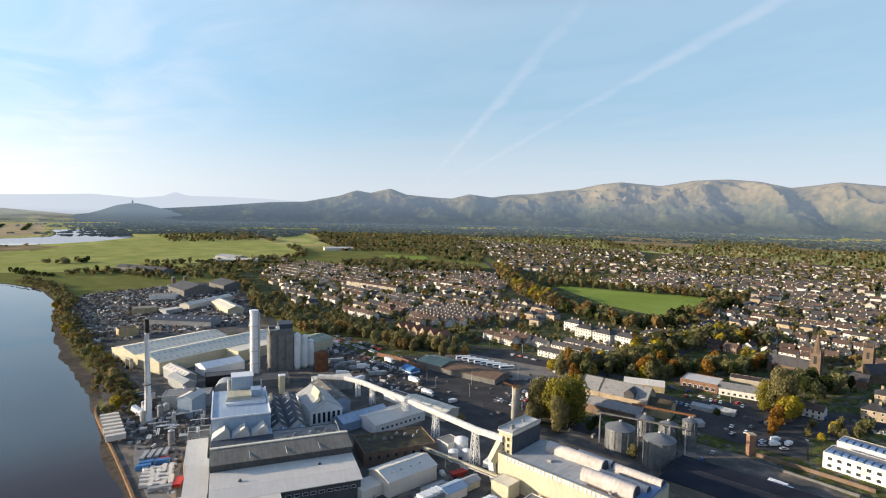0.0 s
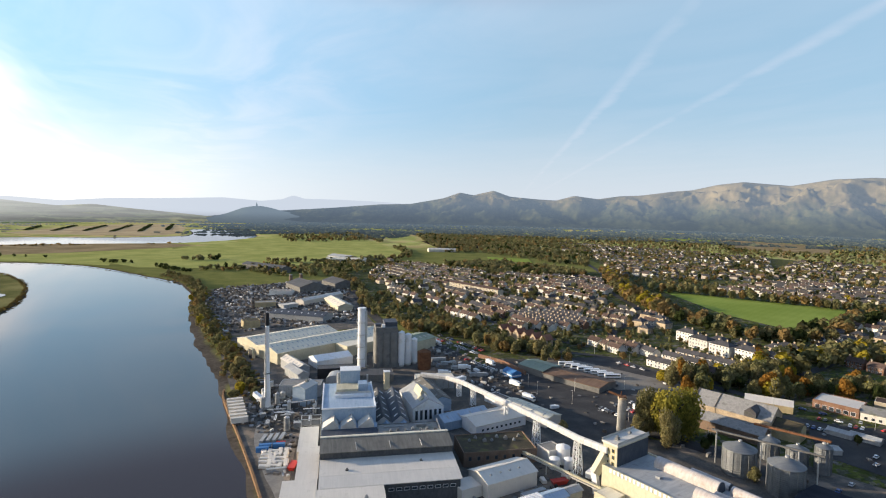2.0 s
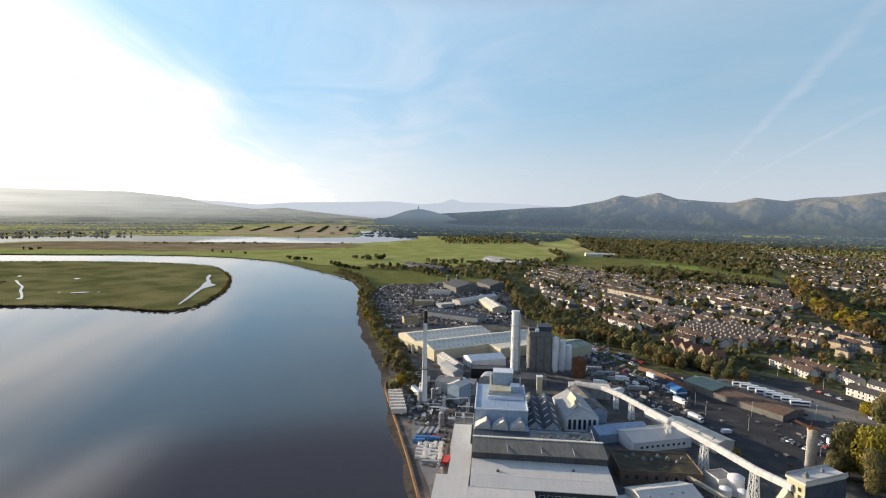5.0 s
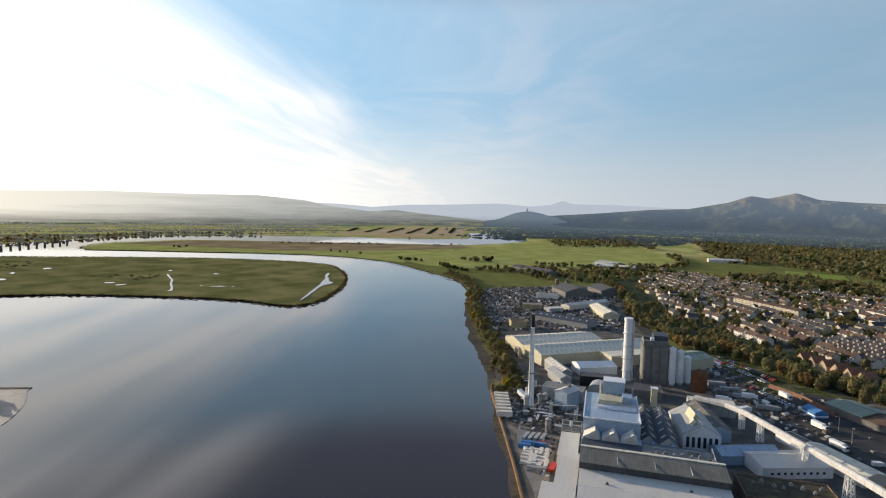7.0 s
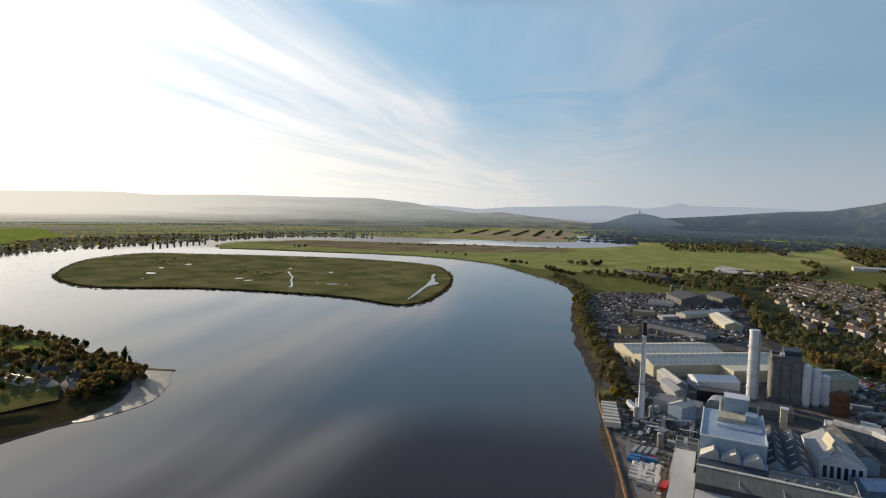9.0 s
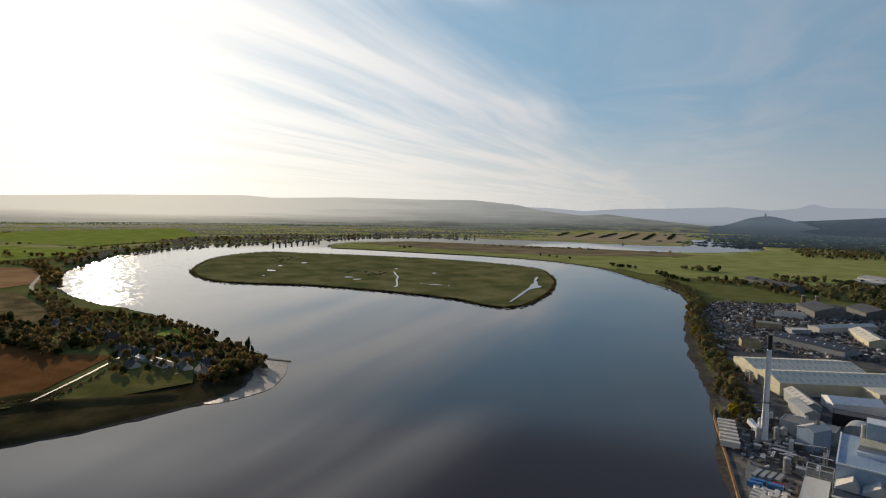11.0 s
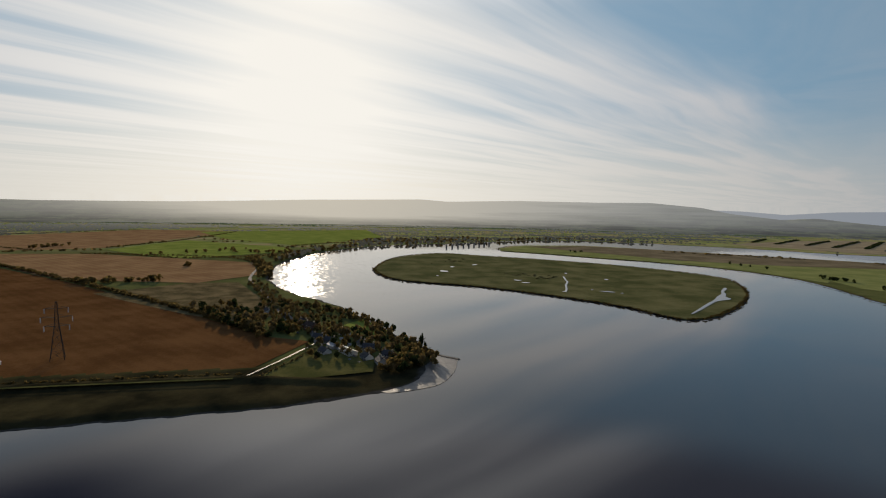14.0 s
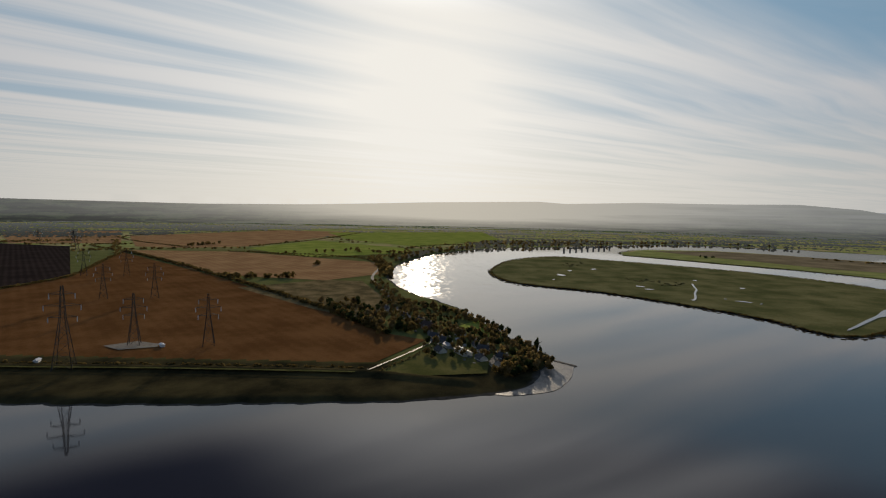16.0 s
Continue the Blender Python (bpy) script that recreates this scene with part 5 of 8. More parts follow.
for x, y, r, h in ((11, 262, 3.4, 8), (7, 255, 2.4, 5), (13.5, 256, 2.2, 5)):
    tk = thing("round_tank", at(x, y), "pale round liquid tank", "tank", "pale tanks")
    part("shell", Build().tube(r, r, 0, h, 20), MATS["white_paint"], tk)
    part("lid", Build().tube(r + 0.1, r * 0.3, h, h + r * 0.35, 20), MATS["white_paint"], tk)
block("tank_house", at(5, 264, 40), 9, 9, 6.5, "render_white", "felt_roof", "small pale block beside a tank", "building", 0.4)

# corrugated grain silos and the stone granary
for x, y, r, h in ((92, 271, 7.2, 12.0), (105.5, 254.5, 7.2, 13.2), (112, 291, 4.6, 9.5), (122, 284, 4.6, 9.0), (131, 279, 3.4, 13.0)):
    s = thing("grain_silo", at(x, y), "ribbed grey steel grain silo with a conical lid", "silo", "grain silos")
    shell = Build()
    nr = round(h / 0.9)
    rings = [(r + 0.1 * (k % 2), h * k / (2 * nr)) for k in range(2 * nr + 1)]
    shell.v = [(q * math.cos(2 * math.pi * k / 28), q * math.sin(2 * math.pi * k / 28), z) for q, z in rings for k in range(28)]
    shell.f = [(a * 28 + k, a * 28 + (k + 1) % 28, a * 28 + 28 + (k + 1) % 28, a * 28 + 28 + k) for a in range(len(rings) - 1) for k in range(28)]
    part("shell", shell, MATS["silo_steel"], s)
    part("lid", Build().tube(r + 0.25, 0.8, h, h + r * 0.42, 28), MATS["silo_steel"], s)
    part("hatch", Build().tube(0.8, 0.8, h + r * 0.42, h + r * 0.42 + 0.7, 10), MATS["steel"], s)
    stiff = Build().tube(0.16, 0.16, 0, h, 4).mesh("stiffener", MATS["silo_steel"])
    for k in range(14):
        a = 2 * math.pi * k / 14
        part("stiffener", stiff, None, s, m=Matrix.Translation(((r + 0.15) * math.cos(a), (r + 0.15) * math.sin(a), 0)))
ob = thing("silo_walkway", Matrix(), "steel catwalk and conveyor over the grain silos", "walkway")
part("deck", Build().beam((82, 280, 16.4), (120, 254, 18.2), 0.9, 0.7), MATS["dark_steel"], ob)
part("deck", Build().beam((108, 300, 13.8), (134, 279, 15.5), 1.4, 0.9), MATS["rust"], ob)
for x, y, h in ((98.5, 264, 16.6), (118, 255, 17.6), (84, 279, 15.8), (133, 280, 15), (112, 259, 17.4)):
    part("post", Build().box(-0.25, 0.25, -0.25, 0.25, 0, h), MATS["steel"], ob, m=Matrix.Translation((x, y, 0)))
ob = shed("granary", at(112, 339, -37), 42, 19, 8.5, 6.0, "sandstone", "old_slate", "old stone granary with a grey slate roof", "building", over=0.3)
part("crow_wall", gable_wall(0.6, 20, 9.2, 6.2), MATS["sandstone"], ob, m=Matrix.Translation((-21.2, 0, 0)))
part("fire_wall", gable_wall(0.6, 19.6, 8.9, 6.3), MATS["sandstone"], ob, m=Matrix.Translation((-8.5, 0, 0)))
windows(ob, -6, 6, -21.5, 5, 3, 1.2, 1.8, -90)
part("dormer", Build().loft([(-3, 9), (3, 9), (3, 12), (0, 14.4), (-3, 12)][::-1], -11.5, -2), MATS["slate"], ob, "slate-roofed dormer", m=Matrix.Translation((11, 0, 0)))
shed("granary_annex", at(104, 319, -37), 34, 11, 5.5, 3.2, "brown_brick", "old_slate", "low slate-roofed range beside the granary", "building", over=0.3)
shed("granary_annex", at(132, 322, -37), 16, 12, 6.5, 3.0, "yellow_brick", "moss_roof", "small brick range beside the granary", "building", over=0.3)
for x, y, d, L in ((163, 331, -40, 12), (173, 326, -40, 14), (146, 305, 10, 8)):
    shed("low_shed", at(x, y, d), L, 7, 2.6, 0.9, "grey_sheet", "grey_sheet", "low faded grey shed in a yard", "shed", over=0.2)
shed("white_roof_store", at(141, 371, -20), 26, 14, 4.5, 1.8, "yellow_brick", "white_sheet", "brick store with a white roof", "building", over=0.3)

# quay
slab_area("yard_apron", [tuple(gw(u, v).translation)[:2] for u, v in ((-25, -2), (-12.5, -6), (-12.5, 40), (-4, 46), (-30, 44))], "pale_apron", "pale patched concrete apron of the works", 0.36)
strip("quay_wall", [(-30, 88), (-108, 194), (-148, 245), (-193, 300), (-203, 316)], 1.0, "orange_pile", "rusty orange sheet-piled quay wall", 1.0, "wall", 4, 4.0)
strip("pavement_quay", [(-27, 90), (-104.5, 196.5), (-144.5, 247.5), (-189.5, 302.5)], 7.4, "yard", "dusty strip behind the quay wall", 0.37)
strip("road_quay", [(-40, 105), (-98, 195), (-118, 220), (-140, 250), (-152, 275)], 7, "quay_concrete", "grey concrete quay road", 0.42)

# ---- trees ----
def leaf_mat(name, dark, mid, light, island=True, glow=0.35):
    """Foliage: tone varies leaf by leaf and tree by tree; some light shines through."""
    m = bpy.data.materials.new(name)
    m.use_nodes = True
    t = Tree(m.node_tree)
    g = t.n("ShaderNodeNewGeometry")
    tree = t.n("ShaderNodeObjectInfo").outputs["Random"]
    patch = t.noise(g.outputs["Position"], 0.05, 3.0, 0.5)
    fac = t.math("ADD", t.math("MULTIPLY", g.outputs["Random Per Island"], 0.45), t.math("ADD", t.math("MULTIPLY", tree, 0.3), t.math("MULTIPLY_ADD", patch, 0.7, -0.22)))
    col = t.ramp(fac, (0.15, dark), (0.5, mid), (0.9, light))
    d = t.n("ShaderNodeBsdfDiffuse", col)
    tr = t.n("ShaderNodeBsdfTranslucent", t.mix(0.5, col, light))
    mx = t.n("ShaderNodeMixShader", glow, d.outputs[0], tr.outputs[0])
    t.t.links.new(mx.outputs[0], t.n("ShaderNodeOutputMaterial").inputs[0])
    MATS[name] = m
    return m


leaf_mat("leaf_green", (0.066, 0.076, 0.034), (0.145, 0.150, 0.066), (0.28, 0.25, 0.115))
leaf_mat("leaf_shore", (0.075, 0.055, 0.020), (0.16, 0.115, 0.040), (0.27, 0.19, 0.066), glow=0.5)
leaf_mat("leaf_olive", (0.088, 0.088, 0.040), (0.178, 0.162, 0.072), (0.315, 0.262, 0.12))
leaf_mat("leaf_yellow", (0.189, 0.159, 0.021), (0.354, 0.283, 0.035), (0.496, 0.389, 0.053))
leaf_mat("leaf_lime", (0.12, 0.115, 0.028), (0.25, 0.22, 0.042), (0.42, 0.35, 0.06))
leaf_mat("leaf_orange", (0.12, 0.06, 0.014), (0.23, 0.115, 0.025), (0.34, 0.18, 0.04))
leaf_mat("leaf_brown", (0.115, 0.080, 0.034), (0.23, 0.155, 0.062), (0.35, 0.245, 0.10))
leaf_mat("leaf_dark", (0.02, 0.03, 0.011), (0.04, 0.052, 0.018), (0.07, 0.082, 0.028))
def far_leaf_mat(name, tones, air, amount):
    """Woods far out on the plain, as a backdrop; haze painted in as emission."""
    m = bpy.data.materials.new(name)
    m.use_nodes = True
    t = Tree(m.node_tree)
    g = t.n("ShaderNodeNewGeometry")
    col = t.ramp(t.math("MULTIPLY_ADD", g.outputs["Random Per Island"], 0.5, t.math("MULTIPLY", t.noise(g.outputs["Position"], 0.01), 0.5)), *tones)
    d = t.n("ShaderNodeBsdfDiffuse", col)
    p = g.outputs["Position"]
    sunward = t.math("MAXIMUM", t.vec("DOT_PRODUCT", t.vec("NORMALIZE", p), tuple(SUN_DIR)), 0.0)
    # the leaves glow with painted haze, more with distance and toward the sun
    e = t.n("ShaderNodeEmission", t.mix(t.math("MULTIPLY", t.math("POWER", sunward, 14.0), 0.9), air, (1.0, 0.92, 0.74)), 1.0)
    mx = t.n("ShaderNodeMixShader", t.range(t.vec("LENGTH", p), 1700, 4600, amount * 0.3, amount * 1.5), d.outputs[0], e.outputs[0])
    t.t.links.new(mx.outputs[0], t.n("ShaderNodeOutputMaterial").inputs[0])
    MATS[name] = m


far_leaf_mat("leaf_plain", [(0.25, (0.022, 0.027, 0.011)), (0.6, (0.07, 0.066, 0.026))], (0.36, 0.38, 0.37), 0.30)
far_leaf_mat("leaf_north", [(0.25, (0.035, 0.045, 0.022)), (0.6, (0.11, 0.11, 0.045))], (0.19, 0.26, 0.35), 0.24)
mat("bark", (0.06, 0.045, 0.032), (0.10, 0.08, 0.06), 0.95, 0.2, 1, 0.4)


def crown_arrays(seed, lobes, count, size, wide=1.0, tall=1.0, flat_base=0.15):
    """Leaf clusters on the skin of several overlapping lobes: corners of quads in a crown about 1 high and 1 wide, standing on z = 0."""
    rng = np.random.default_rng(seed)
    centres = rng.normal(0, 1, (lobes, 3))
    centres /= np.linalg.norm(centres, axis=1)[:, None] + 1e-9
    centres *= rng.uniform(0.14, 0.31, (lobes, 1))
    radii = rng.uniform(0.13, 0.24, lobes)
    radii[0], centres[0] = 0.28, 0
    pick = rng.choice(lobes, count, p=radii ** 2 / (radii ** 2).sum())
    d = rng.normal(0, 1, (count, 3))
    d /= np.linalg.norm(d, axis=1)[:, None]
    p = centres[pick] + d * (radii[pick] * rng.uniform(0.78, 1.06, count))[:, None]
    nrm = d + rng.normal(0, 0.45, (count, 3)) + [0, 0, 0.25]
    nrm /= np.linalg.norm(nrm, axis=1)[:, None]
    a = np.cross(nrm, rng.normal(0, 1, (count, 3)))
    a /= np.linalg.norm(a, axis=1)[:, None] + 1e-9
    b = np.cross(nrm, a)
    s = (size * rng.uniform(0.55, 1.25, count))[:, None]
    quads = np.stack([p - a * s - b * s * 0.7, p + a * s * 0.9 - b * s, p + a * s + b * s * 0.8, p - a * s * 0.8 + b * s], 1)
    quads[..., 2] += 0.5
    quads *= [wide, wide, tall]
    quads[..., 2] = np.maximum(quads[..., 2], flat_base * tall * 0.2)
    return quads


def quad_mesh(name, quads, material):
    """A mesh of loose quads from an array (n, 4, 3)."""
    n = len(quads)
    me = bpy.data.meshes.new(name)
    me.vertices.add(4 * n)
    me.vertices.foreach_set("co", np.ascontiguousarray(quads, dtype=np.float32).ravel())
    me.loops.add(4 * n)
    me.loops.foreach_set("vertex_index", np.arange(4 * n, dtype=np.int32))
    me.polygons.add(n)
    me.polygons.foreach_set("loop_start", np.arange(0, 4 * n, 4, dtype=np.int32))
    me.polygons.foreach_set("loop_total", np.full(n, 4, dtype=np.int32))
    me.materials.append(material)
    me.update(calc_edges=True)
    return me


def trunk_build(seed, h):
    rng = random.Random(seed)
    b = Build().tube(0.035 * h, 0.02 * h, -0.2, 0.45 * h, 7)
    for k in range(5):
        a = 2 * math.pi * (k + rng.random() * 0.6) / 5
        z0 = h * rng.uniform(0.28, 0.42)
        b.beam((0, 0, z0), (math.cos(a) * 0.24 * h, math.sin(a) * 0.24 * h, z0 + h * rng.uniform(0.2, 0.34)), 0.018 * h)
    return b


TREES = {}


def tree_kind(key, seed, leaf, h, wide, lobes, count, base, label, size=0.043):
    """One model tree, h metres high; its crown starts at base of the height."""
    ob = thing("tree", Matrix.Translation((0, -60, -60)), label, "tree")
    part("trunk", trunk_build(seed, h), MATS["bark"], ob)
    q = crown_arrays(seed, lobes, count, size, wide, h * (1 - base))
    q[..., 2] += h * base
    part("crown", quad_mesh("crown", q, MATS[leaf]), None, ob)
    TREES[key] = (ob, h)


tree_kind("green", 1, "leaf_green", 12, 10.5, 12, 1050, -0.03, "dark green broadleaf tree with a rounded crown")
tree_kind("green2", 2, "leaf_green", 13, 9.5, 11, 950, -0.03, "dark green broadleaf tree with an uneven crown")
tree_kind("olive", 3, "leaf_olive", 12, 10.5, 12, 1000, -0.03, "olive-green autumn tree with a broad crown")
tree_kind("olive2", 4, "leaf_olive", 14, 10, 11, 950, -0.03, "tall olive-green autumn tree")
tree_kind("yellow", 5, "leaf_yellow", 13, 11, 12, 1050, -0.03, "bright yellow autumn tree with full crown")
tree_kind("orange", 6, "leaf_orange", 11, 9.5, 11, 950, -0.03, "orange autumn tree with full crown")
tree_kind("brown", 7, "leaf_brown", 12, 10.5, 12, 950, -0.03, "russet brown autumn tree with full crown")
tree_kind("dark", 8, "leaf_dark", 13, 9, 10, 950, 0.04, "dark evergreen tree with dense crown")
tree_kind("poplar", 9, "leaf_dark", 15, 4.6, 8, 700, -0.03, "narrow dark poplar tree", 0.04)
tree_kind("bush", 10, "leaf_olive", 5, 6.0, 8, 440, 0.0, "rough olive shrub on the bank", 0.058)
tree_kind("bush2", 11, "leaf_brown", 4.5, 6.0, 8, 400, 0.0, "brown autumn shrub on the bank", 0.058)
tree_kind("shore", 12, "leaf_shore", 11, 9.5, 9, 800, 0.03, "dark russet tree against the sun", 0.046)
# old full-grown trees close to the works
tree_kind("old_yellow", 13, "leaf_lime", 30, 20, 22, 5200, -0.10, "tall old tree turning yellow beside a brick tower", 0.018)
tree_kind("old_green", 14, "leaf_olive", 30, 20, 22, 5200, -0.10, "tall old olive-green tree with a broad crown", 0.018)
MODELS = [ob for ob, _ in TREES.values()]
TREE_SPOTS = []
MIXED = ("green", "green2", "olive", "olive2", "green", "dark", "brown", "olive")
AUTUMN = ("olive", "olive2", "brown", "green", "brown", "olive", "yellow", "green")
rng_t = random.Random(11)


LEAF = {"green": "leaf_green", "green2": "leaf_green", "olive": "leaf_olive", "olive2": "leaf_olive", "yellow": "leaf_yellow", "old_yellow": "leaf_lime", "old_green": "leaf_olive", "orange": "leaf_orange", "brown": "leaf_brown",
        "dark": "leaf_dark", "poplar": "leaf_dark", "shore": "leaf_shore", "bush": "leaf_olive", "bush2": "leaf_brown"}
MASS = {}


def plant(x, y, kinds, h=None, spread=0.25, z=0.0):
    """A tree of its own within the quarter round the quay, one of a mass of trees further out."""
    key = rng_t.choice(kinds) if isinstance(kinds, tuple) else kinds
    ob, h0 = TREES[key]
    s = (h / h0 if h else 1.0) * rng_t.uniform(1 - spread, 1 + spread)
    w = s * rng_t.uniform(0.88, 1.15)
    if math.hypot(x, y) > 490 or x < -360 and key != "poplar":
        MASS.setdefault(LEAF[key], []).append((x, y, h0 * s, 0.85 * h0 * w))
        return None
    t = copy_thing(ob, Matrix.Translation((x, y, z)) @ Matrix.Rotation(rng_t.uniform(0, 6.28), 4, "Z"))
    t.scale = (w, w, s)
    TREE_SPOTS.append((x, y))
    return t


def belt(line, width, gap, kinds, h, spread=0.25, rows=None):
    """Trees in a loose belt along a line."""
    pts = smooth_line(line, 6)
    carry = 0.0
    for a, b in zip(pts, pts[1:]):
        d = b - a
        n = Vector((-d.y, d.x)).normalized()
        while carry < d.length:
            for r in range(rows or max(1, round(width / gap))):
                off = rng_t.uniform(-0.5, 0.5) * width
                p = a + d * (carry / d.length) + n * off
                plant(p.x + rng_t.uniform(-1.5, 1.5), p.y + rng_t.uniform(-1.5, 1.5), kinds, h, spread)
            carry += gap * rng_t.uniform(0.8, 1.25)
        carry -= d.length


FAR_CROWN = [crown_arrays(50 + i, 6, 28, 0.168, 1, 1) for i in range(6)]
FAR_CLUMP = [crown_arrays(70 + i, 5, 8, 0.38, 1, 1) for i in range(6)]
rng_n = np.random.default_rng(5)


def woods(name, spots, leaf, label, h=11.0, wide=10.0, far=False):
    """Many far trees as one mass of leaf clusters; spots: array (n, 2)."""
    spots = np.asarray(spots, float)
    if len(spots) == 0:
        return
    shapes = FAR_CLUMP if far else FAR_CROWN
    out = []
    for k in range(len(shapes)):
        p = spots[k::len(shapes)]
        n = len(p)
        if not n:
            continue
        a = rng_n.uniform(0, 6.28, n)
        c, s = np.cos(a)[:, None, None], np.sin(a)[:, None, None]
        q = np.broadcast_to(shapes[k], (n, *shapes[k].shape)).copy()
        hh, ww = h * rng_n.uniform(0.6, 1.3, n), wide * rng_n.uniform(0.75, 1.3, n)
        x, y = q[..., 0] * c - q[..., 1] * s, q[..., 0] * s + q[..., 1] * c
        q = np.stack([x * ww[:, None, None] + p[:, 0, None, None], y * ww[:, None, None] + p[:, 1, None, None], q[..., 2] * hh[:, None, None]], -1)
        out.append(q.reshape(-1, 4, 3))
    ob = new(name, quad_mesh(name, np.concatenate(out), MATS[leaf]))
    return tagged(ob, label, "trees", kind="stuff")


MID_CROWN = [crown_arrays(90 + i, 8, 96, 0.108, 1, 1) for i in range(6)]


def grow_mass():
    """The trees of the middle distance, one mass for each colour of leaf."""
    for leaf, spots in MASS.items():
        out = []
        for i, (x, y, h, w) in enumerate(spots):
            a = rng_n.uniform(0, 6.28)
            q = MID_CROWN[i % 6]
            c, s = math.cos(a), math.sin(a)
            out.append(np.stack([(q[..., 0] * c - q[..., 1] * s) * w + x, (q[..., 0] * s + q[..., 1] * c) * w + y, q[..., 2] * h * 0.94 + 0.04 * h], -1))
        ob = new("tree_belt", quad_mesh("tree_belt", np.concatenate(out), MATS[leaf]))
        tagged(ob, {"leaf_green": "dark green broadleaf trees between the houses", "leaf_olive": "olive autumn trees between the houses", "leaf_yellow": "bright yellow autumn trees",
                    "leaf_orange": "orange autumn trees here and there", "leaf_brown": "russet autumn trees round the park", "leaf_dark": "dark evergreen trees", "leaf_shore": "dark russet trees along the far shore"}[leaf], "trees", kind="stuff")


def scatter(poly, gap, seed, keep=1.0):
    """Loose spots all over an outline."""
    p = np.array([tuple(q) for q in poly], float)
    r = np.random.default_rng(seed)
    xs, ys = np.arange(p[:, 0].min(), p[:, 0].max(), gap), np.arange(p[:, 1].min(), p[:, 1].max(), gap)
    x, y = [g.ravel() + r.uniform(-0.45, 0.45, g.size) * gap for g in np.meshgrid(xs, ys)]
    ok = inside(poly, x, y) & (r.random(x.size) < keep)
    return np.stack([x[ok], y[ok]], -1)


def along(line, gap, width, seed):
    r = np.random.default_rng(seed)
    pts = smooth_line(line, 4)
    out = []
    for a, b in zip(pts, pts[1:]):
        n = max(1, round((b - a).length / gap))
        for i in range(n):
            p = a.lerp(b, (i + r.random()) / n)
            out.append((p.x + r.uniform(-0.5, 0.5) * width, p.y + r.uniform(-0.5, 0.5) * width))
    return np.array(out)


def split(spots, shares, seed):
    """Deals spots out into groups by clumped chance."""
    r = np.random.default_rng(seed)
    v = np.array([0.5 + 0.5 * noise.noise(Vector((x * 0.012, y * 0.012, seed))) for x, y in spots]) * 0.6 + r.random(len(spots)) * 0.4
    rank = v.argsort().argsort() / max(1, len(v))
    edges = np.cumsum([0] + list(shares))
    return [spots[(rank >= a) & (rank < b)] for a, b in zip(edges, edges[1:])]

# ---- the town ----
slab_area("pavement_town", [(-128, 515), (-220, 650), (-300, 800), (-370, 930), (-330, 1180), (-225, 1170), (70, 1120), (150, 1230), (50, 1750), (40, 2200), (520, 1880), (690, 1680), (1040, 1280), (1300, 1100), (1000, 600), (600, 300), (200, 200), (160, 262), (110, 302), (62, 302), (0, 348), (-60, 424)],
          "town_ground", "streets and gardens of a small town", 0.12, "town ground")
SKEW = -44.0                                 # streets run this way


def house_wall(w, d, eave, rise):
    return gable_wall(w, d, eave, rise)


def hip_roof(w, d, eave, rise, over=0.4):
    x, y, r = w / 2 + over, d / 2 + over, max(0.3, (w - d) / 2 + 0.6)
    v = [(-x, -y, eave), (x, -y, eave), (x, y, eave), (-x, y, eave), (-r, 0, eave + rise), (r, 0, eave + rise),
         (-x, -y, eave - 0.2), (x, -y, eave - 0.2), (x, y, eave - 0.2), (-x, y, eave - 0.2)]
    return Build().add(v, [(0, 1, 5, 4), (1, 2, 5), (2, 3, 4, 5), (3, 0, 4), (9, 8, 7, 6), (0, 6, 7, 1), (1, 7, 8, 2), (2, 8, 9, 3), (3, 9, 6, 0)])


def gable_roof(w, d, eave, rise, over=0.35, thick=0.22):
    k = rise / (d / 2)
    x, y = w / 2 + over, d / 2 + over
    ze, zr = eave - k * over + 0.03, eave + rise + 0.03
    v = [(s * x, yy, z + t) for t in (0, thick) for s in (-1, 1) for yy, z in ((-y, ze), (0, zr), (y, ze))]
    return Build().add(v, [(6, 9, 10, 7), (7, 10, 11, 8), (1, 4, 3, 0), (2, 5, 4, 1), (0, 3, 9, 6), (8, 11, 5, 2), (0, 6, 7, 1), (1, 7, 8, 2), (4, 10, 9, 3), (5, 11, 10, 4)])


def chimney_part(parent, x, y, z, h=1.6, material="sandstone"):
    c = part("chimney", Build().box(-0.65, 0.65, -0.4, 0.4, -1.2, h), MATS[material], parent, m=Matrix.Translation((x, y, z)))
    return c


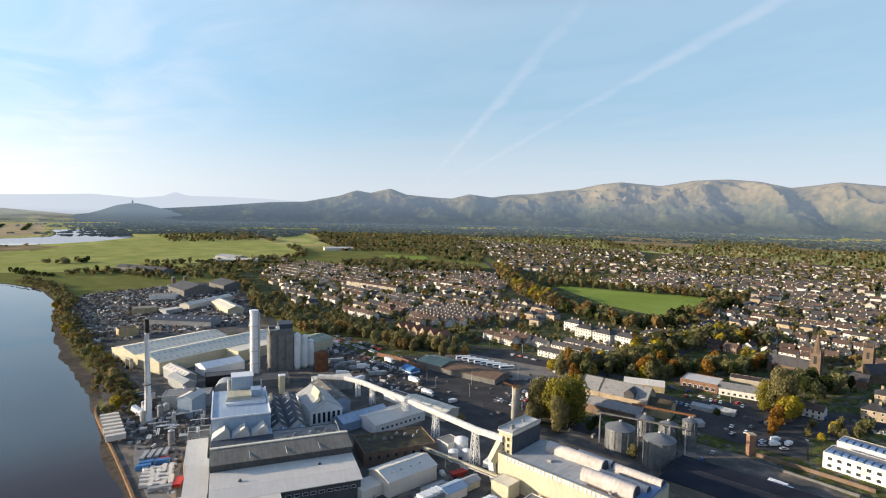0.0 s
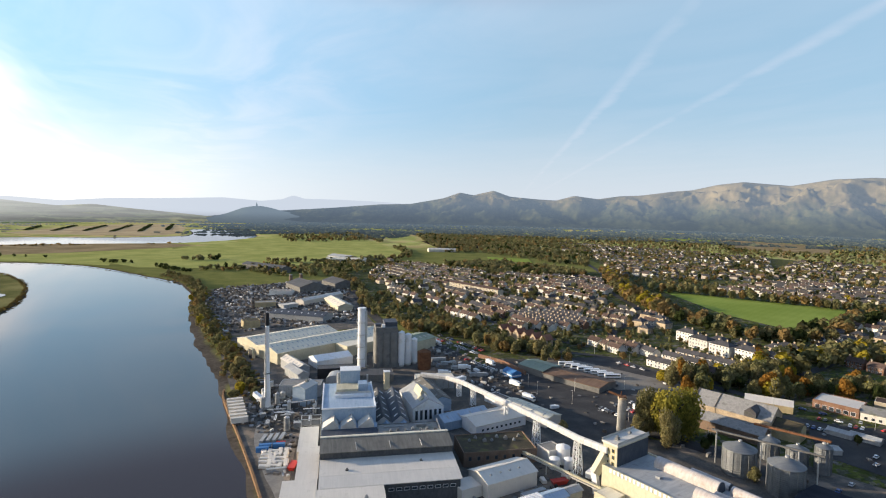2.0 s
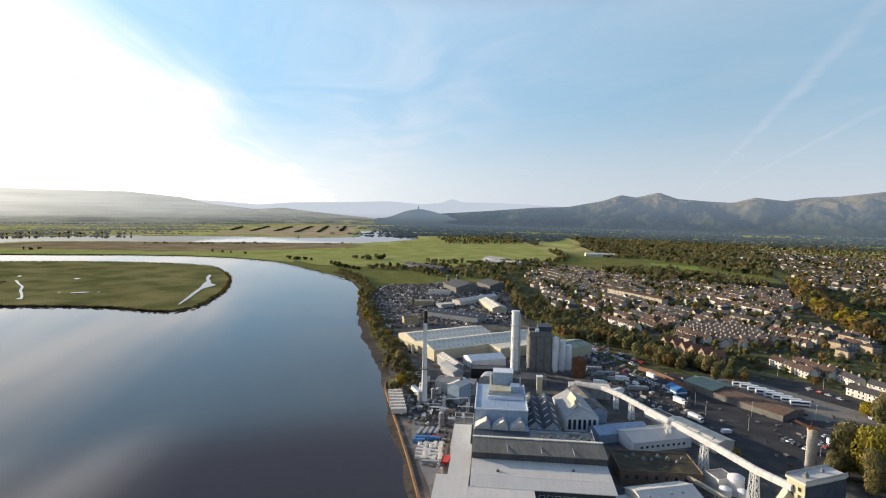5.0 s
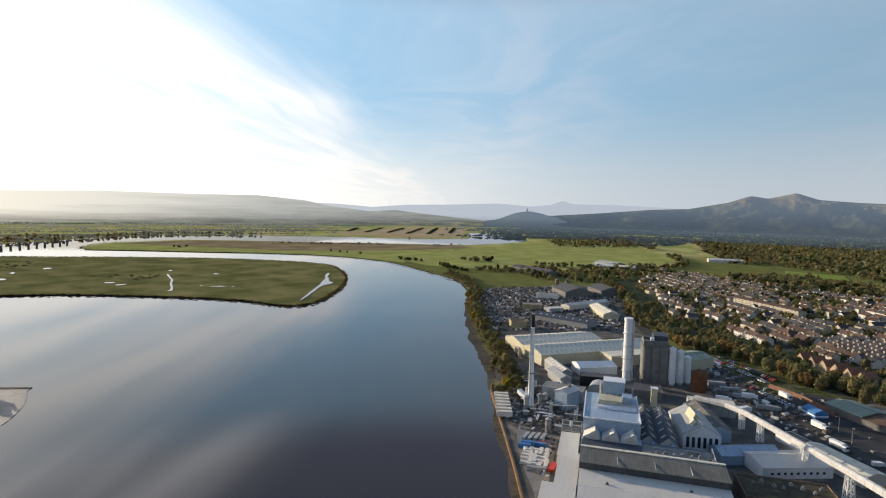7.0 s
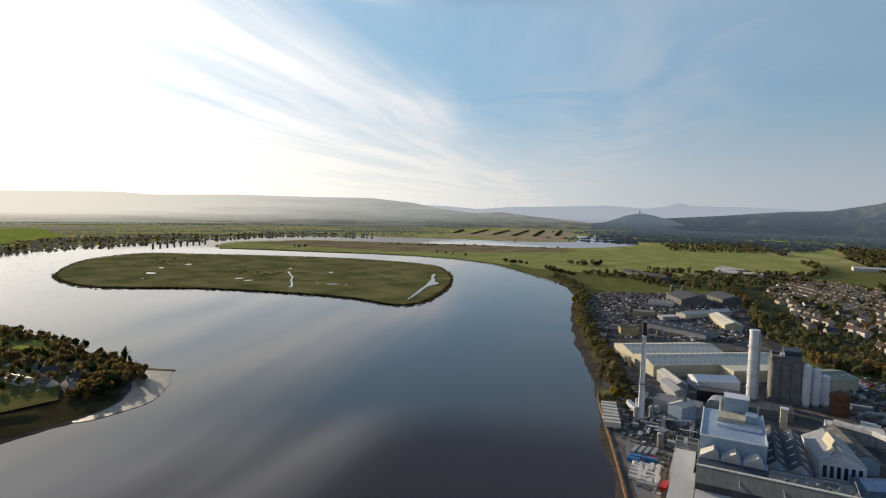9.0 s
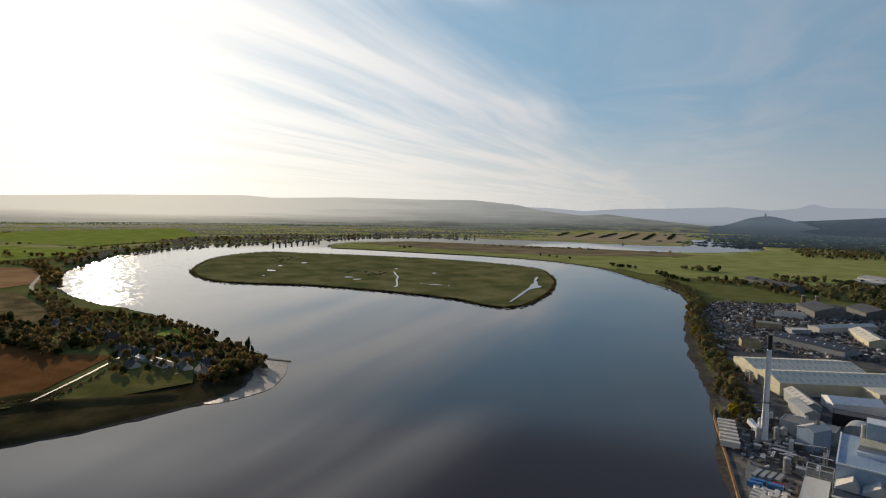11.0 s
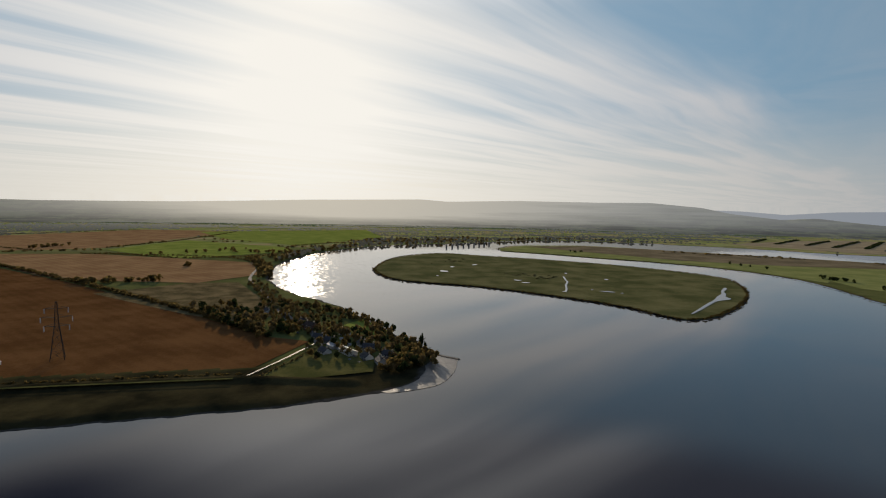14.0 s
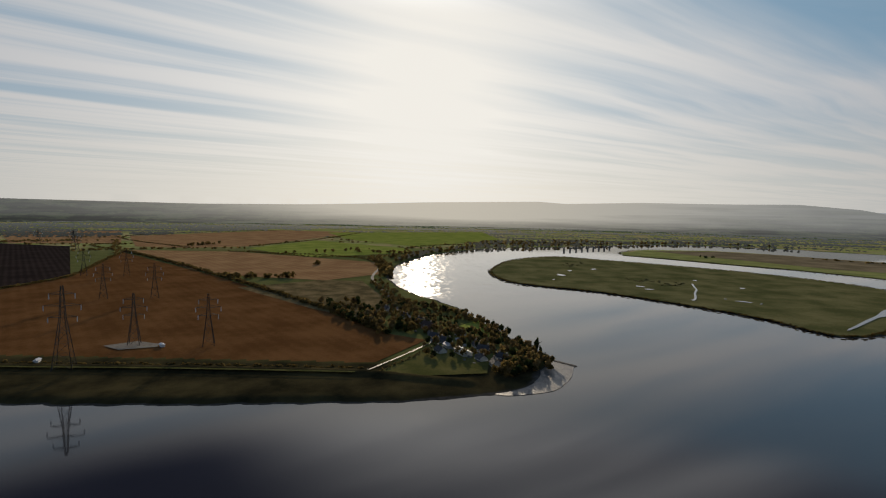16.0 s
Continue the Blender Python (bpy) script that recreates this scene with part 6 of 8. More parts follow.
def house_model(name, w, d, storeys, rise, wall, roof, label, category="house", hip=False, detail=True, chimneys=(0.5,), bays=3, floor_h=2.65):
    eave = storeys * floor_h
    ob = thing(name, Matrix.Translation((0, -60, -80)), label, category)
    if hip:
        part("wall", Build().box(-w / 2, w / 2, -d / 2, d / 2, 0, eave), MATS[wall], ob)
        part("roof", hip_roof(w, d, eave, rise), MATS[roof], ob)
    else:
        part("wall", house_wall(w, d, eave, rise), MATS[wall], ob)
        part("roof", gable_roof(w, d, eave, rise), MATS[roof], ob)
    for f in chimneys:
        chimney_part(ob, f * (w / 2 - 0.7) * (0.45 if hip else 1.0), 0, eave + rise - 0.1)
    if detail:
        for s in range(storeys):
            z = s * floor_h + 0.95
            windows(ob, -w / 2 + 0.4, w / 2 - 0.4, -d / 2, z, bays, 1.15, 1.35)
            windows(ob, -w / 2 + 0.4, w / 2 - 0.4, d / 2, z, max(1, bays - 1), 1.1, 1.3, 180)
        part("door", Build().box(-0.5, 0.5, -d / 2 - 0.1, -d / 2 + 0.1, 0, 2.05), MATS["dark_steel"], ob, "dark front door", m=Matrix.Translation((w * 0.02 + 0.85 * (bays % 2 == 0) - w / (2 * bays) * (bays % 2), 0, 0)))
    return ob


H = {
    "terrace": house_model("terraced_house", 6.4, 8.5, 2, 2.7, "render_white", "slate", "white rendered terraced house with a slate roof", bays=2, chimneys=(0.95,)),
    "terrace_b": house_model("terraced_house", 6.8, 8.5, 2, 2.7, "render_buff", "roof_tile", "buff terraced house with a brown tiled roof", bays=2, chimneys=(0.95,)),
    "semi": house_model("semi_detached_house", 13, 8.5, 2, 3.0, "render_white", "roof_tile", "white rendered pair of houses with a brown tiled roof", bays=4, chimneys=(0.0,)),
    "semi_b": house_model("semi_detached_house", 12, 8.5, 2, 3.0, "red_brick", "roof_tile", "brick pair of houses with a brown tiled roof", bays=4, chimneys=(-0.95, 0.95)),
    "cottage": house_model("cottage", 10, 7.5, 1, 3.0, "render_white", "slate", "low white cottage with a slate roof", bays=3, chimneys=(-0.95, 0.95)),
    "villa": house_model("stone_villa", 12.5, 11, 2, 3.2, "sandstone", "slate", "stone villa with a hipped slate roof", hip=True, bays=3, chimneys=(-1, 1), floor_h=3.2),
    "tenement": house_model("tenement", 15, 11, 3, 3.2, "sandstone", "slate", "tall three-storey stone tenement with a slate roof", "tenement", bays=5, chimneys=(-0.95, 0.95), floor_h=3.1),
    "flats": house_model("block_of_flats", 19, 11.5, 3, 3.2, "render_white", "slate", "white three-storey block of flats with a grey hipped roof", "flats", hip=True, bays=6, chimneys=(-1, 1), floor_h=3.1),
}
HF = {
    "terrace": house_model("terraced_house", 13, 8.5, 2, 2.7, "render_white", "slate", "pale terraced houses with a slate roof", detail=False, chimneys=(0.95,)),
    "terrace_b": house_model("terraced_house", 14, 8.5, 2, 2.7, "render_buff", "roof_tile", "buff terraced houses with a brown roof", detail=False, chimneys=(0.95,)),
    "semi": house_model("semi_detached_house", 13, 8.5, 2, 3.0, "render_white", "roof_tile", "pale pair of houses with a brown tiled roof", detail=False, chimneys=(0.0,)),
    "semi_b": house_model("semi_detached_house", 12, 8.5, 2, 3.0, "render_buff", "slate", "buff pair of houses with a grey roof", detail=False, chimneys=(0.9,)),
    "villa": house_model("stone_villa", 12.5, 11, 2, 3.2, "sandstone", "slate", "stone villa with a hipped slate roof", detail=False, hip=True, chimneys=(-1, 1), floor_h=3.2),
    "cottage": house_model("cottage", 10, 7.5, 1, 3.0, "render_white", "slate", "low white cottage with a grey roof", detail=False, chimneys=(0.95,)),
    "tenement": house_model("tenement", 15, 11, 3, 3.2, "sandstone", "slate", "tall stone tenement with a slate roof", detail=False, chimneys=(-0.95, 0.95), floor_h=3.1),
    "flats": house_model("block_of_flats", 19, 11.5, 3, 3.2, "render_white", "slate", "white block of flats with a grey roof", detail=False, hip=True, chimneys=(-1, 1), floor_h=3.1),
}
MODELS += list(H.values()) + list(HF.values())
HOUSE_SPOTS = []
rng_h = random.Random(23)


def build_house(kind, x, y, deg, near=True, s=1.0):
    HOUSE_SPOTS.append((x, y))
    away = math.hypot(x, y)
    if away < 660 and near:
        return copy_thing(H[kind], at(x, y, deg))
    if away < 900 and not near or away < 760:
        return copy_thing(HF[kind], at(x, y, deg)) if not near or kind in ("semi", "semi_b", "villa", "cottage") else mass_house(kind, x, y, deg, near)
    return mass_house(kind, x, y, deg, near)


SIZE = {"terrace": (6.4, 8.5, 5.3, 2.7), "terrace_b": (6.8, 8.5, 5.3, 2.7), "semi": (13, 8.5, 5.3, 3), "semi_b": (12, 8.5, 5.3, 3), "cottage": (10, 7.5, 2.8, 3), "villa": (12.5, 11, 6.4, 3.2), "tenement": (15, 11, 9.3, 3.2), "flats": (19, 11.5, 9.3, 3.2)}
far_wall, far_roof = Build(), Build()


def mass_house(kind, x, y, deg, near):
    """A house beyond the near streets, as part of the mass of far houses."""
    w, d, ev, rs = SIZE[kind]
    if not near and kind in ("terrace", "terrace_b"):
        w *= 2
    m = at(x, y, deg)
    g = gable_wall(w, d, ev, rs)
    far_wall.add(g.v, g.f, m)
    g = gable_roof(w, d, ev, rs)
    far_roof.add(g.v, g.f, m)
    far_wall.box(w / 2 - 1.5, w / 2 - 0.2, -0.4, 0.4, ev + rs - 1, ev + rs + 1.5, m)


def row(x0, y0, x1, y1, kinds, near=True, step=None, turn=0.0, gap=0.0):
    """A row of houses along a line, fronts to the right of its direction."""
    a, b = Vector((x0, y0)), Vector((x1, y1))
    d = b - a
    deg = math.degrees(math.atan2(d.y, d.x)) + turn
    pos = 0.0
    widths = {"terrace": 6.4, "terrace_b": 6.8, "semi": 15, "semi_b": 14.5, "cottage": 13, "villa": 19, "tenement": 15, "flats": 22}
    if not near:
        widths.update(terrace=13, terrace_b=14, semi=16, semi_b=15)
    while pos < d.length:
        k = rng_h.choice(kinds)
        w = (step or widths[k]) + gap
        p = a + d.normalized() * (pos + w / 2)
        build_house(k, p.x, p.y, deg, near)
        pos += w


def district(poly, kinds, gap, seed, deg=SKEW, near=True, skip=0.12, avoid=(), cross=110.0, trees=0.35, tree_kinds=MIXED, step=None):
    """Parallel streets of houses over an outline, with garden trees between them."""
    rnd = random.Random(seed)
    e = Vector((math.cos(radians(deg)), math.sin(radians(deg))))
    n = Vector((-e.y, e.x))
    c = sum((Vector(p) for p in poly), Vector((0, 0))) / len(poly)
    reach = max((Vector(p) - c).length for p in poly)
    widths = {"terrace": 6.6, "terrace_b": 7.0, "semi": 16, "semi_b": 15.5, "cottage": 14, "villa": 20, "tenement": 17, "flats": 24}
    if not near:
        widths.update(terrace=13.2, terrace_b=14.2)
    k, v = 0, -reach
    while v < reach:
        u = -reach + rnd.uniform(0, 8)
        kind = rnd.choice(kinds)
        while u < reach:
            if rnd.random() < 0.16:
                kind = rnd.choice(kinds)
            w = step or widths[kind]
            p = c + e * (u + w / 2) + n * (v + rnd.uniform(-1.2, 1.2) + 14 * math.sin((u + v * 1.7) * 0.012 + seed))
            u += w
            if (u + 3000) % cross < 11:
                continue
            one = inside(poly, np.array([p.x]), np.array([p.y]))[0] and not any(inside(q, np.array([p.x]), np.array([p.y]))[0] for q in avoid)
            if not one:
                continue
            if rnd.random() < skip:
                if rnd.random() < 0.8:
                    plant(p.x, p.y, tree_kinds, 10)
                continue
            build_house(kind, p.x, p.y, deg + (0 if k % 2 else 180) + rnd.uniform(-6, 6) + (90 if rnd.random() < 0.12 and not kind.startswith("terr") else 0), near)
            if rnd.random() < trees:
                q = p + n * (gap * 0.5 if k % 2 else -gap * 0.5) * rnd.uniform(0.7, 1.0) + e * rnd.uniform(-5, 5)
                plant(q.x, q.y, tree_kinds, 7.5, 0.35)
        v += gap if k % 2 else gap * 0.8
        k += 1


# white flats and terraces by the bus yard
for (x, y) in ((137, 519), (149, 499), (165, 485), (132, 545), (178, 468)):
    build_house("flats", x + 4, y + 5, SKEW - 8)
build_house("villa", 200, 520, SKEW)
build_house("flats", 208, 512, SKEW + 4)
build_house("villa", 176, 524, SKEW)
build_house("villa", 160, 540, SKEW)
row(99, 474, 124, 450, ("terrace",), gap=0.3)
row(113, 488, 148, 453, ("terrace",), gap=0.3)
row(84, 455, 110, 430, ("terrace",), gap=0.3)
row(118, 436, 140, 414, ("terrace", "semi"), gap=1.5)
row(140, 440, 156, 424, ("semi",))
row(76, 505, 92, 478, ("terrace",), gap=0.4)
row(60, 520, 78, 492, ("semi", "terrace_b"), gap=1)
row(42, 515, 62, 488, ("terrace_b", "semi"), gap=2)
A_SOUTH = [(-222, 742), (-196, 690), (-140, 628), (-80, 588), (-40, 560), (20, 545), (66, 560), (112, 690), (70, 760), (-40, 760), (-140, 830), (-235, 800)]
TERRACES = [(-46, 618), (6, 556), (60, 606), (12, 672)]
LONG = [(-160, 838), (-46, 742), (-40, 775), (-140, 860)]
district(A_SOUTH, ("terrace_b", "semi_b", "semi", "terrace_b"), 28, 3, skip=0.27, avoid=(TERRACES, LONG), trees=0.3)
district(TERRACES, ("terrace",), 15, 4, skip=0.0, trees=0.03)
A_NORTH = [(-250, 812), (-145, 850), (-40, 785), (60, 775), (112, 900), (84, 1020), (-125, 1035), (-215, 1135), (-300, 1170), (-330, 1040), (-300, 900)]
district(A_NORTH, ("terrace", "terrace_b", "semi"), 28, 5, near=False, skip=0.24, trees=0.3, avoid=(LONG,))
ob = thing("long_flats", at(-101, 791, -39.5), "long buff four-storey block of flats", "flats")
part("wall", Build().box(-52, 52, -5.5, 5.5, 0, 11), MATS["render_buff"], ob)
part("roof", gable_roof(104, 11, 11, 2.2), MATS["roof_tile"], ob)
for s in range(4):
    windows(ob, -51, 51, -5.5, 0.9 + 2.7 * s, 16, 1.8, 1.3)
# gabled red sandstone row beside the line
for i in range(6):
    x, y = -38 + 8 * i, 530 - 7.2 * i
    shed("gabled_house", at(x, y, 47), 11, 7.2, 6.2, 4.2, "sandstone", "red_tile", "gabled sandstone house with a red tiled roof", "house", group="gabled row", ridge_cap=False)
C_TOWN = [(232, 520), (250, 570), (330, 660), (420, 735), (560, 770), (700, 740), (560, 560), (420, 450), (350, 425), (300, 440), (262, 470), (240, 490)]
district(C_TOWN, ("villa", "terrace_b", "semi", "semi_b", "cottage", "terrace", "cottage"), 26, 7, deg=-52, skip=0.2, trees=0.3)
C_BACK = [(430, 745), (560, 780), (720, 750), (1000, 800), (1000, 930), (720, 850), (484, 840)]
district(C_BACK, ("terrace", "semi", "semi_b", "villa"), 26, 8, deg=-40, near=False, skip=0.15, trees=0.25)
B_MID = [(70, 570), (115, 560), (135, 640), (118, 690), (112, 640)]
district(B_MID, ("villa", "semi"), 26, 9, skip=0.3, trees=0.5)
E_MID = [(345, 1040), (250, 905), (400, 835), (484, 850), (700, 880), (640, 1010), (470, 1100)]
district(E_MID, ("semi", "terrace", "semi_b", "villa"), 28, 10, near=False, skip=0.22, trees=0.22, tree_kinds=AUTUMN)

# far housing


def far_district(poly, gap, along_gap, seed, deg, keep=0.85):
    rnd = random.Random(seed)
    e = Vector((math.cos(radians(deg)), math.sin(radians(deg))))
    n = Vector((-e.y, e.x))
    c = sum((Vector(p) for p in poly), Vector((0, 0))) / len(poly)
    reach = max((Vector(p) - c).length for p in poly)
    for i in range(int(2 * reach / gap)):
        for j in range(int(2 * reach / along_gap)):
            p = c + n * (-reach + gap * i + rnd.uniform(-4, 4)) + e * (-reach + along_gap * j + rnd.uniform(-3, 3))
            if rnd.random() > keep or not inside(poly, np.array([p.x]), np.array([p.y]))[0]:
                continue
            w, d, ev, rs = rnd.uniform(10, 15), rnd.uniform(7.5, 9.5), rnd.uniform(4.6, 6.2), rnd.uniform(2.2, 3.2)
            m = at(p.x, p.y, deg + rnd.choice((0, 0, 0, 90)) + rnd.uniform(-4, 4))
            g = gable_wall(w, d, ev, rs)
            far_wall.add(g.v, g.f, m)
            g = gable_roof(w, d, ev, rs)
            far_roof.add(g.v, g.f, m)
            HOUSE_SPOTS.append((p.x, p.y))


D_FAR = [(45, 2180), (500, 1880), (620, 1720), (520, 1400), (390, 1280), (160, 1230), (120, 1500), (50, 1740)]
E_FAR = [(690, 1660), (1034, 1280), (1400, 1150), (1100, 930), (720, 890), (650, 1015), (480, 1110), (400, 1240), (540, 1400)]
GREEN_SIDE = [(131, 1316), (251, 1333), (358, 1300), (465, 1259), (407, 1100), (305, 1077), (209, 1057), (142, 1088)]
far_district(GREEN_SIDE, 36, 20, 34, -40, 0.5)
far_district(D_FAR, 44, 21, 31, -40, 0.52)
far_district(E_FAR, 40, 20, 32, -30, 0.58)
far_district([(-480, 1190), (-400, 1150), (-330, 1190), (-400, 1290)], 40, 24, 33, -40, 0.5)


def far_tone(name, tones):
    m = bpy.data.materials.new(name)
    m.use_nodes = True
    t = Tree(m.node_tree)
    g = t.n("ShaderNodeNewGeometry")
    s = t.n("ShaderNodeBsdfPrincipled")
    t.put(s, "Base Color", t.mix(t.math("MULTIPLY", t.noise(g.outputs["Position"], 0.6), 0.35), t.ramp(g.outputs["Random Per Island"], *tones), (0.2, 0.19, 0.17)))
    t.put(s, "Roughness", 0.8)
    t.put(s, "Specular IOR Level", 0.1)
    t.t.links.new(s.outputs[0], t.n("ShaderNodeOutputMaterial").inputs[0])
    return m


houses = thing("far_houses", Matrix(), "many pale houses with grey and brown roofs on the far side of town", "houses", kind="stuff")
tagged(part("walls", far_wall, far_tone("far_walls", [(0.0, (0.26, 0.21, 0.16)), (0.4, (0.54, 0.49, 0.42)), (1.0, (0.80, 0.77, 0.71))]), houses), kind="stuff")
tagged(part("roofs", far_roof, far_tone("far_roofs", [(0.0, (0.028, 0.032, 0.04)), (0.55, (0.05, 0.04, 0.036)), (1.0, (0.105, 0.06, 0.044))]), houses), kind="stuff")

# churches
ob = thing("church", at(274, 392, -52), "dark sandstone church with a tall spire", "church")
part("nave", gable_wall(30, 11, 8, 6), MATS["dark_stone"], ob, m=Matrix.Translation((-18, 6, 0)))
part("nave_roof", gable_roof(30, 11, 8, 6), MATS["slate"], ob, m=Matrix.Translation((-18, 6, 0)))
part("tower", Build().box(-3.4, 3.4, -3.4, 3.4, 0, 22), MATS["dark_stone"], ob)
part("spire", Build().tube(3.2, 0.15, 22, 38, 8), MATS["dark_stone"], ob)
for sx in (-3, 3):
    for sy in (-3, 3):
        part("pinnacle", Build().tube(0.7, 0.1, 22, 26.5, 6, sx, sy), MATS["dark_stone"], ob)
for s in (0, 90, 180, 270):
    part("belfry_window", Build().box(-1.0, 1.0, -3.5, -3.35, 14.5, 20), MATS["black_paint"], ob, "dark louvred belfry opening", m=Matrix.Rotation(radians(s), 4, "Z"))
windows(ob, -31, -5, 0.5, 2.5, 6, 1.1, 3.6, 0, "dark_stone")
ob = thing("parish_church", at(327, 411, -52), "stone church with a square pinnacled tower", "church")
part("nave", gable_wall(24, 13, 7, 6), MATS["dark_stone"], ob, m=pose(8, -9, 0, 0, 0, 60))
part("nave_roof", gable_roof(24, 13, 7, 6), MATS["slate"], ob, m=pose(8, -9, 0, 0, 0, 60))
part("tower", Build().box(-3.3, 3.3, -3.3, 3.3, 0, 21.5), MATS["dark_stone"], ob)
part("parapet", Build().box(-3.6, 3.6, -3.6, 3.6, 21.5, 22.5), MATS["dark_stone"], ob)
for sx in (-3.1, 3.1):
    for sy in (-3.1, 3.1):
        part("pinnacle", Build().tube(0.7, 0.15, 22.5, 26, 6, sx, sy), MATS["dark_stone"], ob)
for s in (0, 90, 180, 270):
    part("belfry_window", Build().box(-0.9, 0.9, -3.4, -3.25, 14, 19), MATS["black_paint"], ob, "dark louvred belfry opening", m=Matrix.Rotation(radians(s), 4, "Z"))
ob = shed("church_hall", at(300, 386, -52), 14, 10, 5.5, 4, "dark_stone", "slate", "small stone church hall", "hall", ridge_cap=False)

# civic and trade buildings near the maltings
ob = block("supermarket", at(184, 377, -38), 24, 20, 5.5, "red_brick", "white_sheet", "brick shop with a white flat roof", "shop", 0.6)
windows(ob, -11, 11, -10, 1.2, 6, 2.4, 2.2)
ob = shed("shop_unit", at(203, 361, -32), 26, 16, 4.5, 2.2, "render_white", "felt_roof", "low white shop with grey roof slopes", "shop")
windows(ob, -12, 12, -8, 1.0, 7, 1.6, 1.5)
block("shop_unit", at(221, 384, -32), 24, 12, 4.5, "render_buff", "roof_tile", "long low brown-roofed shop", "shop", 0.3)
build_house("semi", 226, 324, -50)
build_house("villa", 262, 322, -40)
build_house("cottage", 250, 300, -30)
build_house("villa", 292, 350, -40)
ob = block("school", at(204, 243, -52), 44, 13, 7.5, "render_white", "felt_roof", "long white two-storey school with blue roof panels", "school", 0.4)
for s in range(2):
    windows(ob, -21, 21, -6.5, 1.2 + 3.4 * s, 11, 1.8, 1.5)
for i in range(14):
    part("roof_panel", Build().box(-20.6 + 3 * i, -18.4 + 3 * i, -5.6, -1.2, 7.7, 8.5), MATS["blue_panel"], ob, "blue glazed roof panel")
ob = block("school", at(218, 257, -52), 40, 11, 7.5, "render_white", "felt_roof", "white two-storey school wing with blue roof panels", "school", 0.4)
for i in range(13):
    part("roof_panel", Build().box(-19 + 3 * i, -16.8 + 3 * i, -4.6, 0, 7.7, 8.5), MATS["blue_panel"], ob, "blue glazed roof panel")
ob = shed("long_warehouse", at(131, 222, -42), 64, 30, 5, 1.6, "dark_concrete", "shaded_roof", "long warehouse with shade put into its dark roof", "warehouse", 0)
ob = thing("brick_stump", at(157, 268), "square brick chimney stump", "chimney")
part("shaft", Build().box(-1.5, 1.5, -1.5, 1.5, 0, 10.5), MATS["red_brick"], ob)
part("cap", Build().box(-1.8, 1.8, -1.8, 1.8, 10.5, 11.2), MATS["sandstone"], ob)
strip("wall_line", [(150, 262), (166, 246), (182, 228)], 0.7, "dark_concrete", "old stone boundary wall", 1.4, "wall", 3, 1.6)
strip("wall_line", [(158, 268), (176, 250), (192, 232)], 0.9, "brown_brick", "old brick retaining wall", 1.9, "wall", 3, 2.1)

# bus depot
shed("bus_garage", at(-2, 412, -40), 24, 22, 5, 1.8, "dark_concrete", "green_sheet", "bus garage with a green sheeted roof", "garage", 0, group="bus garages")
shed("bus_garage", at(25, 392, -35), 46, 22, 4.0, 1.6, "dark_concrete", "rust_roof", "long bus garage with a rusty brown roof", "garage", 0, group="bus garages")
strip("wall_depot", [(-52, 440), (-30, 424), (-12, 400)], 0.8, "red_brick", "red brick yard wall", 3.2, "wall", 3, 3.4)
slab_area("yard_depot", [(-40, 440), (-21, 441), (0, 452), (60, 470), (95, 425), (120, 404), (95, 372), (71, 345), (62, 319), (27, 290), (-14, 313), (-50, 380)], "asphalt", "worn asphalt yard round the bus garages", 0.325)
slab_area("yard_buses", [(-5, 440), (20, 455), (110, 398), (90, 370), (60, 372)], "gravel", "gravel bus yard", 0.34)
slab_area("yard_car_park", [(55, 302), (20, 352), (40, 372), (62, 366), (84, 330)], "asphalt", "asphalt car park", 0.4)
slab_area("yard_car_park", [(140, 300), (150, 345), (230, 350), (250, 300), (200, 290), (182, 262), (160, 280)], "asphalt", "asphalt car park and roadway", 0.38)
ob = block("gatehouse", at(70, 372, -40), 9, 8, 4, "sandstone", "white_sheet", "small stone gatehouse with a white roof", "building", 0.3)

# industrial estate beyond the glassworks
shed("rolling_mill", at(-345, 745, -44), 58, 40, 8, 6, "dark_concrete", "dark_roof", "big shed with a dark pitched roof", "warehouse", 0)
shed("rolling_mill", at(-312, 790, -44), 50, 34, 8, 5, "dark_concrete", "dark_roof", "second big shed with a dark roof", "warehouse", 0)
shed("white_depot", at(-284, 656, 72), 74, 14, 6, 1.8, "white_sheet", "white_sheet", "long white sheeted depot building", "warehouse", 8, 1)
shed("white_depot", at(-248, 626, -52), 62, 18, 6, 3, "cream_sheet", "pale_roof", "cream angled depot with pale roof", "warehouse", 6, 1)
shed("navy_depot", at(-258, 545, -5), 64, 22, 6, 3, "grey_sheet", "navy_roof", "long grey depot with a dark blue roof", "warehouse", 8, 1, light_mat="white_paint")
block("tan_store", at(-287, 493, 40), 16, 14, 7, "yellow_brick", "moss_roof", "square tan brick store building", "building", 0.5)
shed("long_mill", at(-520, 948, -25), 120, 22, 9, 4, "dark_concrete", "dark_roof", "very long dark mill building by the river fields", "warehouse", 0)
shed("far_works", at(-440, 1160, 10), 90, 24, 7, 3, "white_sheet", "pale_roof", "long pale works at the edge of town", "warehouse", 0)
shed("far_works", at(-470, 1210, -30), 70, 30, 8, 4, "grey_sheet", "grey_sheet", "grey works at the edge of town", "warehouse", 0)
shed("far_works", at(-300, 1560, 20), 80, 30, 7, 3, "white_sheet", "white_sheet", "pale sheds among far trees", "warehouse", 0)
block("estate_unit", at(-330, 600, 30), 24, 14, 6, "yellow_brick", "felt_roof", "small flat-roofed brick unit", "building", 0.4)
block("estate_unit", at(-355, 690, 15), 30, 16, 6, "render_white", "felt_roof", "small flat-roofed white unit", "building", 0.4)
block("estate_unit", at(-300, 600, 60), 20, 12, 5, "grey_sheet", "white_sheet", "small flat-roofed pale unit", "building", 0.3)
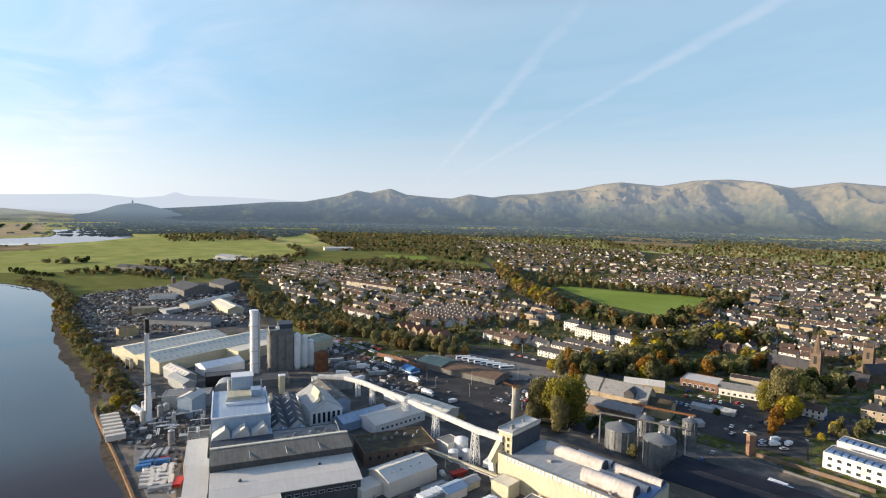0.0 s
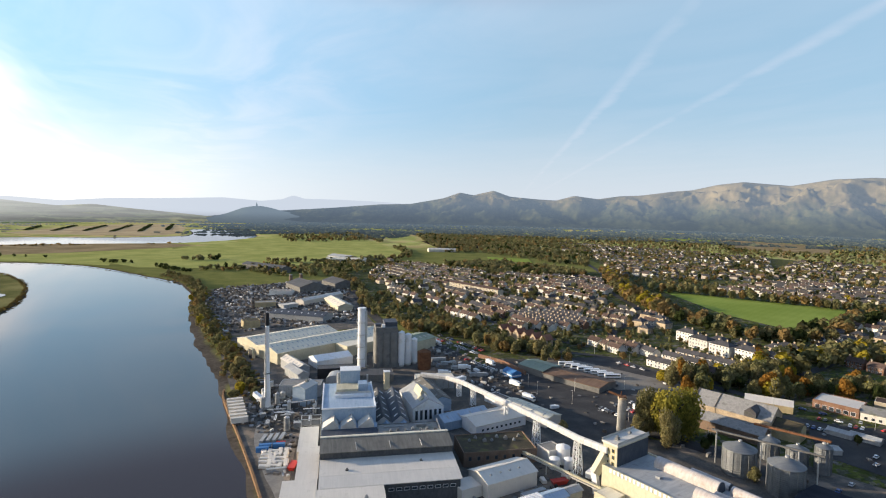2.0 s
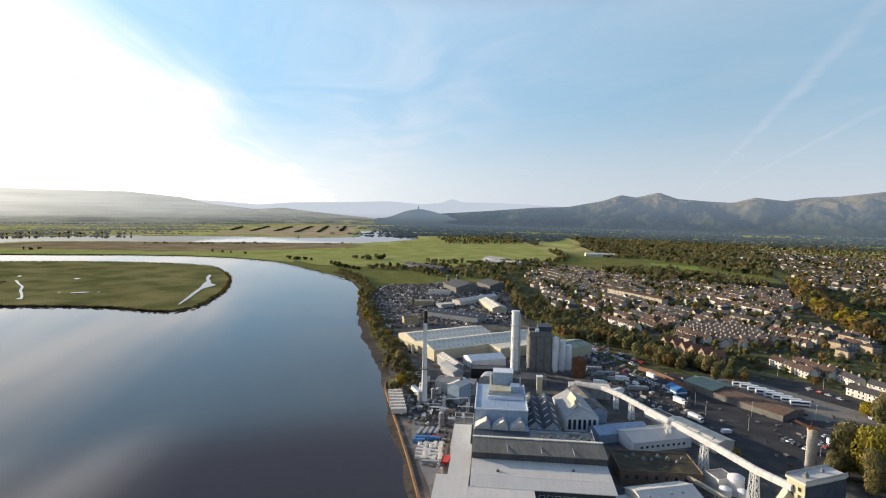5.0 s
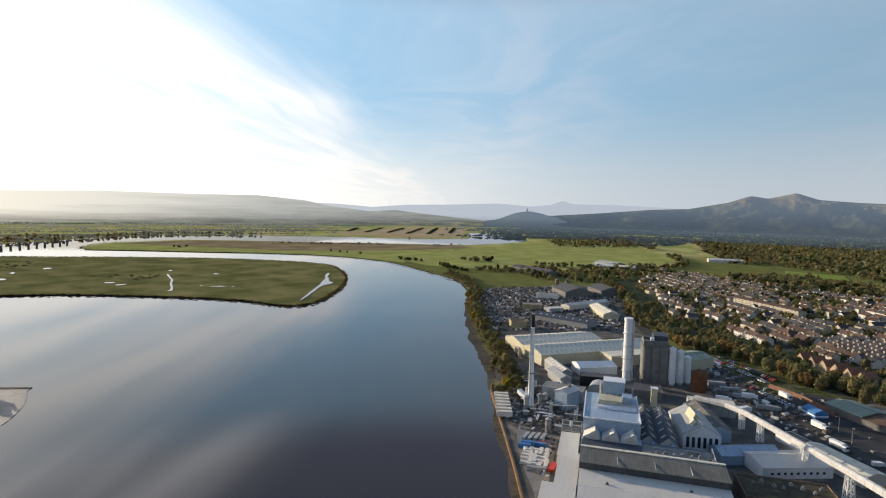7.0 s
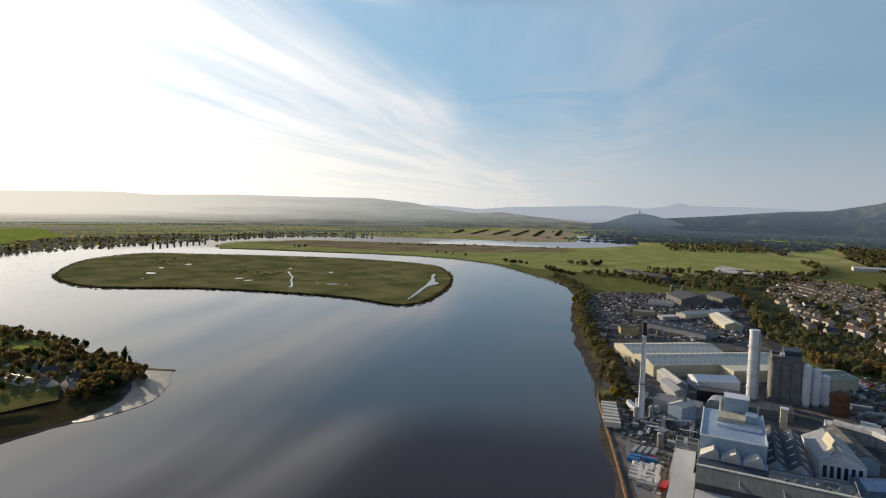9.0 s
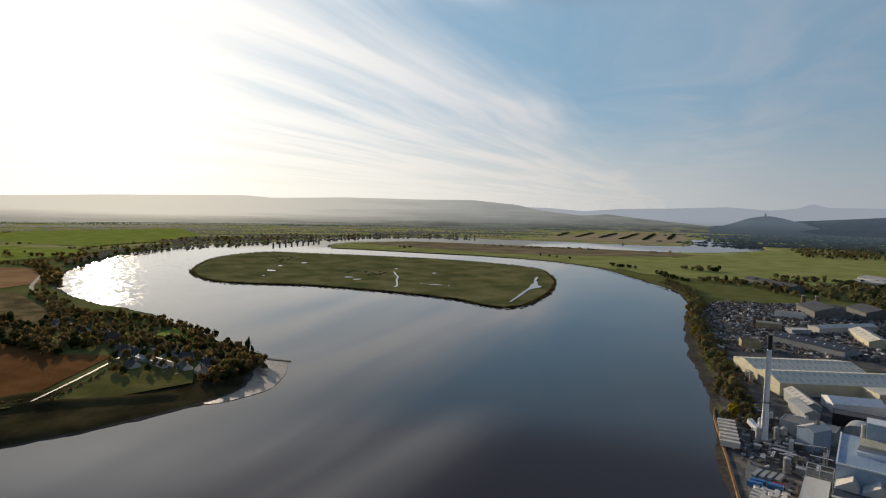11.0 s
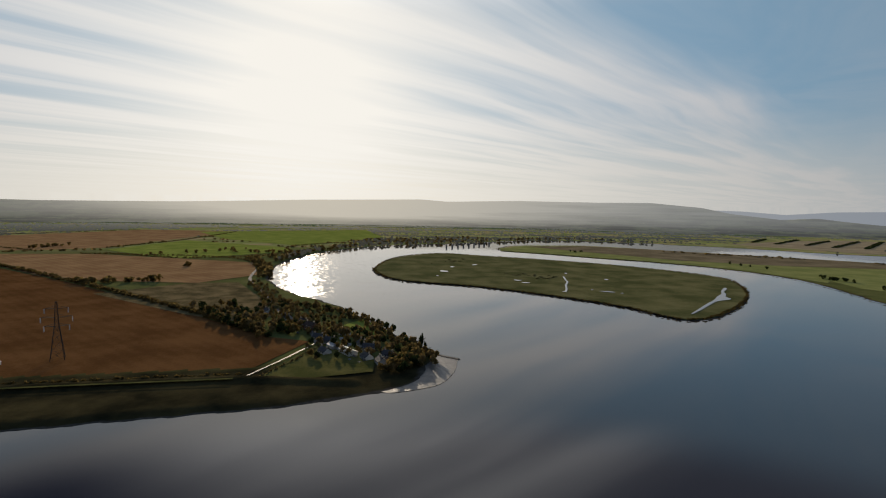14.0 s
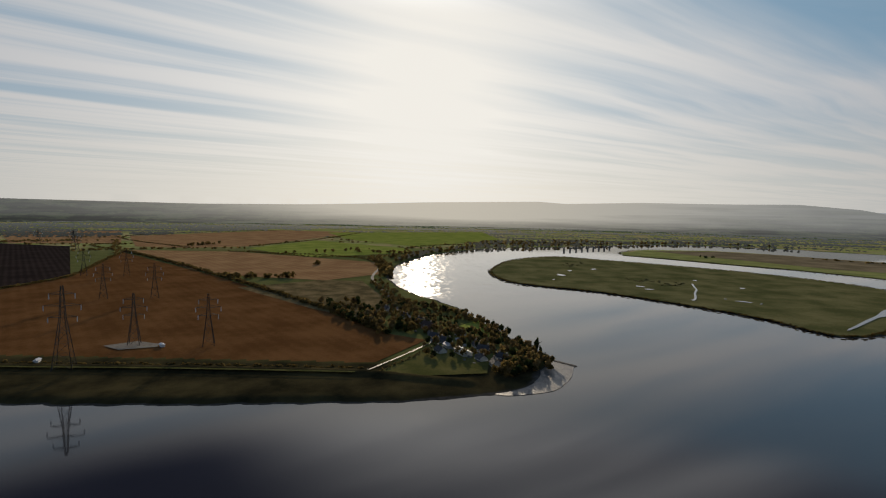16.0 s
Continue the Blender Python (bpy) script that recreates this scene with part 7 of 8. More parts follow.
for x, y in ((-405, 818), (-394, 832)):
    k = thing("bottle_kiln", at(x, y), "short round brick kiln stack", "chimney", "kiln stacks")
    part("shaft", Build().tube(3.2, 2.2, 0, 11, 14), MATS["brown_brick"], k)
    part("rim", Build().tube(2.5, 2.5, 10.6, 11.6, 14), MATS["concrete"], k)

# roads and the railway cutting
strip("road_link", [(-330, 900), (-245, 690), (-150, 520), (-104, 482), (-45, 408), (0, 352), (46, 318), (98, 282), (128, 236), (150, 200)], 11, "asphalt", "main road past the works", 0.46)
strip("road_town", [(0, 352), (40, 372), (96, 384), (160, 345), (230, 330), (330, 300)], 9, "asphalt", "town road", 0.44)
strip("road_flats", [(-30, 470), (40, 472), (80, 440), (112, 410), (150, 380)], 8, "asphalt", "residential street", 0.43)
strip("road_hill", [(112, 410), (170, 440), (235, 500), (300, 640), (420, 770), (640, 900), (900, 1000)], 8, "asphalt", "town street", 0.4)
strip("road_north", [(96, 500), (66, 560), (116, 700), (96, 900), (110, 1120), (90, 1500), (120, 2000)], 9, "asphalt", "long straight road north", 0.4)
strip("road_estate", [(-225, 760), (-100, 640), (-20, 545), (40, 500)], 7, "asphalt", "estate street", 0.4)
strip("road_estate", [(-300, 985), (-100, 880), (60, 765), (112, 700)], 7, "asphalt", "estate street", 0.4)

# ---- woods and belts ----
belt([(-181, 306), (-211, 346), (-262, 408), (-322, 478), (-402, 571), (-452, 650)], 14, 9.5, ("olive", "olive", "green", "brown", "bush", "yellow"), 8.5, 0.35, 2)
BANK = [(-176, 304), (-206, 346), (-257, 408), (-317, 478), (-398, 571), (-448, 650), (-540, 752), (-640, 822)]
for leaf, gap, wide, seed, h, w in (("leaf_olive", 2.6, 20, 401, 3.0, 5.0), ("leaf_brown", 3.0, 22, 402, 2.4, 4.6), ("leaf_green", 4.5, 18, 403, 3.6, 5.5)):
    woods("bank_scrub", along(BANK, gap, wide, seed), leaf, {"leaf_olive": "olive scrub on the river bank", "leaf_brown": "brown brambles and dead reeds on the bank", "leaf_green": "green bushes on the river bank"}[leaf], h, w)
belt([(-452, 655), (-560, 778), (-640, 835)], 12, 13, ("olive", "green", "bush"), 8, 0.35, 2)
belt([(-350, 895), (-283, 785), (-214, 640), (-150, 545), (-118, 522)], 16, 11, ("green", "olive", "olive2", "green2", "brown"), 11, 0.25, 2)
belt([(-128, 520), (-75, 508), (-42, 470), (-6, 452), (30, 448)], 26, 9, ("green", "olive", "olive2", "green", "brown"), 12, 0.25, 3)
belt([(120, 1110), (117, 930), (126, 775), (148, 672)], 28, 9.5, ("brown", "olive", "brown", "olive2", "brown", "yellow"), 17, 0.2, 3)
belt([(148, 672), (176, 622), (205, 570), (250, 580), (322, 655), (398, 738)], 30, 11, ("brown", "olive", "brown", "olive2", "dark", "brown", "green"), 15, 0.22, 3)
belt([(165, 900), (240, 870), (316, 832), (390, 800), (430, 768)], 24, 12, ("olive", "green", "olive2", "green2", "brown", "brown"), 14, 0.2, 3)
belt([(90, 398), (128, 418), (165, 445), (225, 500), (268, 512), (310, 520)], 34, 9, ("green", "dark", "olive", "green2", "olive2", "yellow", "olive", "green", "green2", "orange", "olive2"), 15, 0.25, 4)
belt([(140, 394), (185, 412), (225, 410), (262, 446)], 26, 9, ("yellow", "dark", "olive", "green", "orange", "olive", "green2", "olive2"), 13, 0.25, 3)
for x, y, k, h in ((66, 300, "old_yellow", 31), (56, 304, "old_green", 27), (75, 307, "old_yellow", 32), (65, 291, "old_green", 24), (60, 312, "old_green", 28), (80, 314, "olive2", 22), (50, 296, "old_green", 16), (150, 392, "yellow", 14), (215, 425, "orange", 15), (262, 500, "yellow", 13),
                   (209, 330, "old_green", 29), (216, 336, "old_green", 27), (202, 334, "old_yellow", 22), (212, 322, "yellow", 19), (222, 345, "green", 18), (205, 318, "yellow", 16), (191, 302, "orange", 11), (184, 294, "orange", 9), (197, 310, "orange", 12),
                   (238, 366, "dark", 16), (250, 372, "green", 18), (262, 378, "dark", 17), (268, 366, "green", 15), (222, 300, "yellow", 8), (230, 292, "olive", 9), (240, 300, "green", 10), (214, 306, "bush", 6),
                   (262, 290, "green", 9), (290, 318, "green", 10), (300, 332, "olive", 9), (82, 290, "dark", 9), (88, 300, "dark", 8), (12, 300, "olive", 7), (96, 262, "olive", 8), (312, 372, "dark", 12), (285, 372, "dark", 14), (243, 357, "dark", 17), (250, 356, "green", 16), (257, 358, "dark", 18), (272, 370, "green", 17), (165, 318, "dark", 7),
                   (202, 292, "olive", 6), (206, 287, "yellow", 6), (218, 295, "olive", 8), (228, 303, "olive2", 9), (219, 288, "olive", 7)):
    plant(x, y, k, h, 0.06)


def clear(spots, gap=9.0):
    """Leaves out spots that would stand in houses."""
    h = np.array(HOUSE_SPOTS)
    keep = np.array([np.min((h[:, 0] - x) ** 2 + (h[:, 1] - y) ** 2) > gap * gap for x, y in spots], bool)
    return spots[keep]


near_wood = np.concatenate([scatter([(-222, 1175), (-110, 1280), (-4, 1200), (77, 1125), (72, 1045), (-25, 1030), (-145, 1058)], 11, 1),
                            scatter([(-640, 2600), (44, 2600), (139, 1763), (90, 1240), (-5, 1335), (-34, 1410), (-163, 1525), (-290, 1535), (-330, 1650)], 17, 2, 0.8),
                            along([(-593, 1090), (-464, 1160), (-348, 1320), (-420, 1560), (-620, 1960)], 7, 22, 3), along([(-785, 1060), (-712, 1100)], 5, 24, 4),
                            scatter([(-1080, 2080), (-932, 2560), (-624, 1990), (-864, 1745)], 22, 5, 0.7), scatter([(-470, 1100), (-360, 1010), (-297, 1128), (-340, 1230), (-430, 1240)], 14, 6, 0.6),
                            scatter([(-560, 910), (-440, 870), (-360, 905), (-330, 1000), (-420, 1080), (-560, 1000), (-640, 900)], 13, 7, 0.55)])
garden_trees = clear(np.concatenate([scatter(A_SOUTH, 9.5, 41, 0.8), scatter(C_TOWN, 9.5, 42, 0.85), scatter([(40, 480), (150, 400), (230, 500), (140, 600), (60, 570)], 9.5, 43, 0.7),
                                     scatter([(262, 440), (300, 330), (460, 400), (520, 500), (420, 450)], 13, 44, 0.6)]), 5.6)
for x, y in garden_trees:
    plant(x, y, ("green", "olive", "green2", "olive2", "brown", "olive", "green", "bush"), 6, 0.4)
for x, y in clear(scatter([(-128, 522), (-225, 660), (-225, 740), (-196, 690), (-140, 620), (-80, 582), (-40, 552), (20, 538), (44, 500), (-6, 455), (-75, 512)], 10.5, 45, 0.75), 7):
    plant(x, y, ("green", "olive", "green2", "olive2", "brown", "bush"), 8.5, 0.35)
town_trees = clear(np.concatenate([scatter(D_FAR, 13, 8, 0.8), scatter(E_FAR, 14, 9, 0.8), scatter(A_NORTH, 11, 10, 0.75), scatter(GREEN_SIDE, 14, 16, 0.75), scatter(E_MID, 15, 12, 0.7), scatter(C_BACK, 20, 13, 0.6),
                                   scatter([(120, 1120), (345, 1040), (240, 905), (150, 905)], 15, 14, 0.75), scatter([(84, 1020), (112, 900), (70, 770), (125, 760), (128, 1110)], 15, 15, 0.5)]), 7.0)
HILL_FIELDS = [[(690, 2160), (905, 1980), (1180, 2560), (800, 3050)], [(1280, 1950), (1900, 2000), (2500, 2250), (1900, 2500), (1350, 2150)], [(520, 2500), (800, 2600), (850, 3150), (560, 3050)], [(-620, 1720), (-480, 1600), (-400, 1850), (-560, 2050)]]
right_wood = np.concatenate([scatter([(700, 1690), (1045, 1300), (1400, 1180), (2000, 1600), (1839, 2267), (794, 2750), (667, 2256), (560, 1850)], 24, 16, 0.85),
                             scatter([(20, 2230), (520, 1900), (690, 1750), (667, 2256), (794, 2750), (100, 2800)], 24, 17, 0.8), scatter([(720, 870), (1100, 920), (1500, 1150), (1500, 700), (1000, 560), (760, 700)], 24, 18, 0.55)])
for q in HILL_FIELDS:
    right_wood = right_wood[~inside(q, right_wood[:, 0], right_wood[:, 1])]
    near_wood = near_wood[~inside(q, near_wood[:, 0], near_wood[:, 1])]
for tag, spots, shares, h in (("", near_wood, (0.42, 0.34, 0.12, 0.12), 12), ("", town_trees, (0.40, 0.34, 0.16, 0.10), 8.5), ("", right_wood, (0.34, 0.38, 0.18, 0.10), 10)):
    for leaf, sp in zip(("leaf_green", "leaf_olive", "leaf_brown", "leaf_dark"), split(spots, shares, len(spots))):
        woods("woodland", sp, leaf, {"leaf_green": "dark green broadleaf woods", "leaf_olive": "olive autumn woods", "leaf_brown": "russet autumn woods", "leaf_dark": "dark evergreen woods"}[leaf], h, h * 1.05)



# ---- the far shore, island and open country ----
STILL = bpy.data.materials["river_water"]


def pond(outline, z=0.62):
    pts = [tuple(p) for p in smooth_line(outline, 3, True)]
    if sum(a[0] * b[1] - b[0] * a[1] for a, b in zip(pts, pts[1:] + pts[:1])) < 0:
        pts.reverse()
    tagged(part("pond", Build().slab(pts, z - 0.1, z), STILL), "small bright pool in the marsh", "pond", kind="structure")


pond([(-781, 650), (-750, 619), (-720, 595), (-700, 572), (-670, 542), (-636, 502), (-601, 463), (-580, 439), (-576, 438), (-600, 468), (-634, 508), (-659, 539), (-673, 573), (-696, 583), (-718, 602), (-743, 619), (-773, 649)], 0.98)
pond([(-945, 437), (-902, 421), (-871, 410), (-836, 391), (-797, 374), (-773, 362), (-766, 354), (-761, 359), (-796, 377), (-835, 394), (-870, 413), (-902, 424), (-944, 440)], 0.98)
for x, y, a, b in ((-1045, 231, 10, 16), (-1124, 267, 5, 10), (-1166, 328, 7, 14), (-972, 203, 3, 5), (-900, 331, 9, 7), (-867, 334, 8, 8), (-998, 468, 4, 8), (-900, 501, 5, 8), (-758, 426, 12, 6), (-741, 440, 2, 5), (-780, 411, 2, 4)):
    k = Vector((x, y)).normalized()
    e = Vector((-k.y, k.x))
    pond([Vector((x, y)) + e * (a * math.cos(q) * (0.85 + 0.25 * math.sin(3 * q + x))) + k * (b * math.sin(q) * (0.8 + 0.3 * math.cos(2 * q + y))) for q in np.linspace(0, 5.4, 7)], 0.98)

# fringe of reeds and scrub round the island
woods("reed_fringe", along([tuple(Vector(p) * 0.992 + Vector((-930, 420)) * 0.008) for p in ISLAND + ISLAND[:1]], 2.6, 7, 60), "leaf_shore", "dark reeds and scrub round the island", 1.5, 4.5)
woods("marsh_scrub", np.concatenate([scatter([(-1000, 330), (-900, 380), (-940, 430), (-1030, 390)], 12, 61, 0.35), along([(-1340, 330), (-1250, 300), (-1200, 250)], 12, 40, 62)]), "leaf_olive", "low scrub on the marsh", 2.2, 9)
woods("reed_fringe", along([tuple(p) for p in EAST_BANK[14:29]], 5, 6, 63), "leaf_shore", "dark fringe along the spit", 1.2, 3.6)
woods("spit_trees", np.concatenate([along([(-745, 945), (-690, 900), (-640, 880)], 6, 26, 64), along([(-905, 985), (-860, 960), (-830, 975)], 7, 18, 65), along([(-1560, 740), (-1525, 760)], 9, 10, 66),
                                    along([(-1180, 990), (-1060, 1010)], 40, 20, 67)]), "leaf_dark", "clumps of dark trees on the riverside", 8, 9)

# dark old bridge piers in the river
pier = thing("bridge_pier", Matrix.Translation((0, -60, -80)), "dark ruined bridge pier standing in the river", "pier", "old bridge piers")
part("column", Build().tube(3.0, 2.6, -3, 7, 10), MATS["dark_concrete"], pier)
part("cap", Build().tube(3.4, 3.4, 7, 8, 10), MATS["dark_concrete"], pier)
MODELS.append(pier)
for i in range(9):
    copy_thing(pier, at(-1740 - 19 * i, 392 + 24 * i))

# hedges of the stubble fields
HEDGES = [[(-1384, -802), (-1150, -575), (-924, -372), (-670, -158), (-520, -48)], [(-729, -604), (-885, -604), (-1130, -702), (-1384, -802)], [(-1384, -802), (-1560, -1000), (-1650, -960)],
          [(-1440, -560), (-1362, -250), (-1225, -140)], [(-1225, -140), (-1000, -108)], [(-1461, -516), (-1330, -290), (-1474, -90), (-1760, -90), (-2103, 237)], [(-395, -700), (-399, -330), (-402, -200), (-404, -60)],
          [(-1635, -575), (-2040, -470), (-2700, -400)], [(-1530, -700), (-2048, -1180), (-2800, -840)]]
for i, line in enumerate(HEDGES):
    big = i in (0, 1)
    woods("hedgerow", along(line, 3.2 if big or i == 6 else 5, 11 if i == 0 else 4 if i == 6 else 7, 100 + i), "leaf_shore", "dark hedgerow along a field edge", 5.2 if i == 0 else 2.2 if i == 6 else 3.6, 8.5 if i == 0 else 5.0 if i == 6 else 6.5)
woods("field_trees", np.concatenate([along([(-905, -360), (-930, -250)], 4, 22, 120), along([(-1597, -745), (-1719, -704)], 7, 26, 121), along([(-1490, -230), (-1500, -90)], 9, 40, 122), along([(-1160, -260), (-1140, -262)], 9, 5, 123),
                                     along([(-1260, -150), (-1100, -110), (-960, -95)], 6, 24, 124), along([(-1290, -170), (-1480, -60), (-1560, -20)], 9, 44, 125), along([(-1620, -200), (-1500, -300), (-1400, -390)], 26, 30, 126)]), "leaf_shore", "dark field trees and copses", 10, 11)
shore_wood = np.concatenate([along([(-1530, -30), (-1760, 120), (-1900, 330), (-2100, 660), (-2240, 930), (-2230, 1180), (-2050, 1330)], 8, 50, 130), along([(-1250, -105), (-1500, -40)], 8, 26, 131),
                             scatter([(-1790, 60), (-1960, 330), (-2170, 660), (-2330, 620), (-2100, 160)], 20, 132, 0.6)])
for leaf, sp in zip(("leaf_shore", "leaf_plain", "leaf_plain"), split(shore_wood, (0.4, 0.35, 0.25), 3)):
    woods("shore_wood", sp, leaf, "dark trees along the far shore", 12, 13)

# the plain beyond: hedges, copses and woods without number
rp = np.random.default_rng(77)
plain = []
for _ in range(165):
    a, r = radians(rp.uniform(34, 134)), rp.uniform(1500, 4100)
    x, y = -math.sin(a) * r, math.cos(a) * r
    ang, ln = a + radians(rp.choice([80, 95, 100, 20])) + rp.normal(0, 0.15), rp.uniform(120, 620)
    d = Vector((-math.sin(ang), math.cos(ang)))
    k = int(ln / 17)
    for i in range(k):
        plain.append((x + d.x * 17 * i + rp.normal(0, 5), y + d.y * 17 * i + rp.normal(0, 5)))
for _ in range(46):
    a, r = radians(rp.uniform(30, 134)), rp.uniform(2000, 4150)
    x, y = -math.sin(a) * r, math.cos(a) * r
    w = rp.uniform(60, 460)
    for _ in range(int(w * 0.35)):
        u = rp.normal(0, w * 0.5)
        plain.append((x + math.cos(a) * u + rp.normal(0, 25), y + math.sin(a) * u + rp.normal(0, 25)))
for x, y in scatter([(-1900, -1250), (-2500, -1050), (-2950, -880), (-3250, -560), (-3650, -500), (-3000, -2300), (-2200, -2600), (-1600, -1900)], 27, 78):
    if noise.noise(Vector((x * 0.004, y * 0.0016, 3.3))) > -0.25:
        plain.append((x, y))
plain = np.array(plain)
dry = ~inside(RIVER, plain[:, 0], plain[:, 1]) & (line_distance(RIVER, plain[:, 0], plain[:, 1]) > 25)
for box in ([(-740, -600), (-1384, -802), (-500, -20), (-390, -60), (-380, -700)], [(-1560, -550), (-2004, -458), (-1689, -106), (-1539, -73), (-1318, -301)], [(-1420, -810), (-1435, -536), (-1222, -146), (-1000, -113), (-930, -330)],
            [(-1560, -1260), (-1500, -1020), (-900, -612), (-744, -612), (-740, -900)], [(-894, 965), (-440, 1180), (-345, 1400), (-640, 1950), (-1190, 2400), (-1010, 1500)], [(-2600, 2450), (-2250, 2900), (-1950, 2560), (-1640, 2230), (-1400, 1880), (-1740, 1540), (-2000, 1700)],
            [(-2668, -555), (-3100, 229), (-2313, 251), (-1761, -74), (-2084, -347)], [(-2048, -1167), (-2822, -820), (-2746, -401), (-1640, -573), (-1530, -706), (-1540, -862)], [(-1720, -900), (-2472, -1445), (-1655, -970), (-1570, -1243)]):
    dry &= ~inside(box, plain[:, 0], plain[:, 1])
dry &= ~inside([(-900, 880), (-1256, 790), (-1640, 530), (-1740, 560), (-1900, 690), (-1890, 900), (-1650, 1020), (-1400, 1180), (-1220, 1340), (-1080, 1560), (-900, 1600)], plain[:, 0], plain[:, 1])
far_out = np.hypot(plain[:, 0], plain[:, 1]) > 2300
woods("plain_woods", plain[dry & ~far_out], "leaf_shore", "hedges and copses on the wide plain", 5, 9, True)
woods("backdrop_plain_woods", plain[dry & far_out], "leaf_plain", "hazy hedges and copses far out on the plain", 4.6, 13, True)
north = np.concatenate([scatter([(-1500, 2500), (-1150, 2500), (-640, 2000), (-560, 2650), (100, 2700), (800, 2800), (800, 3300), (-900, 3500), (-1700, 3300)], 30, 140, 0.62), scatter([(800, 2750), (1850, 2280), (2300, 2400), (900, 3300)], 32, 141, 0.7)])
CLEARINGS = [[(690, 2160), (905, 1980), (1180, 2560), (800, 3050)], [(1280, 1950), (1900, 2000), (2500, 2250), (1900, 2500), (1350, 2150)], [(-1130, 2700), (-700, 2700), (-650, 3300), (-1100, 3300)], [(520, 2500), (800, 2600), (850, 3150), (560, 3050)]]
for q in CLEARINGS:
    north = north[~inside(q, north[:, 0], north[:, 1])]
deep = []
for _ in range(150):
    a, r, w = radians(rp.uniform(-46, 32)), rp.uniform(2500, 4300), rp.uniform(80, 420)
    for _ in range(int(w * 0.24)):
        u = rp.normal(0, w * 0.5)
        deep.append((-math.sin(a) * r + math.cos(a) * u + rp.normal(0, 22), math.cos(a) * r + math.sin(a) * u + rp.normal(0, 22)))
north = np.concatenate([north, np.array(deep)])
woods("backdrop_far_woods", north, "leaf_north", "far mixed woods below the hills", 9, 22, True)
for q, m in zip(CLEARINGS, ("reeds", "reeds", "pasture", "bright_pasture")):
    field("field_clearing", q, m, "far farmland between woods", step=1)
rows_s = np.concatenate([along(line, 5, 16, 150 + i) for i, line in enumerate(([(-2035, 1945), (-2429, 2454)], [(-1953, 2019), (-2326, 2540)], [(-1830, 2033), (-2294, 2691)], [(-1753, 2100), (-2268, 2812)], [(-1755, 2281), (-2237, 2960)], [(-2167, 1938), (-2463, 2282)]))])
woods("tree_rows", rows_s, "leaf_dark", "dark rows of trees across tan fields", 5, 10, True)

# ---- village at the point ----
for x, y, deg, k in ((-454, 1, 30, "cottage"), (-476, 34, 20, "cottage"), (-462, 38, 70, "cottage"), (-432, 34, 20, "cottage"), (-436, 52, 40, "cottage"), (-418, 44, 10, "cottage"), (-490, 6, 60, "cottage"), (-505, -4, 50, "cottage"),
                     (-520, 20, 30, "cottage"), (-545, -12, 40, "semi_b"), (-575, -20, 40, "cottage"), (-600, -38, 35, "cottage"), (-640, -62, 30, "cottage"), (-930, -150, 60, "semi_b"), (-955, -165, 60, "semi_b"), (-970, -122, 60, "semi_b"),
                     (-985, -150, 70, "cottage"), (-1010, -130, 70, "semi_b"), (-1300, -100, 10, "cottage"), (-1340, -90, 30, "cottage")):
    build_house(k, x, y, deg)
shed("boat_shed", at(-449, 20, 25), 18, 8, 3.8, 1.4, "white_sheet", "pale_roof", "long white-roofed boat shed in the village", "shed", 0)
shed("boat_shed", at(-470, 8, 25), 12, 6, 3.2, 1.0, "grey_sheet", "grey_sheet", "pale shed in the village", "shed", 0)
for i in range(62):
    x, y = -430 - rng_t.uniform(0, 105), 30 + rng_t.uniform(-34, 40) - 0.25 * 40
    plant(x, y, ("dark", "shore", "shore", "brown"), 7.0, 0.4)
belt([(-700, -52), (-664, -8), (-600, 34), (-512, 62), (-440, 80), (-404, 78)], 16, 6, ("shore", "brown", "shore", "dark", "brown"), 7.5, 0.35, 2)
belt([(-440, 82), (-410, 66), (-394, 46)], 16, 4.0, ("shore", "dark", "shore", "brown"), 8.0, 0.3, 3)
belt([(-520, -40), (-560, -60), (-620, -100), (-690, -130)], 44, 7, ("dark", "shore", "brown", "shore"), 9, 0.3, 4)
belt([(-560, -20), (-620, -30), (-700, -60), (-800, -80), (-900, -110)], 24, 7.5, ("olive", "shore", "shore", "brown"), 6, 0.35, 3)
for x, y in np.concatenate([scatter([(-505, -8), (-560, -34), (-640, -74), (-760, -80), (-705, -48), (-664, -8), (-606, 28), (-530, 16)], 7.5, 411, 0.8), scatter([(-500, 0), (-470, 40), (-425, 50), (-405, 56), (-440, 78), (-500, 60), (-528, 30), (-540, 0)], 7.5, 412, 0.7)]):
    if not inside([(-560, 14), (-596, 42), (-529, 68), (-498, 50)], x, y):
        plant(x, y, ("shore", "shore", "brown", "dark"), 6.5, 0.35)
belt([(-388, -46), (-440, -20), (-484, 1)], 3, 3.0, ("bush2", "shore", "bush"), 2.2, 0.3, 1)
for x, y, h in ((-458, 82, 13), (-462, 84, 15), (-447, 84, 12)):
    plant(x, y, "poplar", h, 0.05)
grow_mass()
strip("road_village", [(-491, -6), (-560, -16), (-640, -48), (-773, -76), (-905, -112), (-985, -122), (-1100, -124)], 5, "gravel", "pale village lane along the shore", 0.7)
strip("track_field", [(-392, -56), (-440, -30), (-489, -6)], 1.6, "wet_track", "wet pale farm track", 0.95, "track")
strip("track_bank", [(-382, -640), (-382, -330), (-386, -200), (-386, -60)], 3, "bank_grass", "grassy track on the flood bank", 3.1, "track")
field("field_mudflat", [(-440, 92), (-426, 80), (-400, 76), (-382, 68), (-368, 54), (-356, 38), (-352, 46), (-356, 62), (-365, 80), (-387, 94), (-404, 101), (-419, 105), (-427, 108)], "wet_mud", "wet grey mudflat at the point", -0.74 - 0.03 * (len(FIELDS) + 1))
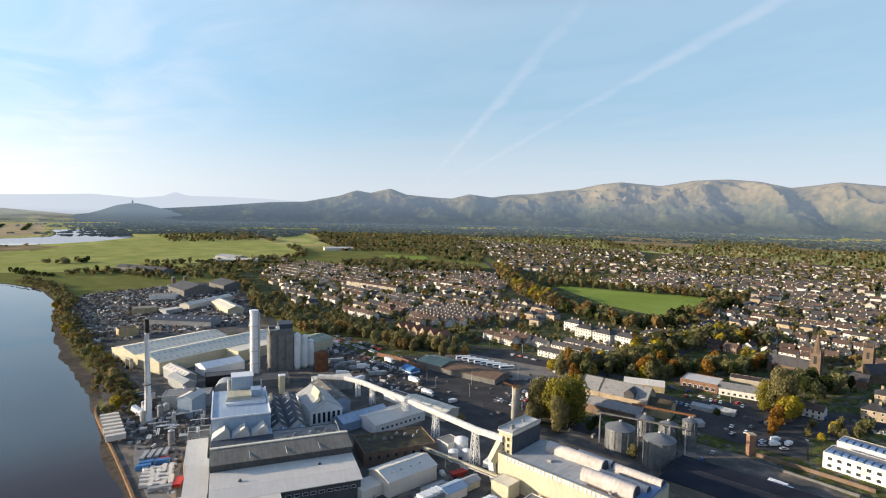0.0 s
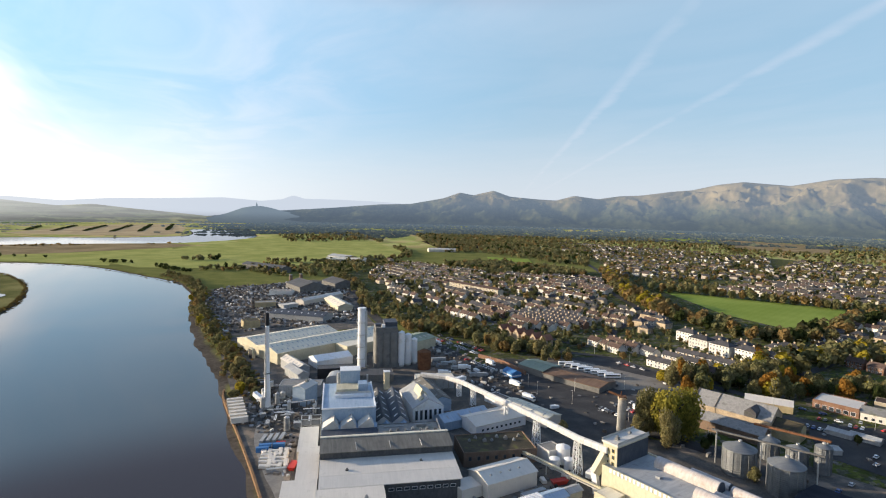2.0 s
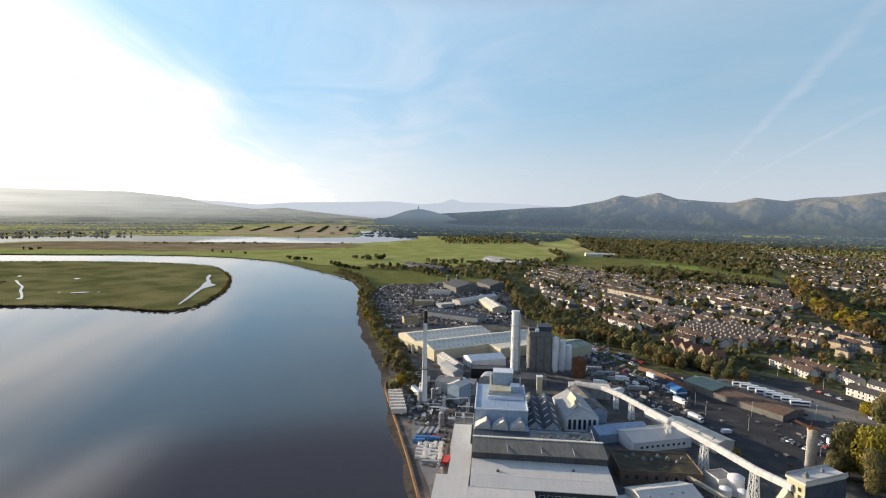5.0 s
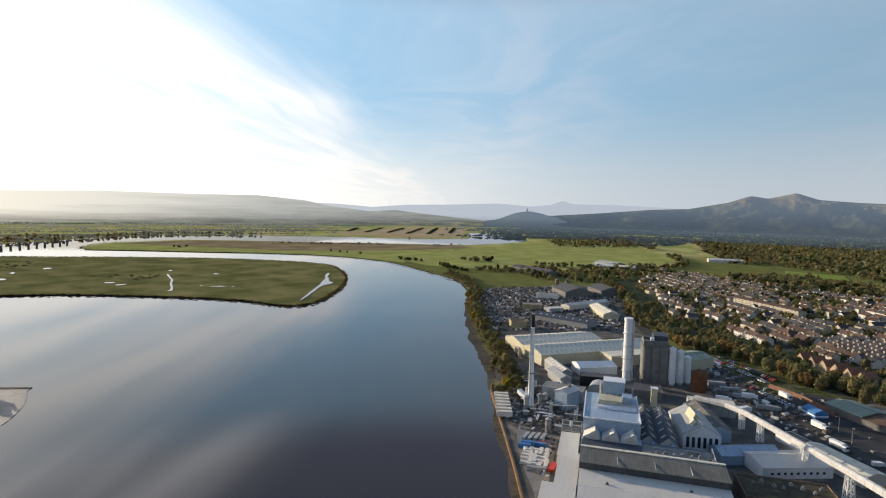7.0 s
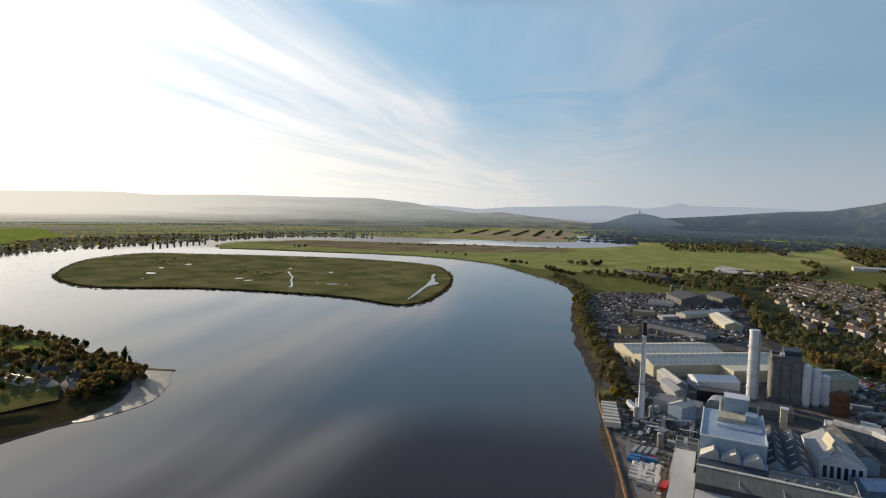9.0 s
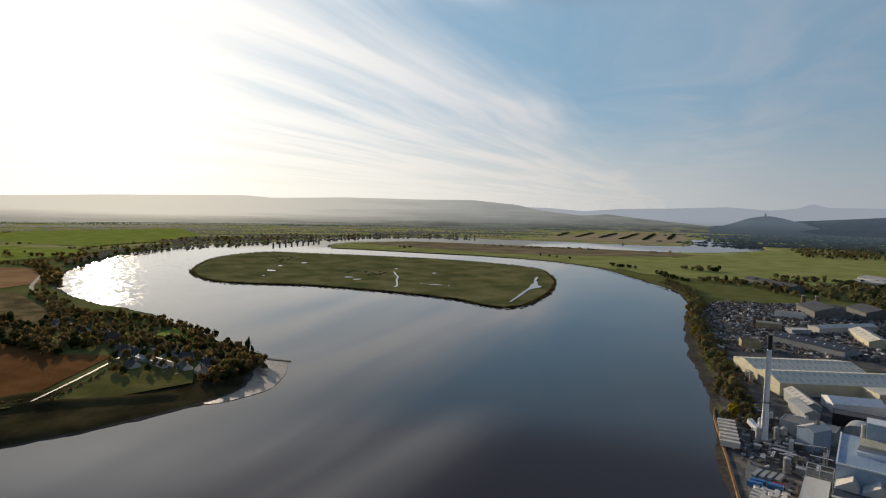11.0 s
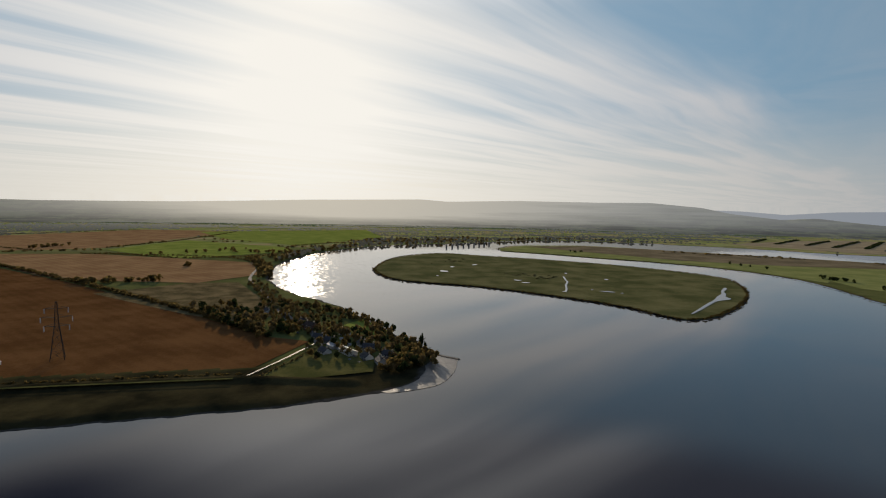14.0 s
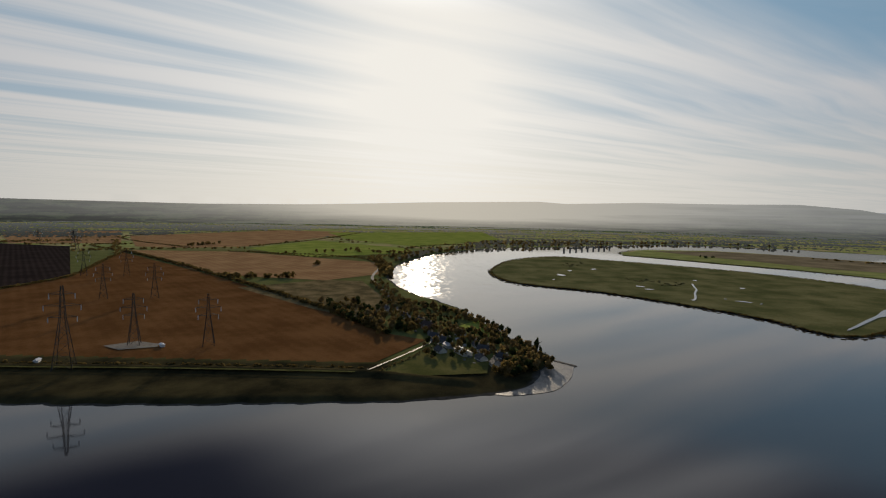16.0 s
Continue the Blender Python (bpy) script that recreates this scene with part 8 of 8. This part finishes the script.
strip("spit_tail", [(-446, 90), (-436, 97), (-428, 105), (-424, 108)], 3.0, "dark_rubble", "dark rubble spit running out from the point", -0.45, "spit", 4, 1.2)

# ---- pylons ----
def pylon_model(h, arms, label):
    ob = thing("pylon", Matrix.Translation((0, -60, -90)), label, "pylon", "pylons in the stubble")
    base, waist = h * 0.105, h * 0.03
    zw = h * 0.62

    def half(z):
        return base + (waist - base) * (z / zw) if z < zw else waist + (0.012 * h - waist) * (z - zw) / (h - zw)
    levels = [0, 0.17, 0.32, 0.45, 0.55, 0.62, 0.70, 0.78, 0.86, 0.93, 1.0]
    for sx in (-1, 1):
        for sy in (-1, 1):
            part("leg", Build().beam((sx * base, sy * base, 0), (sx * waist, sy * waist, zw), 0.34), MATS["pylon_steel"], ob)
            part("upper_leg", Build().beam((sx * waist, sy * waist, zw), (sx * half(h), sy * half(h), h), 0.30), MATS["pylon_steel"], ob)
    lat = Build()
    for a, b in zip(levels, levels[1:]):
        p, q = half(a * h), half(b * h)
        for s in (-1, 1):
            lat.beam((-p, s * p, a * h), (q, s * q, b * h), 0.14).beam((p, s * p, a * h), (-q, s * q, b * h), 0.14)
            lat.beam((s * p, -p, a * h), (s * q, q, b * h), 0.14).beam((s * p, p, a * h), (s * q, -q, b * h), 0.14)
            lat.beam((-q, s * q, b * h), (q, s * q, b * h), 0.13).beam((s * q, -q, b * h), (s * q, q, b * h), 0.13)
    part("lattice", lat, MATS["pylon_steel"], ob)
    for z, w in arms:
        for s in (-1, 1):
            arm = part("arm", Build().beam((0, s * 0.8, z * h), (0, s * w, z * h + 0.4), 0.3).beam((0, s * 0.8, z * h + 2.2), (0, s * w, z * h + 0.4), 0.25).beam((0.8, s * 0.8, z * h), (0, s * w, z * h + 0.4), 0.25).beam((-0.8, s * 0.8, z * h), (0, s * w, z * h + 0.4), 0.25), MATS["pylon_steel"], ob)
            part("insulator", Build().tube(0.3, 0.3, z * h - 3.4, z * h + 0.3, 8, 0, s * w), MATS["white_paint"], arm, "pale insulator string")
    MODELS.append(ob)
    return ob


tall_p = pylon_model(60, ((0.62, 9), (0.76, 11.5), (0.9, 8)), "tall grey lattice pylon beside the flood bank")
mid_p = pylon_model(45, ((0.58, 8), (0.73, 10), (0.88, 7.5)), "grey lattice pylon standing in stubble")
for i, (x, y, deg) in enumerate(((-463, -198, 20), (-458, -259, 20), (-696, -366, 30), (-680, -422, 30), (-912, -526, 30), (-900, -590, 30), (-1500, -1010, 30), (-1620, -1090, 30), (-1560, -1150, 30), (-1350, -900, 30))):
    copy_thing(mid_p, at(x, y, deg))
copy_thing(tall_p, at(-386, -269, 20, 1.0))
slab_area("hardstanding", [(-452, -236), (-440, -262), (-452, -282), (-470, -262), (-462, -240)], "pad_stone", "pale stone pad at the foot of a pylon", 1.0, "track")
ob = shed("site_hut", at(-455, -234, 40), 6, 3, 2.4, 0.4, "white_paint", "white_paint", "small white site hut by a pylon", "hut")
ob = shed("site_hut", at(-402, -300, 20), 7, 3, 2.4, 0.4, "white_paint", "white_paint", "small white hut on the flood bank", "hut")

# ---- vehicles ----
def paint(name, c, rough=0.3):
    return mat(name, c, tuple(min(1, v * 1.1) for v in c), rough, 0.5, 2, 0.0, spec=0.5)


paint("car_white", (0.75, 0.75, 0.74)), paint("car_silver", (0.42, 0.43, 0.45)), paint("car_red", (0.42, 0.03, 0.025)), paint("car_blue", (0.04, 0.09, 0.25)), paint("car_black", (0.02, 0.02, 0.023)), paint("car_grey", (0.14, 0.145, 0.15))


def car_model(colour, label):
    ob = thing("car", Matrix.Translation((0, -60, -95)), label, "car")
    side = [(-2.1, 0.35), (2.1, 0.35), (2.15, 0.75), (1.2, 0.95), (-1.9, 0.98), (-2.15, 0.8)]
    body = Build()
    n = len(side)
    v = [(x, -0.86, z) for x, z in side] + [(x, 0.86, z) for x, z in side]
    body.add(v, [tuple(range(n)), tuple(range(2 * n - 1, n - 1, -1))] + [(i, n + i, n + (i + 1) % n, (i + 1) % n) for i in range(n)])
    part("body", body, MATS[colour], ob)
    part("glasshouse", Build().add([(-1.75, -0.8, 0.97), (1.15, -0.8, 0.95), (1.15, 0.8, 0.95), (-1.75, 0.8, 0.97), (-1.35, -0.65, 1.42), (0.35, -0.65, 1.42), (0.35, 0.65, 1.42), (-1.35, 0.65, 1.42)],
                                   [(0, 1, 5, 4), (1, 2, 6, 5), (2, 3, 7, 6), (3, 0, 4, 7)]), MATS["glass"], ob, "dark car windows")
    part("roof", Build().box(-1.4, 0.4, -0.67, 0.67, 1.41, 1.48), MATS[colour], ob)
    for x in (-1.35, 1.35):
        for y in (-0.8, 0.8):
            part("wheel", Build().tube(0.33, 0.33, -0.1, 0.1, 10), MATS["tyre"], ob, m=pose(x, y, 0.33, 90))
    MODELS.append(ob)
    return ob


CARS = [car_model("car_white", "white parked car with dark windows"), car_model("car_silver", "silver parked car with dark windows"), car_model("car_red", "red parked car with dark windows"), car_model("car_blue", "dark blue parked car"),
        car_model("car_black", "black parked car with dark windows"), car_model("car_grey", "grey parked car with dark windows")]
CARS[3]["label"] = "dark blue parked car with dark windows"


def box_vehicle(name, L, W, z0, h, colour, label, category, cab=0.0, glass=True):
    ob = thing(name, Matrix.Translation((0, -60, -95)), label, category)
    part("body", Build().box(-L / 2, L / 2 - cab, -W / 2, W / 2, z0, z0 + h), MATS[colour], ob)
    if cab:
        part("cab", Build().box(L / 2 - cab + 0.1, L / 2, -W / 2 + 0.05, W / 2 - 0.05, 0.5, z0 + h * 0.75), MATS[colour], ob)
        part("windscreen", Build().box(L / 2 - 0.02, L / 2 + 0.04, -W / 2 + 0.2, W / 2 - 0.2, z0 + h * 0.35, z0 + h * 0.7), MATS["glass"], ob)
    if glass:
        for s in (-1, 1):
            part("side_glazing", Build().box(-L / 2 + 0.5, L / 2 - 0.6, s * W / 2 - 0.03, s * W / 2 + 0.03, z0 + h * 0.48, z0 + h * 0.82), MATS["glass"], ob, "dark side windows")
    for x in (-L / 2 + 1.6, L / 2 - 1.6):
        for y in (-W / 2 + 0.2, W / 2 - 0.2):
            part("wheel", Build().tube(0.48, 0.48, -0.15, 0.15, 10), MATS["tyre"], ob, m=pose(x, y, 0.48, 90))
    MODELS.append(ob)
    return ob


BUS = box_vehicle("bus", 11.5, 2.5, 0.45, 2.6, "car_white", "white single-deck bus parked in the yard", "bus")
LORRY = box_vehicle("lorry", 9.5, 2.5, 0.9, 2.9, "car_white", "white box lorry in the yard", "lorry", 2.0, False)
TRAILER = box_vehicle("trailer", 9.0, 2.5, 1.0, 2.9, "white_sheet", "white box trailer parked on the quay", "trailer", 0, False)
VAN = box_vehicle("van", 5.4, 2.0, 0.4, 1.9, "car_white", "white panel van", "van", 1.2, False)
VAN["label"] = "white panel van parked on asphalt"
rng_c = random.Random(77)


def park(x, y, deg, kind=None):
    m = kind or rng_c.choice((0, 0, 0, 1, 1, 2, 3, 4, 5, 5))
    copy_thing(CARS[m] if isinstance(m, int) else m, at(x, y, deg, 0.5))


def park_row(x0, y0, x1, y1, turn=90.0, gap=2.9, full=0.8, kinds=None):
    d = Vector((x1 - x0, y1 - y0))
    deg = math.degrees(math.atan2(d.y, d.x))
    for i in range(int(d.length / gap)):
        if rng_c.random() < full:
            p = Vector((x0, y0)) + d.normalized() * gap * (i + rng_c.uniform(-0.1, 0.1))
            park(p.x, p.y, deg + turn + rng_c.uniform(-4, 4) + rng_c.choice((0, 180)), kinds and rng_c.choice(kinds))


park_row(-104, 498, -52, 446, 90, 2.9, 0.85, (0, 0, 2, 1))
park_row(-98, 506, -46, 454, 90, 2.9, 0.8, (0, 2, 0, 5))
park_row(-60, 428, -34, 402, 90, 3.0, 0.7, (0, 0, 1))
park_row(36, 340, 60, 316, 90, 3.0, 0.7)
park_row(44, 350, 68, 326, 90, 3.0, 0.6)
park_row(52, 360, 74, 338, 90, 3.0, 0.6)
park_row(160, 356, 196, 332, 90, 3.0, 0.6)
park_row(150, 340, 180, 318, 90, 3.2, 0.4)
park_row(206, 334, 236, 316, 90, 3.2, 0.5)
for x, y, d in ((138, 268, 50), (170, 295, 45), (177, 303, 45), (161, 293, 40), (105, 240, 50), (116, 248, 55), (129, 260, 50), (188, 312, 45), (169, 364, 10), (160, 370, -30), (184, 353, 60), (191, 342, 20), (172, 352, -35), (166, 303, 50), (99, 234, 50)):
    park(x, y, d)
park_row(60, 450, 108, 404, 0, 7.0, 0.6)
park_row(-160, 520, -110, 470, 0, 9, 0.3)
park_row(110, 250, 140, 214, 0, 9.0, 0.7, (0, 3, 1))
for i in range(8):
    copy_thing(BUS, at(18 + 4.6 * i, 433 - 3.6 * i, 12 + rng_c.uniform(-4, 4), 0.5))
for x, y in ((172, 283), (176, 279), (180, 285), (169, 278), (184, 280), (178, 274)):
    copy_thing(rng_c.choice((VAN, VAN, CARS[0], CARS[1])), at(x, y, 20 + rng_c.uniform(-20, 20), 0.5))
for i in range(7):
    copy_thing(TRAILER, at(-182 + 3.2 * i, 294 - 4.4 * i, 32 + rng_c.uniform(-4, 4), 0.4))
for x, y, d in ((-92, 470, -48), (-40, 420, -45), (-18, 372, -40), (8, 334, 30), (-70, 384, 10), (-56, 372, 60), (-8, 346, -40), (-48, 398, -40), (-58, 402, 10), (150, 232, -50), (60, 345, 20), (20, 214, 40), (24, 250, 60)):
    copy_thing(rng_c.choice((LORRY, VAN, LORRY)), at(x, y, d, 0.4))
cont = thing("shipping_container", Matrix.Translation((0, -60, -95)), "ribbed grey shipping container", "container")
part("box", Build().box(-6.05, 6.05, -1.22, 1.22, 0.05, 2.6), MATS["grey_sheet"], cont)
part("door_end", Build().box(6.05, 6.12, -1.2, 1.2, 0.1, 2.55), MATS["steel"], cont)
cont["label"] = "ribbed grey shipping container in a yard"
MODELS.append(cont)
tarp = thing("covered_stack", Matrix.Translation((0, -60, -95)), "stack of pallets under a pale sheet", "pallets")
part("sheet", Build().loft([(-1.1, 0.2), (1.1, 0.2), (1.05, 1.3), (0.7, 1.6), (-0.7, 1.6), (-1.05, 1.3)][::-1], -2, 2), MATS["white_sheet"], tarp)
part("base", Build().box(-1.2, 1.2, -2.1, 2.1, 0, 0.2), MATS["rust"], tarp)
MODELS.append(tarp)
blue_t = thing("blue_marquee", Matrix.Translation((0, -60, -95)), "blue and white sheeted stack in the yard", "stack")
part("sheet", Build().loft([(-4, 0), (4, 0), (4, 3.4), (0, 5.2), (-4, 3.4)][::-1], -6, 6), MATS["blue_paint"], blue_t)
part("band", Build().loft([(-4.1, 1.0), (4.1, 1.0), (4.1, 1.8), (-4.1, 1.8)][::-1], -6.1, 6.1), MATS["white_paint"], blue_t)
MODELS.append(blue_t)
copy_thing(blue_t, at(-22, 396, 40, 0.4))
for u, v, d in ((-29, 38, 80), (-26, 38.5, 80), (-23, 39, 80), (-20, 39.5, 80), (-19, 3, 5)):
    copy_thing(cont, gw(u, v, d, 0.35) @ Matrix.Scale(0.72, 4))
tray = thing("blue_container", Matrix.Translation((0, -60, -95)), "blue steel container in the works yard", "container")
part("box", Build().box(-3, 3, -1.1, 1.1, 0.05, 2.3), MATS["blue_paint"], tray)
part("door_end", Build().box(3.0, 3.07, -1.05, 1.05, 0.1, 2.25), MATS["steel"], tray)
MODELS.append(tray)
for u, v, d in ((-27, 29, 4), (-20.5, 29, 2), (-28, 25.5, 5)):
    copy_thing(tray, gw(u, v, d, 0.35))
for i in range(26):
    copy_thing(tarp, gw(-25.5 + 2.5 * (i % 5) + rng_c.uniform(-0.4, 0.4) - 0.25 * (i // 5), 7.5 + 3.9 * (i // 5) - 2.0 * (i // 5 == 5) + rng_c.uniform(-0.5, 0.5), rng_c.choice((0, 8, 15, 82, -10)), 0.36))
for x, y, d in ((-62, 402, 20), (-54, 396, 50), (-46, 388, 20), (-72, 412, 30), (-36, 384, -30), (-30, 402, 10), (-64, 372, 20), (-40, 372, 70), (-82, 420, 20), (-2, 226, 40), (2, 240, 20), (12, 246, 40), (-8, 254, 10)):
    copy_thing(tarp if rng_c.random() < 0.6 else cont, at(x, y, d, 0.35))
sk = thing("red_skip", at(9, 240, 30, 0.35), "red steel skip and plant in the yard", "skip")
part("body", Build().add([(-3, -1.2, 0), (3, -1.2, 0), (3, 1.2, 0), (-3, 1.2, 0), (-3.8, -1.5, 1.8), (3.8, -1.5, 1.8), (3.8, 1.5, 1.8), (-3.8, 1.5, 1.8)], [(3, 2, 1, 0), (0, 1, 5, 4), (1, 2, 6, 5), (2, 3, 7, 6), (3, 0, 4, 7), (4, 5, 6, 7)]), MATS["red_paint"], sk)
part("lip", Build().box(-3.9, 3.9, -1.6, -1.45, 1.7, 1.9).box(-3.9, 3.9, 1.45, 1.6, 1.7, 1.9), MATS["red_paint"], sk)
copy_thing(sk, gw(-12, 6, 80, 0.35)), copy_thing(sk, gw(-20, 33.5, 5, 0.35) @ Matrix.Scale(0.6, 4))

# plant between the stack and the furnace hall
for i in range(46):
    u, v = rng_c.uniform(-40, -3), rng_c.uniform(48, 128)
    kind = rng_c.random()
    m = gw(u, v, rng_c.choice((0, 0, 90, 20)), 0.3) @ Matrix.Scale(0.8, 4)
    if kind < 0.4:
        ob = thing("plant_unit", m, "grey steel plant cabinet with pipes", "plant", "process plant")
        w, d, h = rng_c.uniform(2.5, 6), rng_c.uniform(2, 4.5), rng_c.uniform(2.2, 6.5)
        part("casing", Build().box(-w / 2, w / 2, -d / 2, d / 2, 0, h), MATS[rng_c.choice(("plant_grey", "grey_sheet", "dark_steel", "white_sheet", "blue_sheet"))], ob)
        part("lid", Build().box(-w / 2 - 0.1, w / 2 + 0.1, -d / 2 - 0.1, d / 2 + 0.1, h, h + 0.2), MATS["steel"], ob)
        part("pipe", Build().tube(0.25, 0.25, h, h + rng_c.uniform(0.6, 2.4), 8, w * 0.2, 0), MATS["steel"], ob)
    elif kind < 0.62:
        ob = thing("process_tank", m, "upright steel process tank", "tank", "process tanks")
        ob["label"] = "upright steel process tank on a plinth"
        r, h = rng_c.uniform(1.0, 2.2), rng_c.uniform(4, 10)
        part("shell", Build().tube(r, r, 0.8, h, 14), MATS[rng_c.choice(("plant_grey", "white_paint", "steel"))], ob)
        part("cone", Build().tube(r, 0.3, h, h + r * 0.5, 14), MATS["steel"], ob)
        part("plinth", Build().box(-r, r, -r, r, 0, 0.8), MATS["concrete"], ob)
    else:
        ob = thing("pipe_rack", m, "rusty steel pipe rack with ducts", "pipe rack", "pipe racks")
        L, h = rng_c.uniform(6, 14), rng_c.uniform(3, 7)
        for x in np.linspace(-L / 2, L / 2, 3):
            part("post", Build().box(x - 0.15, x + 0.15, -0.9, -0.6, 0, h).box(x - 0.15, x + 0.15, 0.6, 0.9, 0, h).box(x - 0.15, x + 0.15, -0.9, 0.9, h - 0.3, h), MATS["dark_steel"], ob)
        for y in (-0.5, 0.0, 0.5):
            part("pipe", Build().beam((-L / 2 - 0.5, y, h + 0.25), (L / 2 + 0.5, y, h + 0.25), 0.4), MATS[rng_c.choice(("steel", "plant_grey", "white_paint"))], ob)

# scrap and stores spread over the yards, past counting
def heap(name, poly, gap, seed, keep, tones, label, lo=0.5, hi=2.4):
    r = random.Random(seed)
    b = Build()
    for x, y in scatter(poly, gap, seed, keep):
        w, d, h = r.uniform(lo, hi), r.uniform(lo, hi) * 1.4, r.uniform(lo * 0.5, hi * 0.7)
        v = [(sx * w * r.uniform(0.7, 1.1), sy * d * r.uniform(0.7, 1.1), z * h * r.uniform(0.7, 1.1)) for z in (0, 1) for sx, sy in ((-0.5, -0.5), (0.5, -0.5), (0.5, 0.5), (-0.5, 0.5))]
        b.add(v, [(4, 5, 6, 7), (0, 1, 5, 4), (1, 2, 6, 5), (2, 3, 7, 6), (3, 0, 4, 7)], at(x, y, r.uniform(0, 180), 0.25))
    tagged(part(name, b, far_tone(name, tones)), label, "clutter", kind="stuff")


SCRAP = [(0.0, (0.035, 0.034, 0.034)), (0.35, (0.10, 0.075, 0.055)), (0.6, (0.19, 0.18, 0.165)), (0.85, (0.36, 0.36, 0.36)), (1.0, (0.72, 0.72, 0.71))]
heap("scrap_heap", [(-300, 455), (-345, 505), (-395, 575), (-445, 650), (-470, 720), (-380, 830), (-300, 800), (-240, 650), (-190, 560), (-270, 480)], 4.6, 301, 0.75, SCRAP, "scattered scrap, cars and crates in industrial yards", 0.9, 3.6)
heap("yard_stores", [(-45, 430), (-85, 470), (-120, 480), (-95, 420), (-70, 380), (-20, 350), (0, 352), (-20, 385)], 5.0, 302, 0.7, SCRAP, "crates, cullet bags and stores along the yard", 0.8, 3.2)
heap("yard_stores", [tuple((gw(u, v)).translation)[:2] for u, v in ((-23, 2), (-13, -2), (-13, 44), (-4, 48), (-4, 130), (-48, 130), (-46, 62), (-33, 46))], 2.6, 303, 0.62, SCRAP, "pallets, bins and pipes in the works yard", 0.6, 2.4)
heap("yard_stores", [(-36, 214), (10, 196), (30, 232), (18, 262), (2, 272), (-2, 250)], 4.5, 304, 0.5, SCRAP, "bins and pallets between sheds", 0.6, 2.0)
heap("roof_and_street_bits", [(90, 262), (60, 300), (100, 330), (160, 350), (230, 330), (180, 262)], 8, 305, 0.3, SCRAP, "bins, skips and small stores round the silos", 0.6, 2.6)
heap("garden_bits", A_SOUTH, 6.5, 306, 0.6, SCRAP, "sheds, cars and fences in back gardens", 0.8, 3.0)
heap("garden_bits", C_TOWN, 6.5, 307, 0.6, SCRAP, "sheds, cars and fences in back gardens", 0.8, 3.0)
for i, poly in enumerate((A_NORTH, D_FAR, E_FAR, E_MID, GREEN_SIDE)):
    heap("garden_bits", poly, 12, 320 + i, 0.6, SCRAP, "sheds, cars and fences among far houses", 1.4, 4.5)
heap("street_bits", [(-40, 438), (0, 450), (60, 468), (95, 423), (118, 404), (95, 374), (71, 347), (60, 322), (27, 293), (-12, 315), (-48, 380)], 9, 330, 0.4, SCRAP, "bins, pallets and small stores in the yards", 0.6, 2.2)
heap("village_bits", [(-500, -10), (-560, -40), (-470, 55), (-415, 60), (-405, 30)], 7, 308, 0.55, SCRAP, "boats, cars and sheds in the village", 0.8, 3.0)

# lamp posts along the roads
lamp = thing("street_lamp", Matrix.Translation((0, -60, -95)), "tall grey street lamp beside a road", "street lamp", "street lamps")
part("post", Build().tube(0.14, 0.08, 0, 9, 6), MATS["steel"], lamp)
part("arm", Build().beam((0, 0, 9), (1.6, 0, 9.3), 0.1), MATS["steel"], lamp)
part("lantern", Build().box(1.2, 2.0, -0.15, 0.15, 9.2, 9.4), MATS["plant_grey"], lamp)
MODELS.append(lamp)
for line, off in (([(-150, 520), (-104, 482), (-45, 408), (0, 352), (46, 318), (98, 282), (128, 236)], 7), ([(0, 352), (40, 372), (96, 384), (160, 345), (230, 330)], 6), ([(40, 472), (80, 440), (112, 410)], 5)):
    pts = smooth_line(line, 3)
    for a, b in zip(pts[::2], pts[1::2]):
        d = (b - a).normalized()
        p = a + Vector((-d.y, d.x)) * off
        copy_thing(lamp, at(p.x, p.y, math.degrees(math.atan2(d.y, d.x)) - 90, 0.3))

# the model things that were only there to be copied
for ob in MODELS:
    for o in (*ob.children_recursive, ob):
        bpy.data.objects.remove(o)
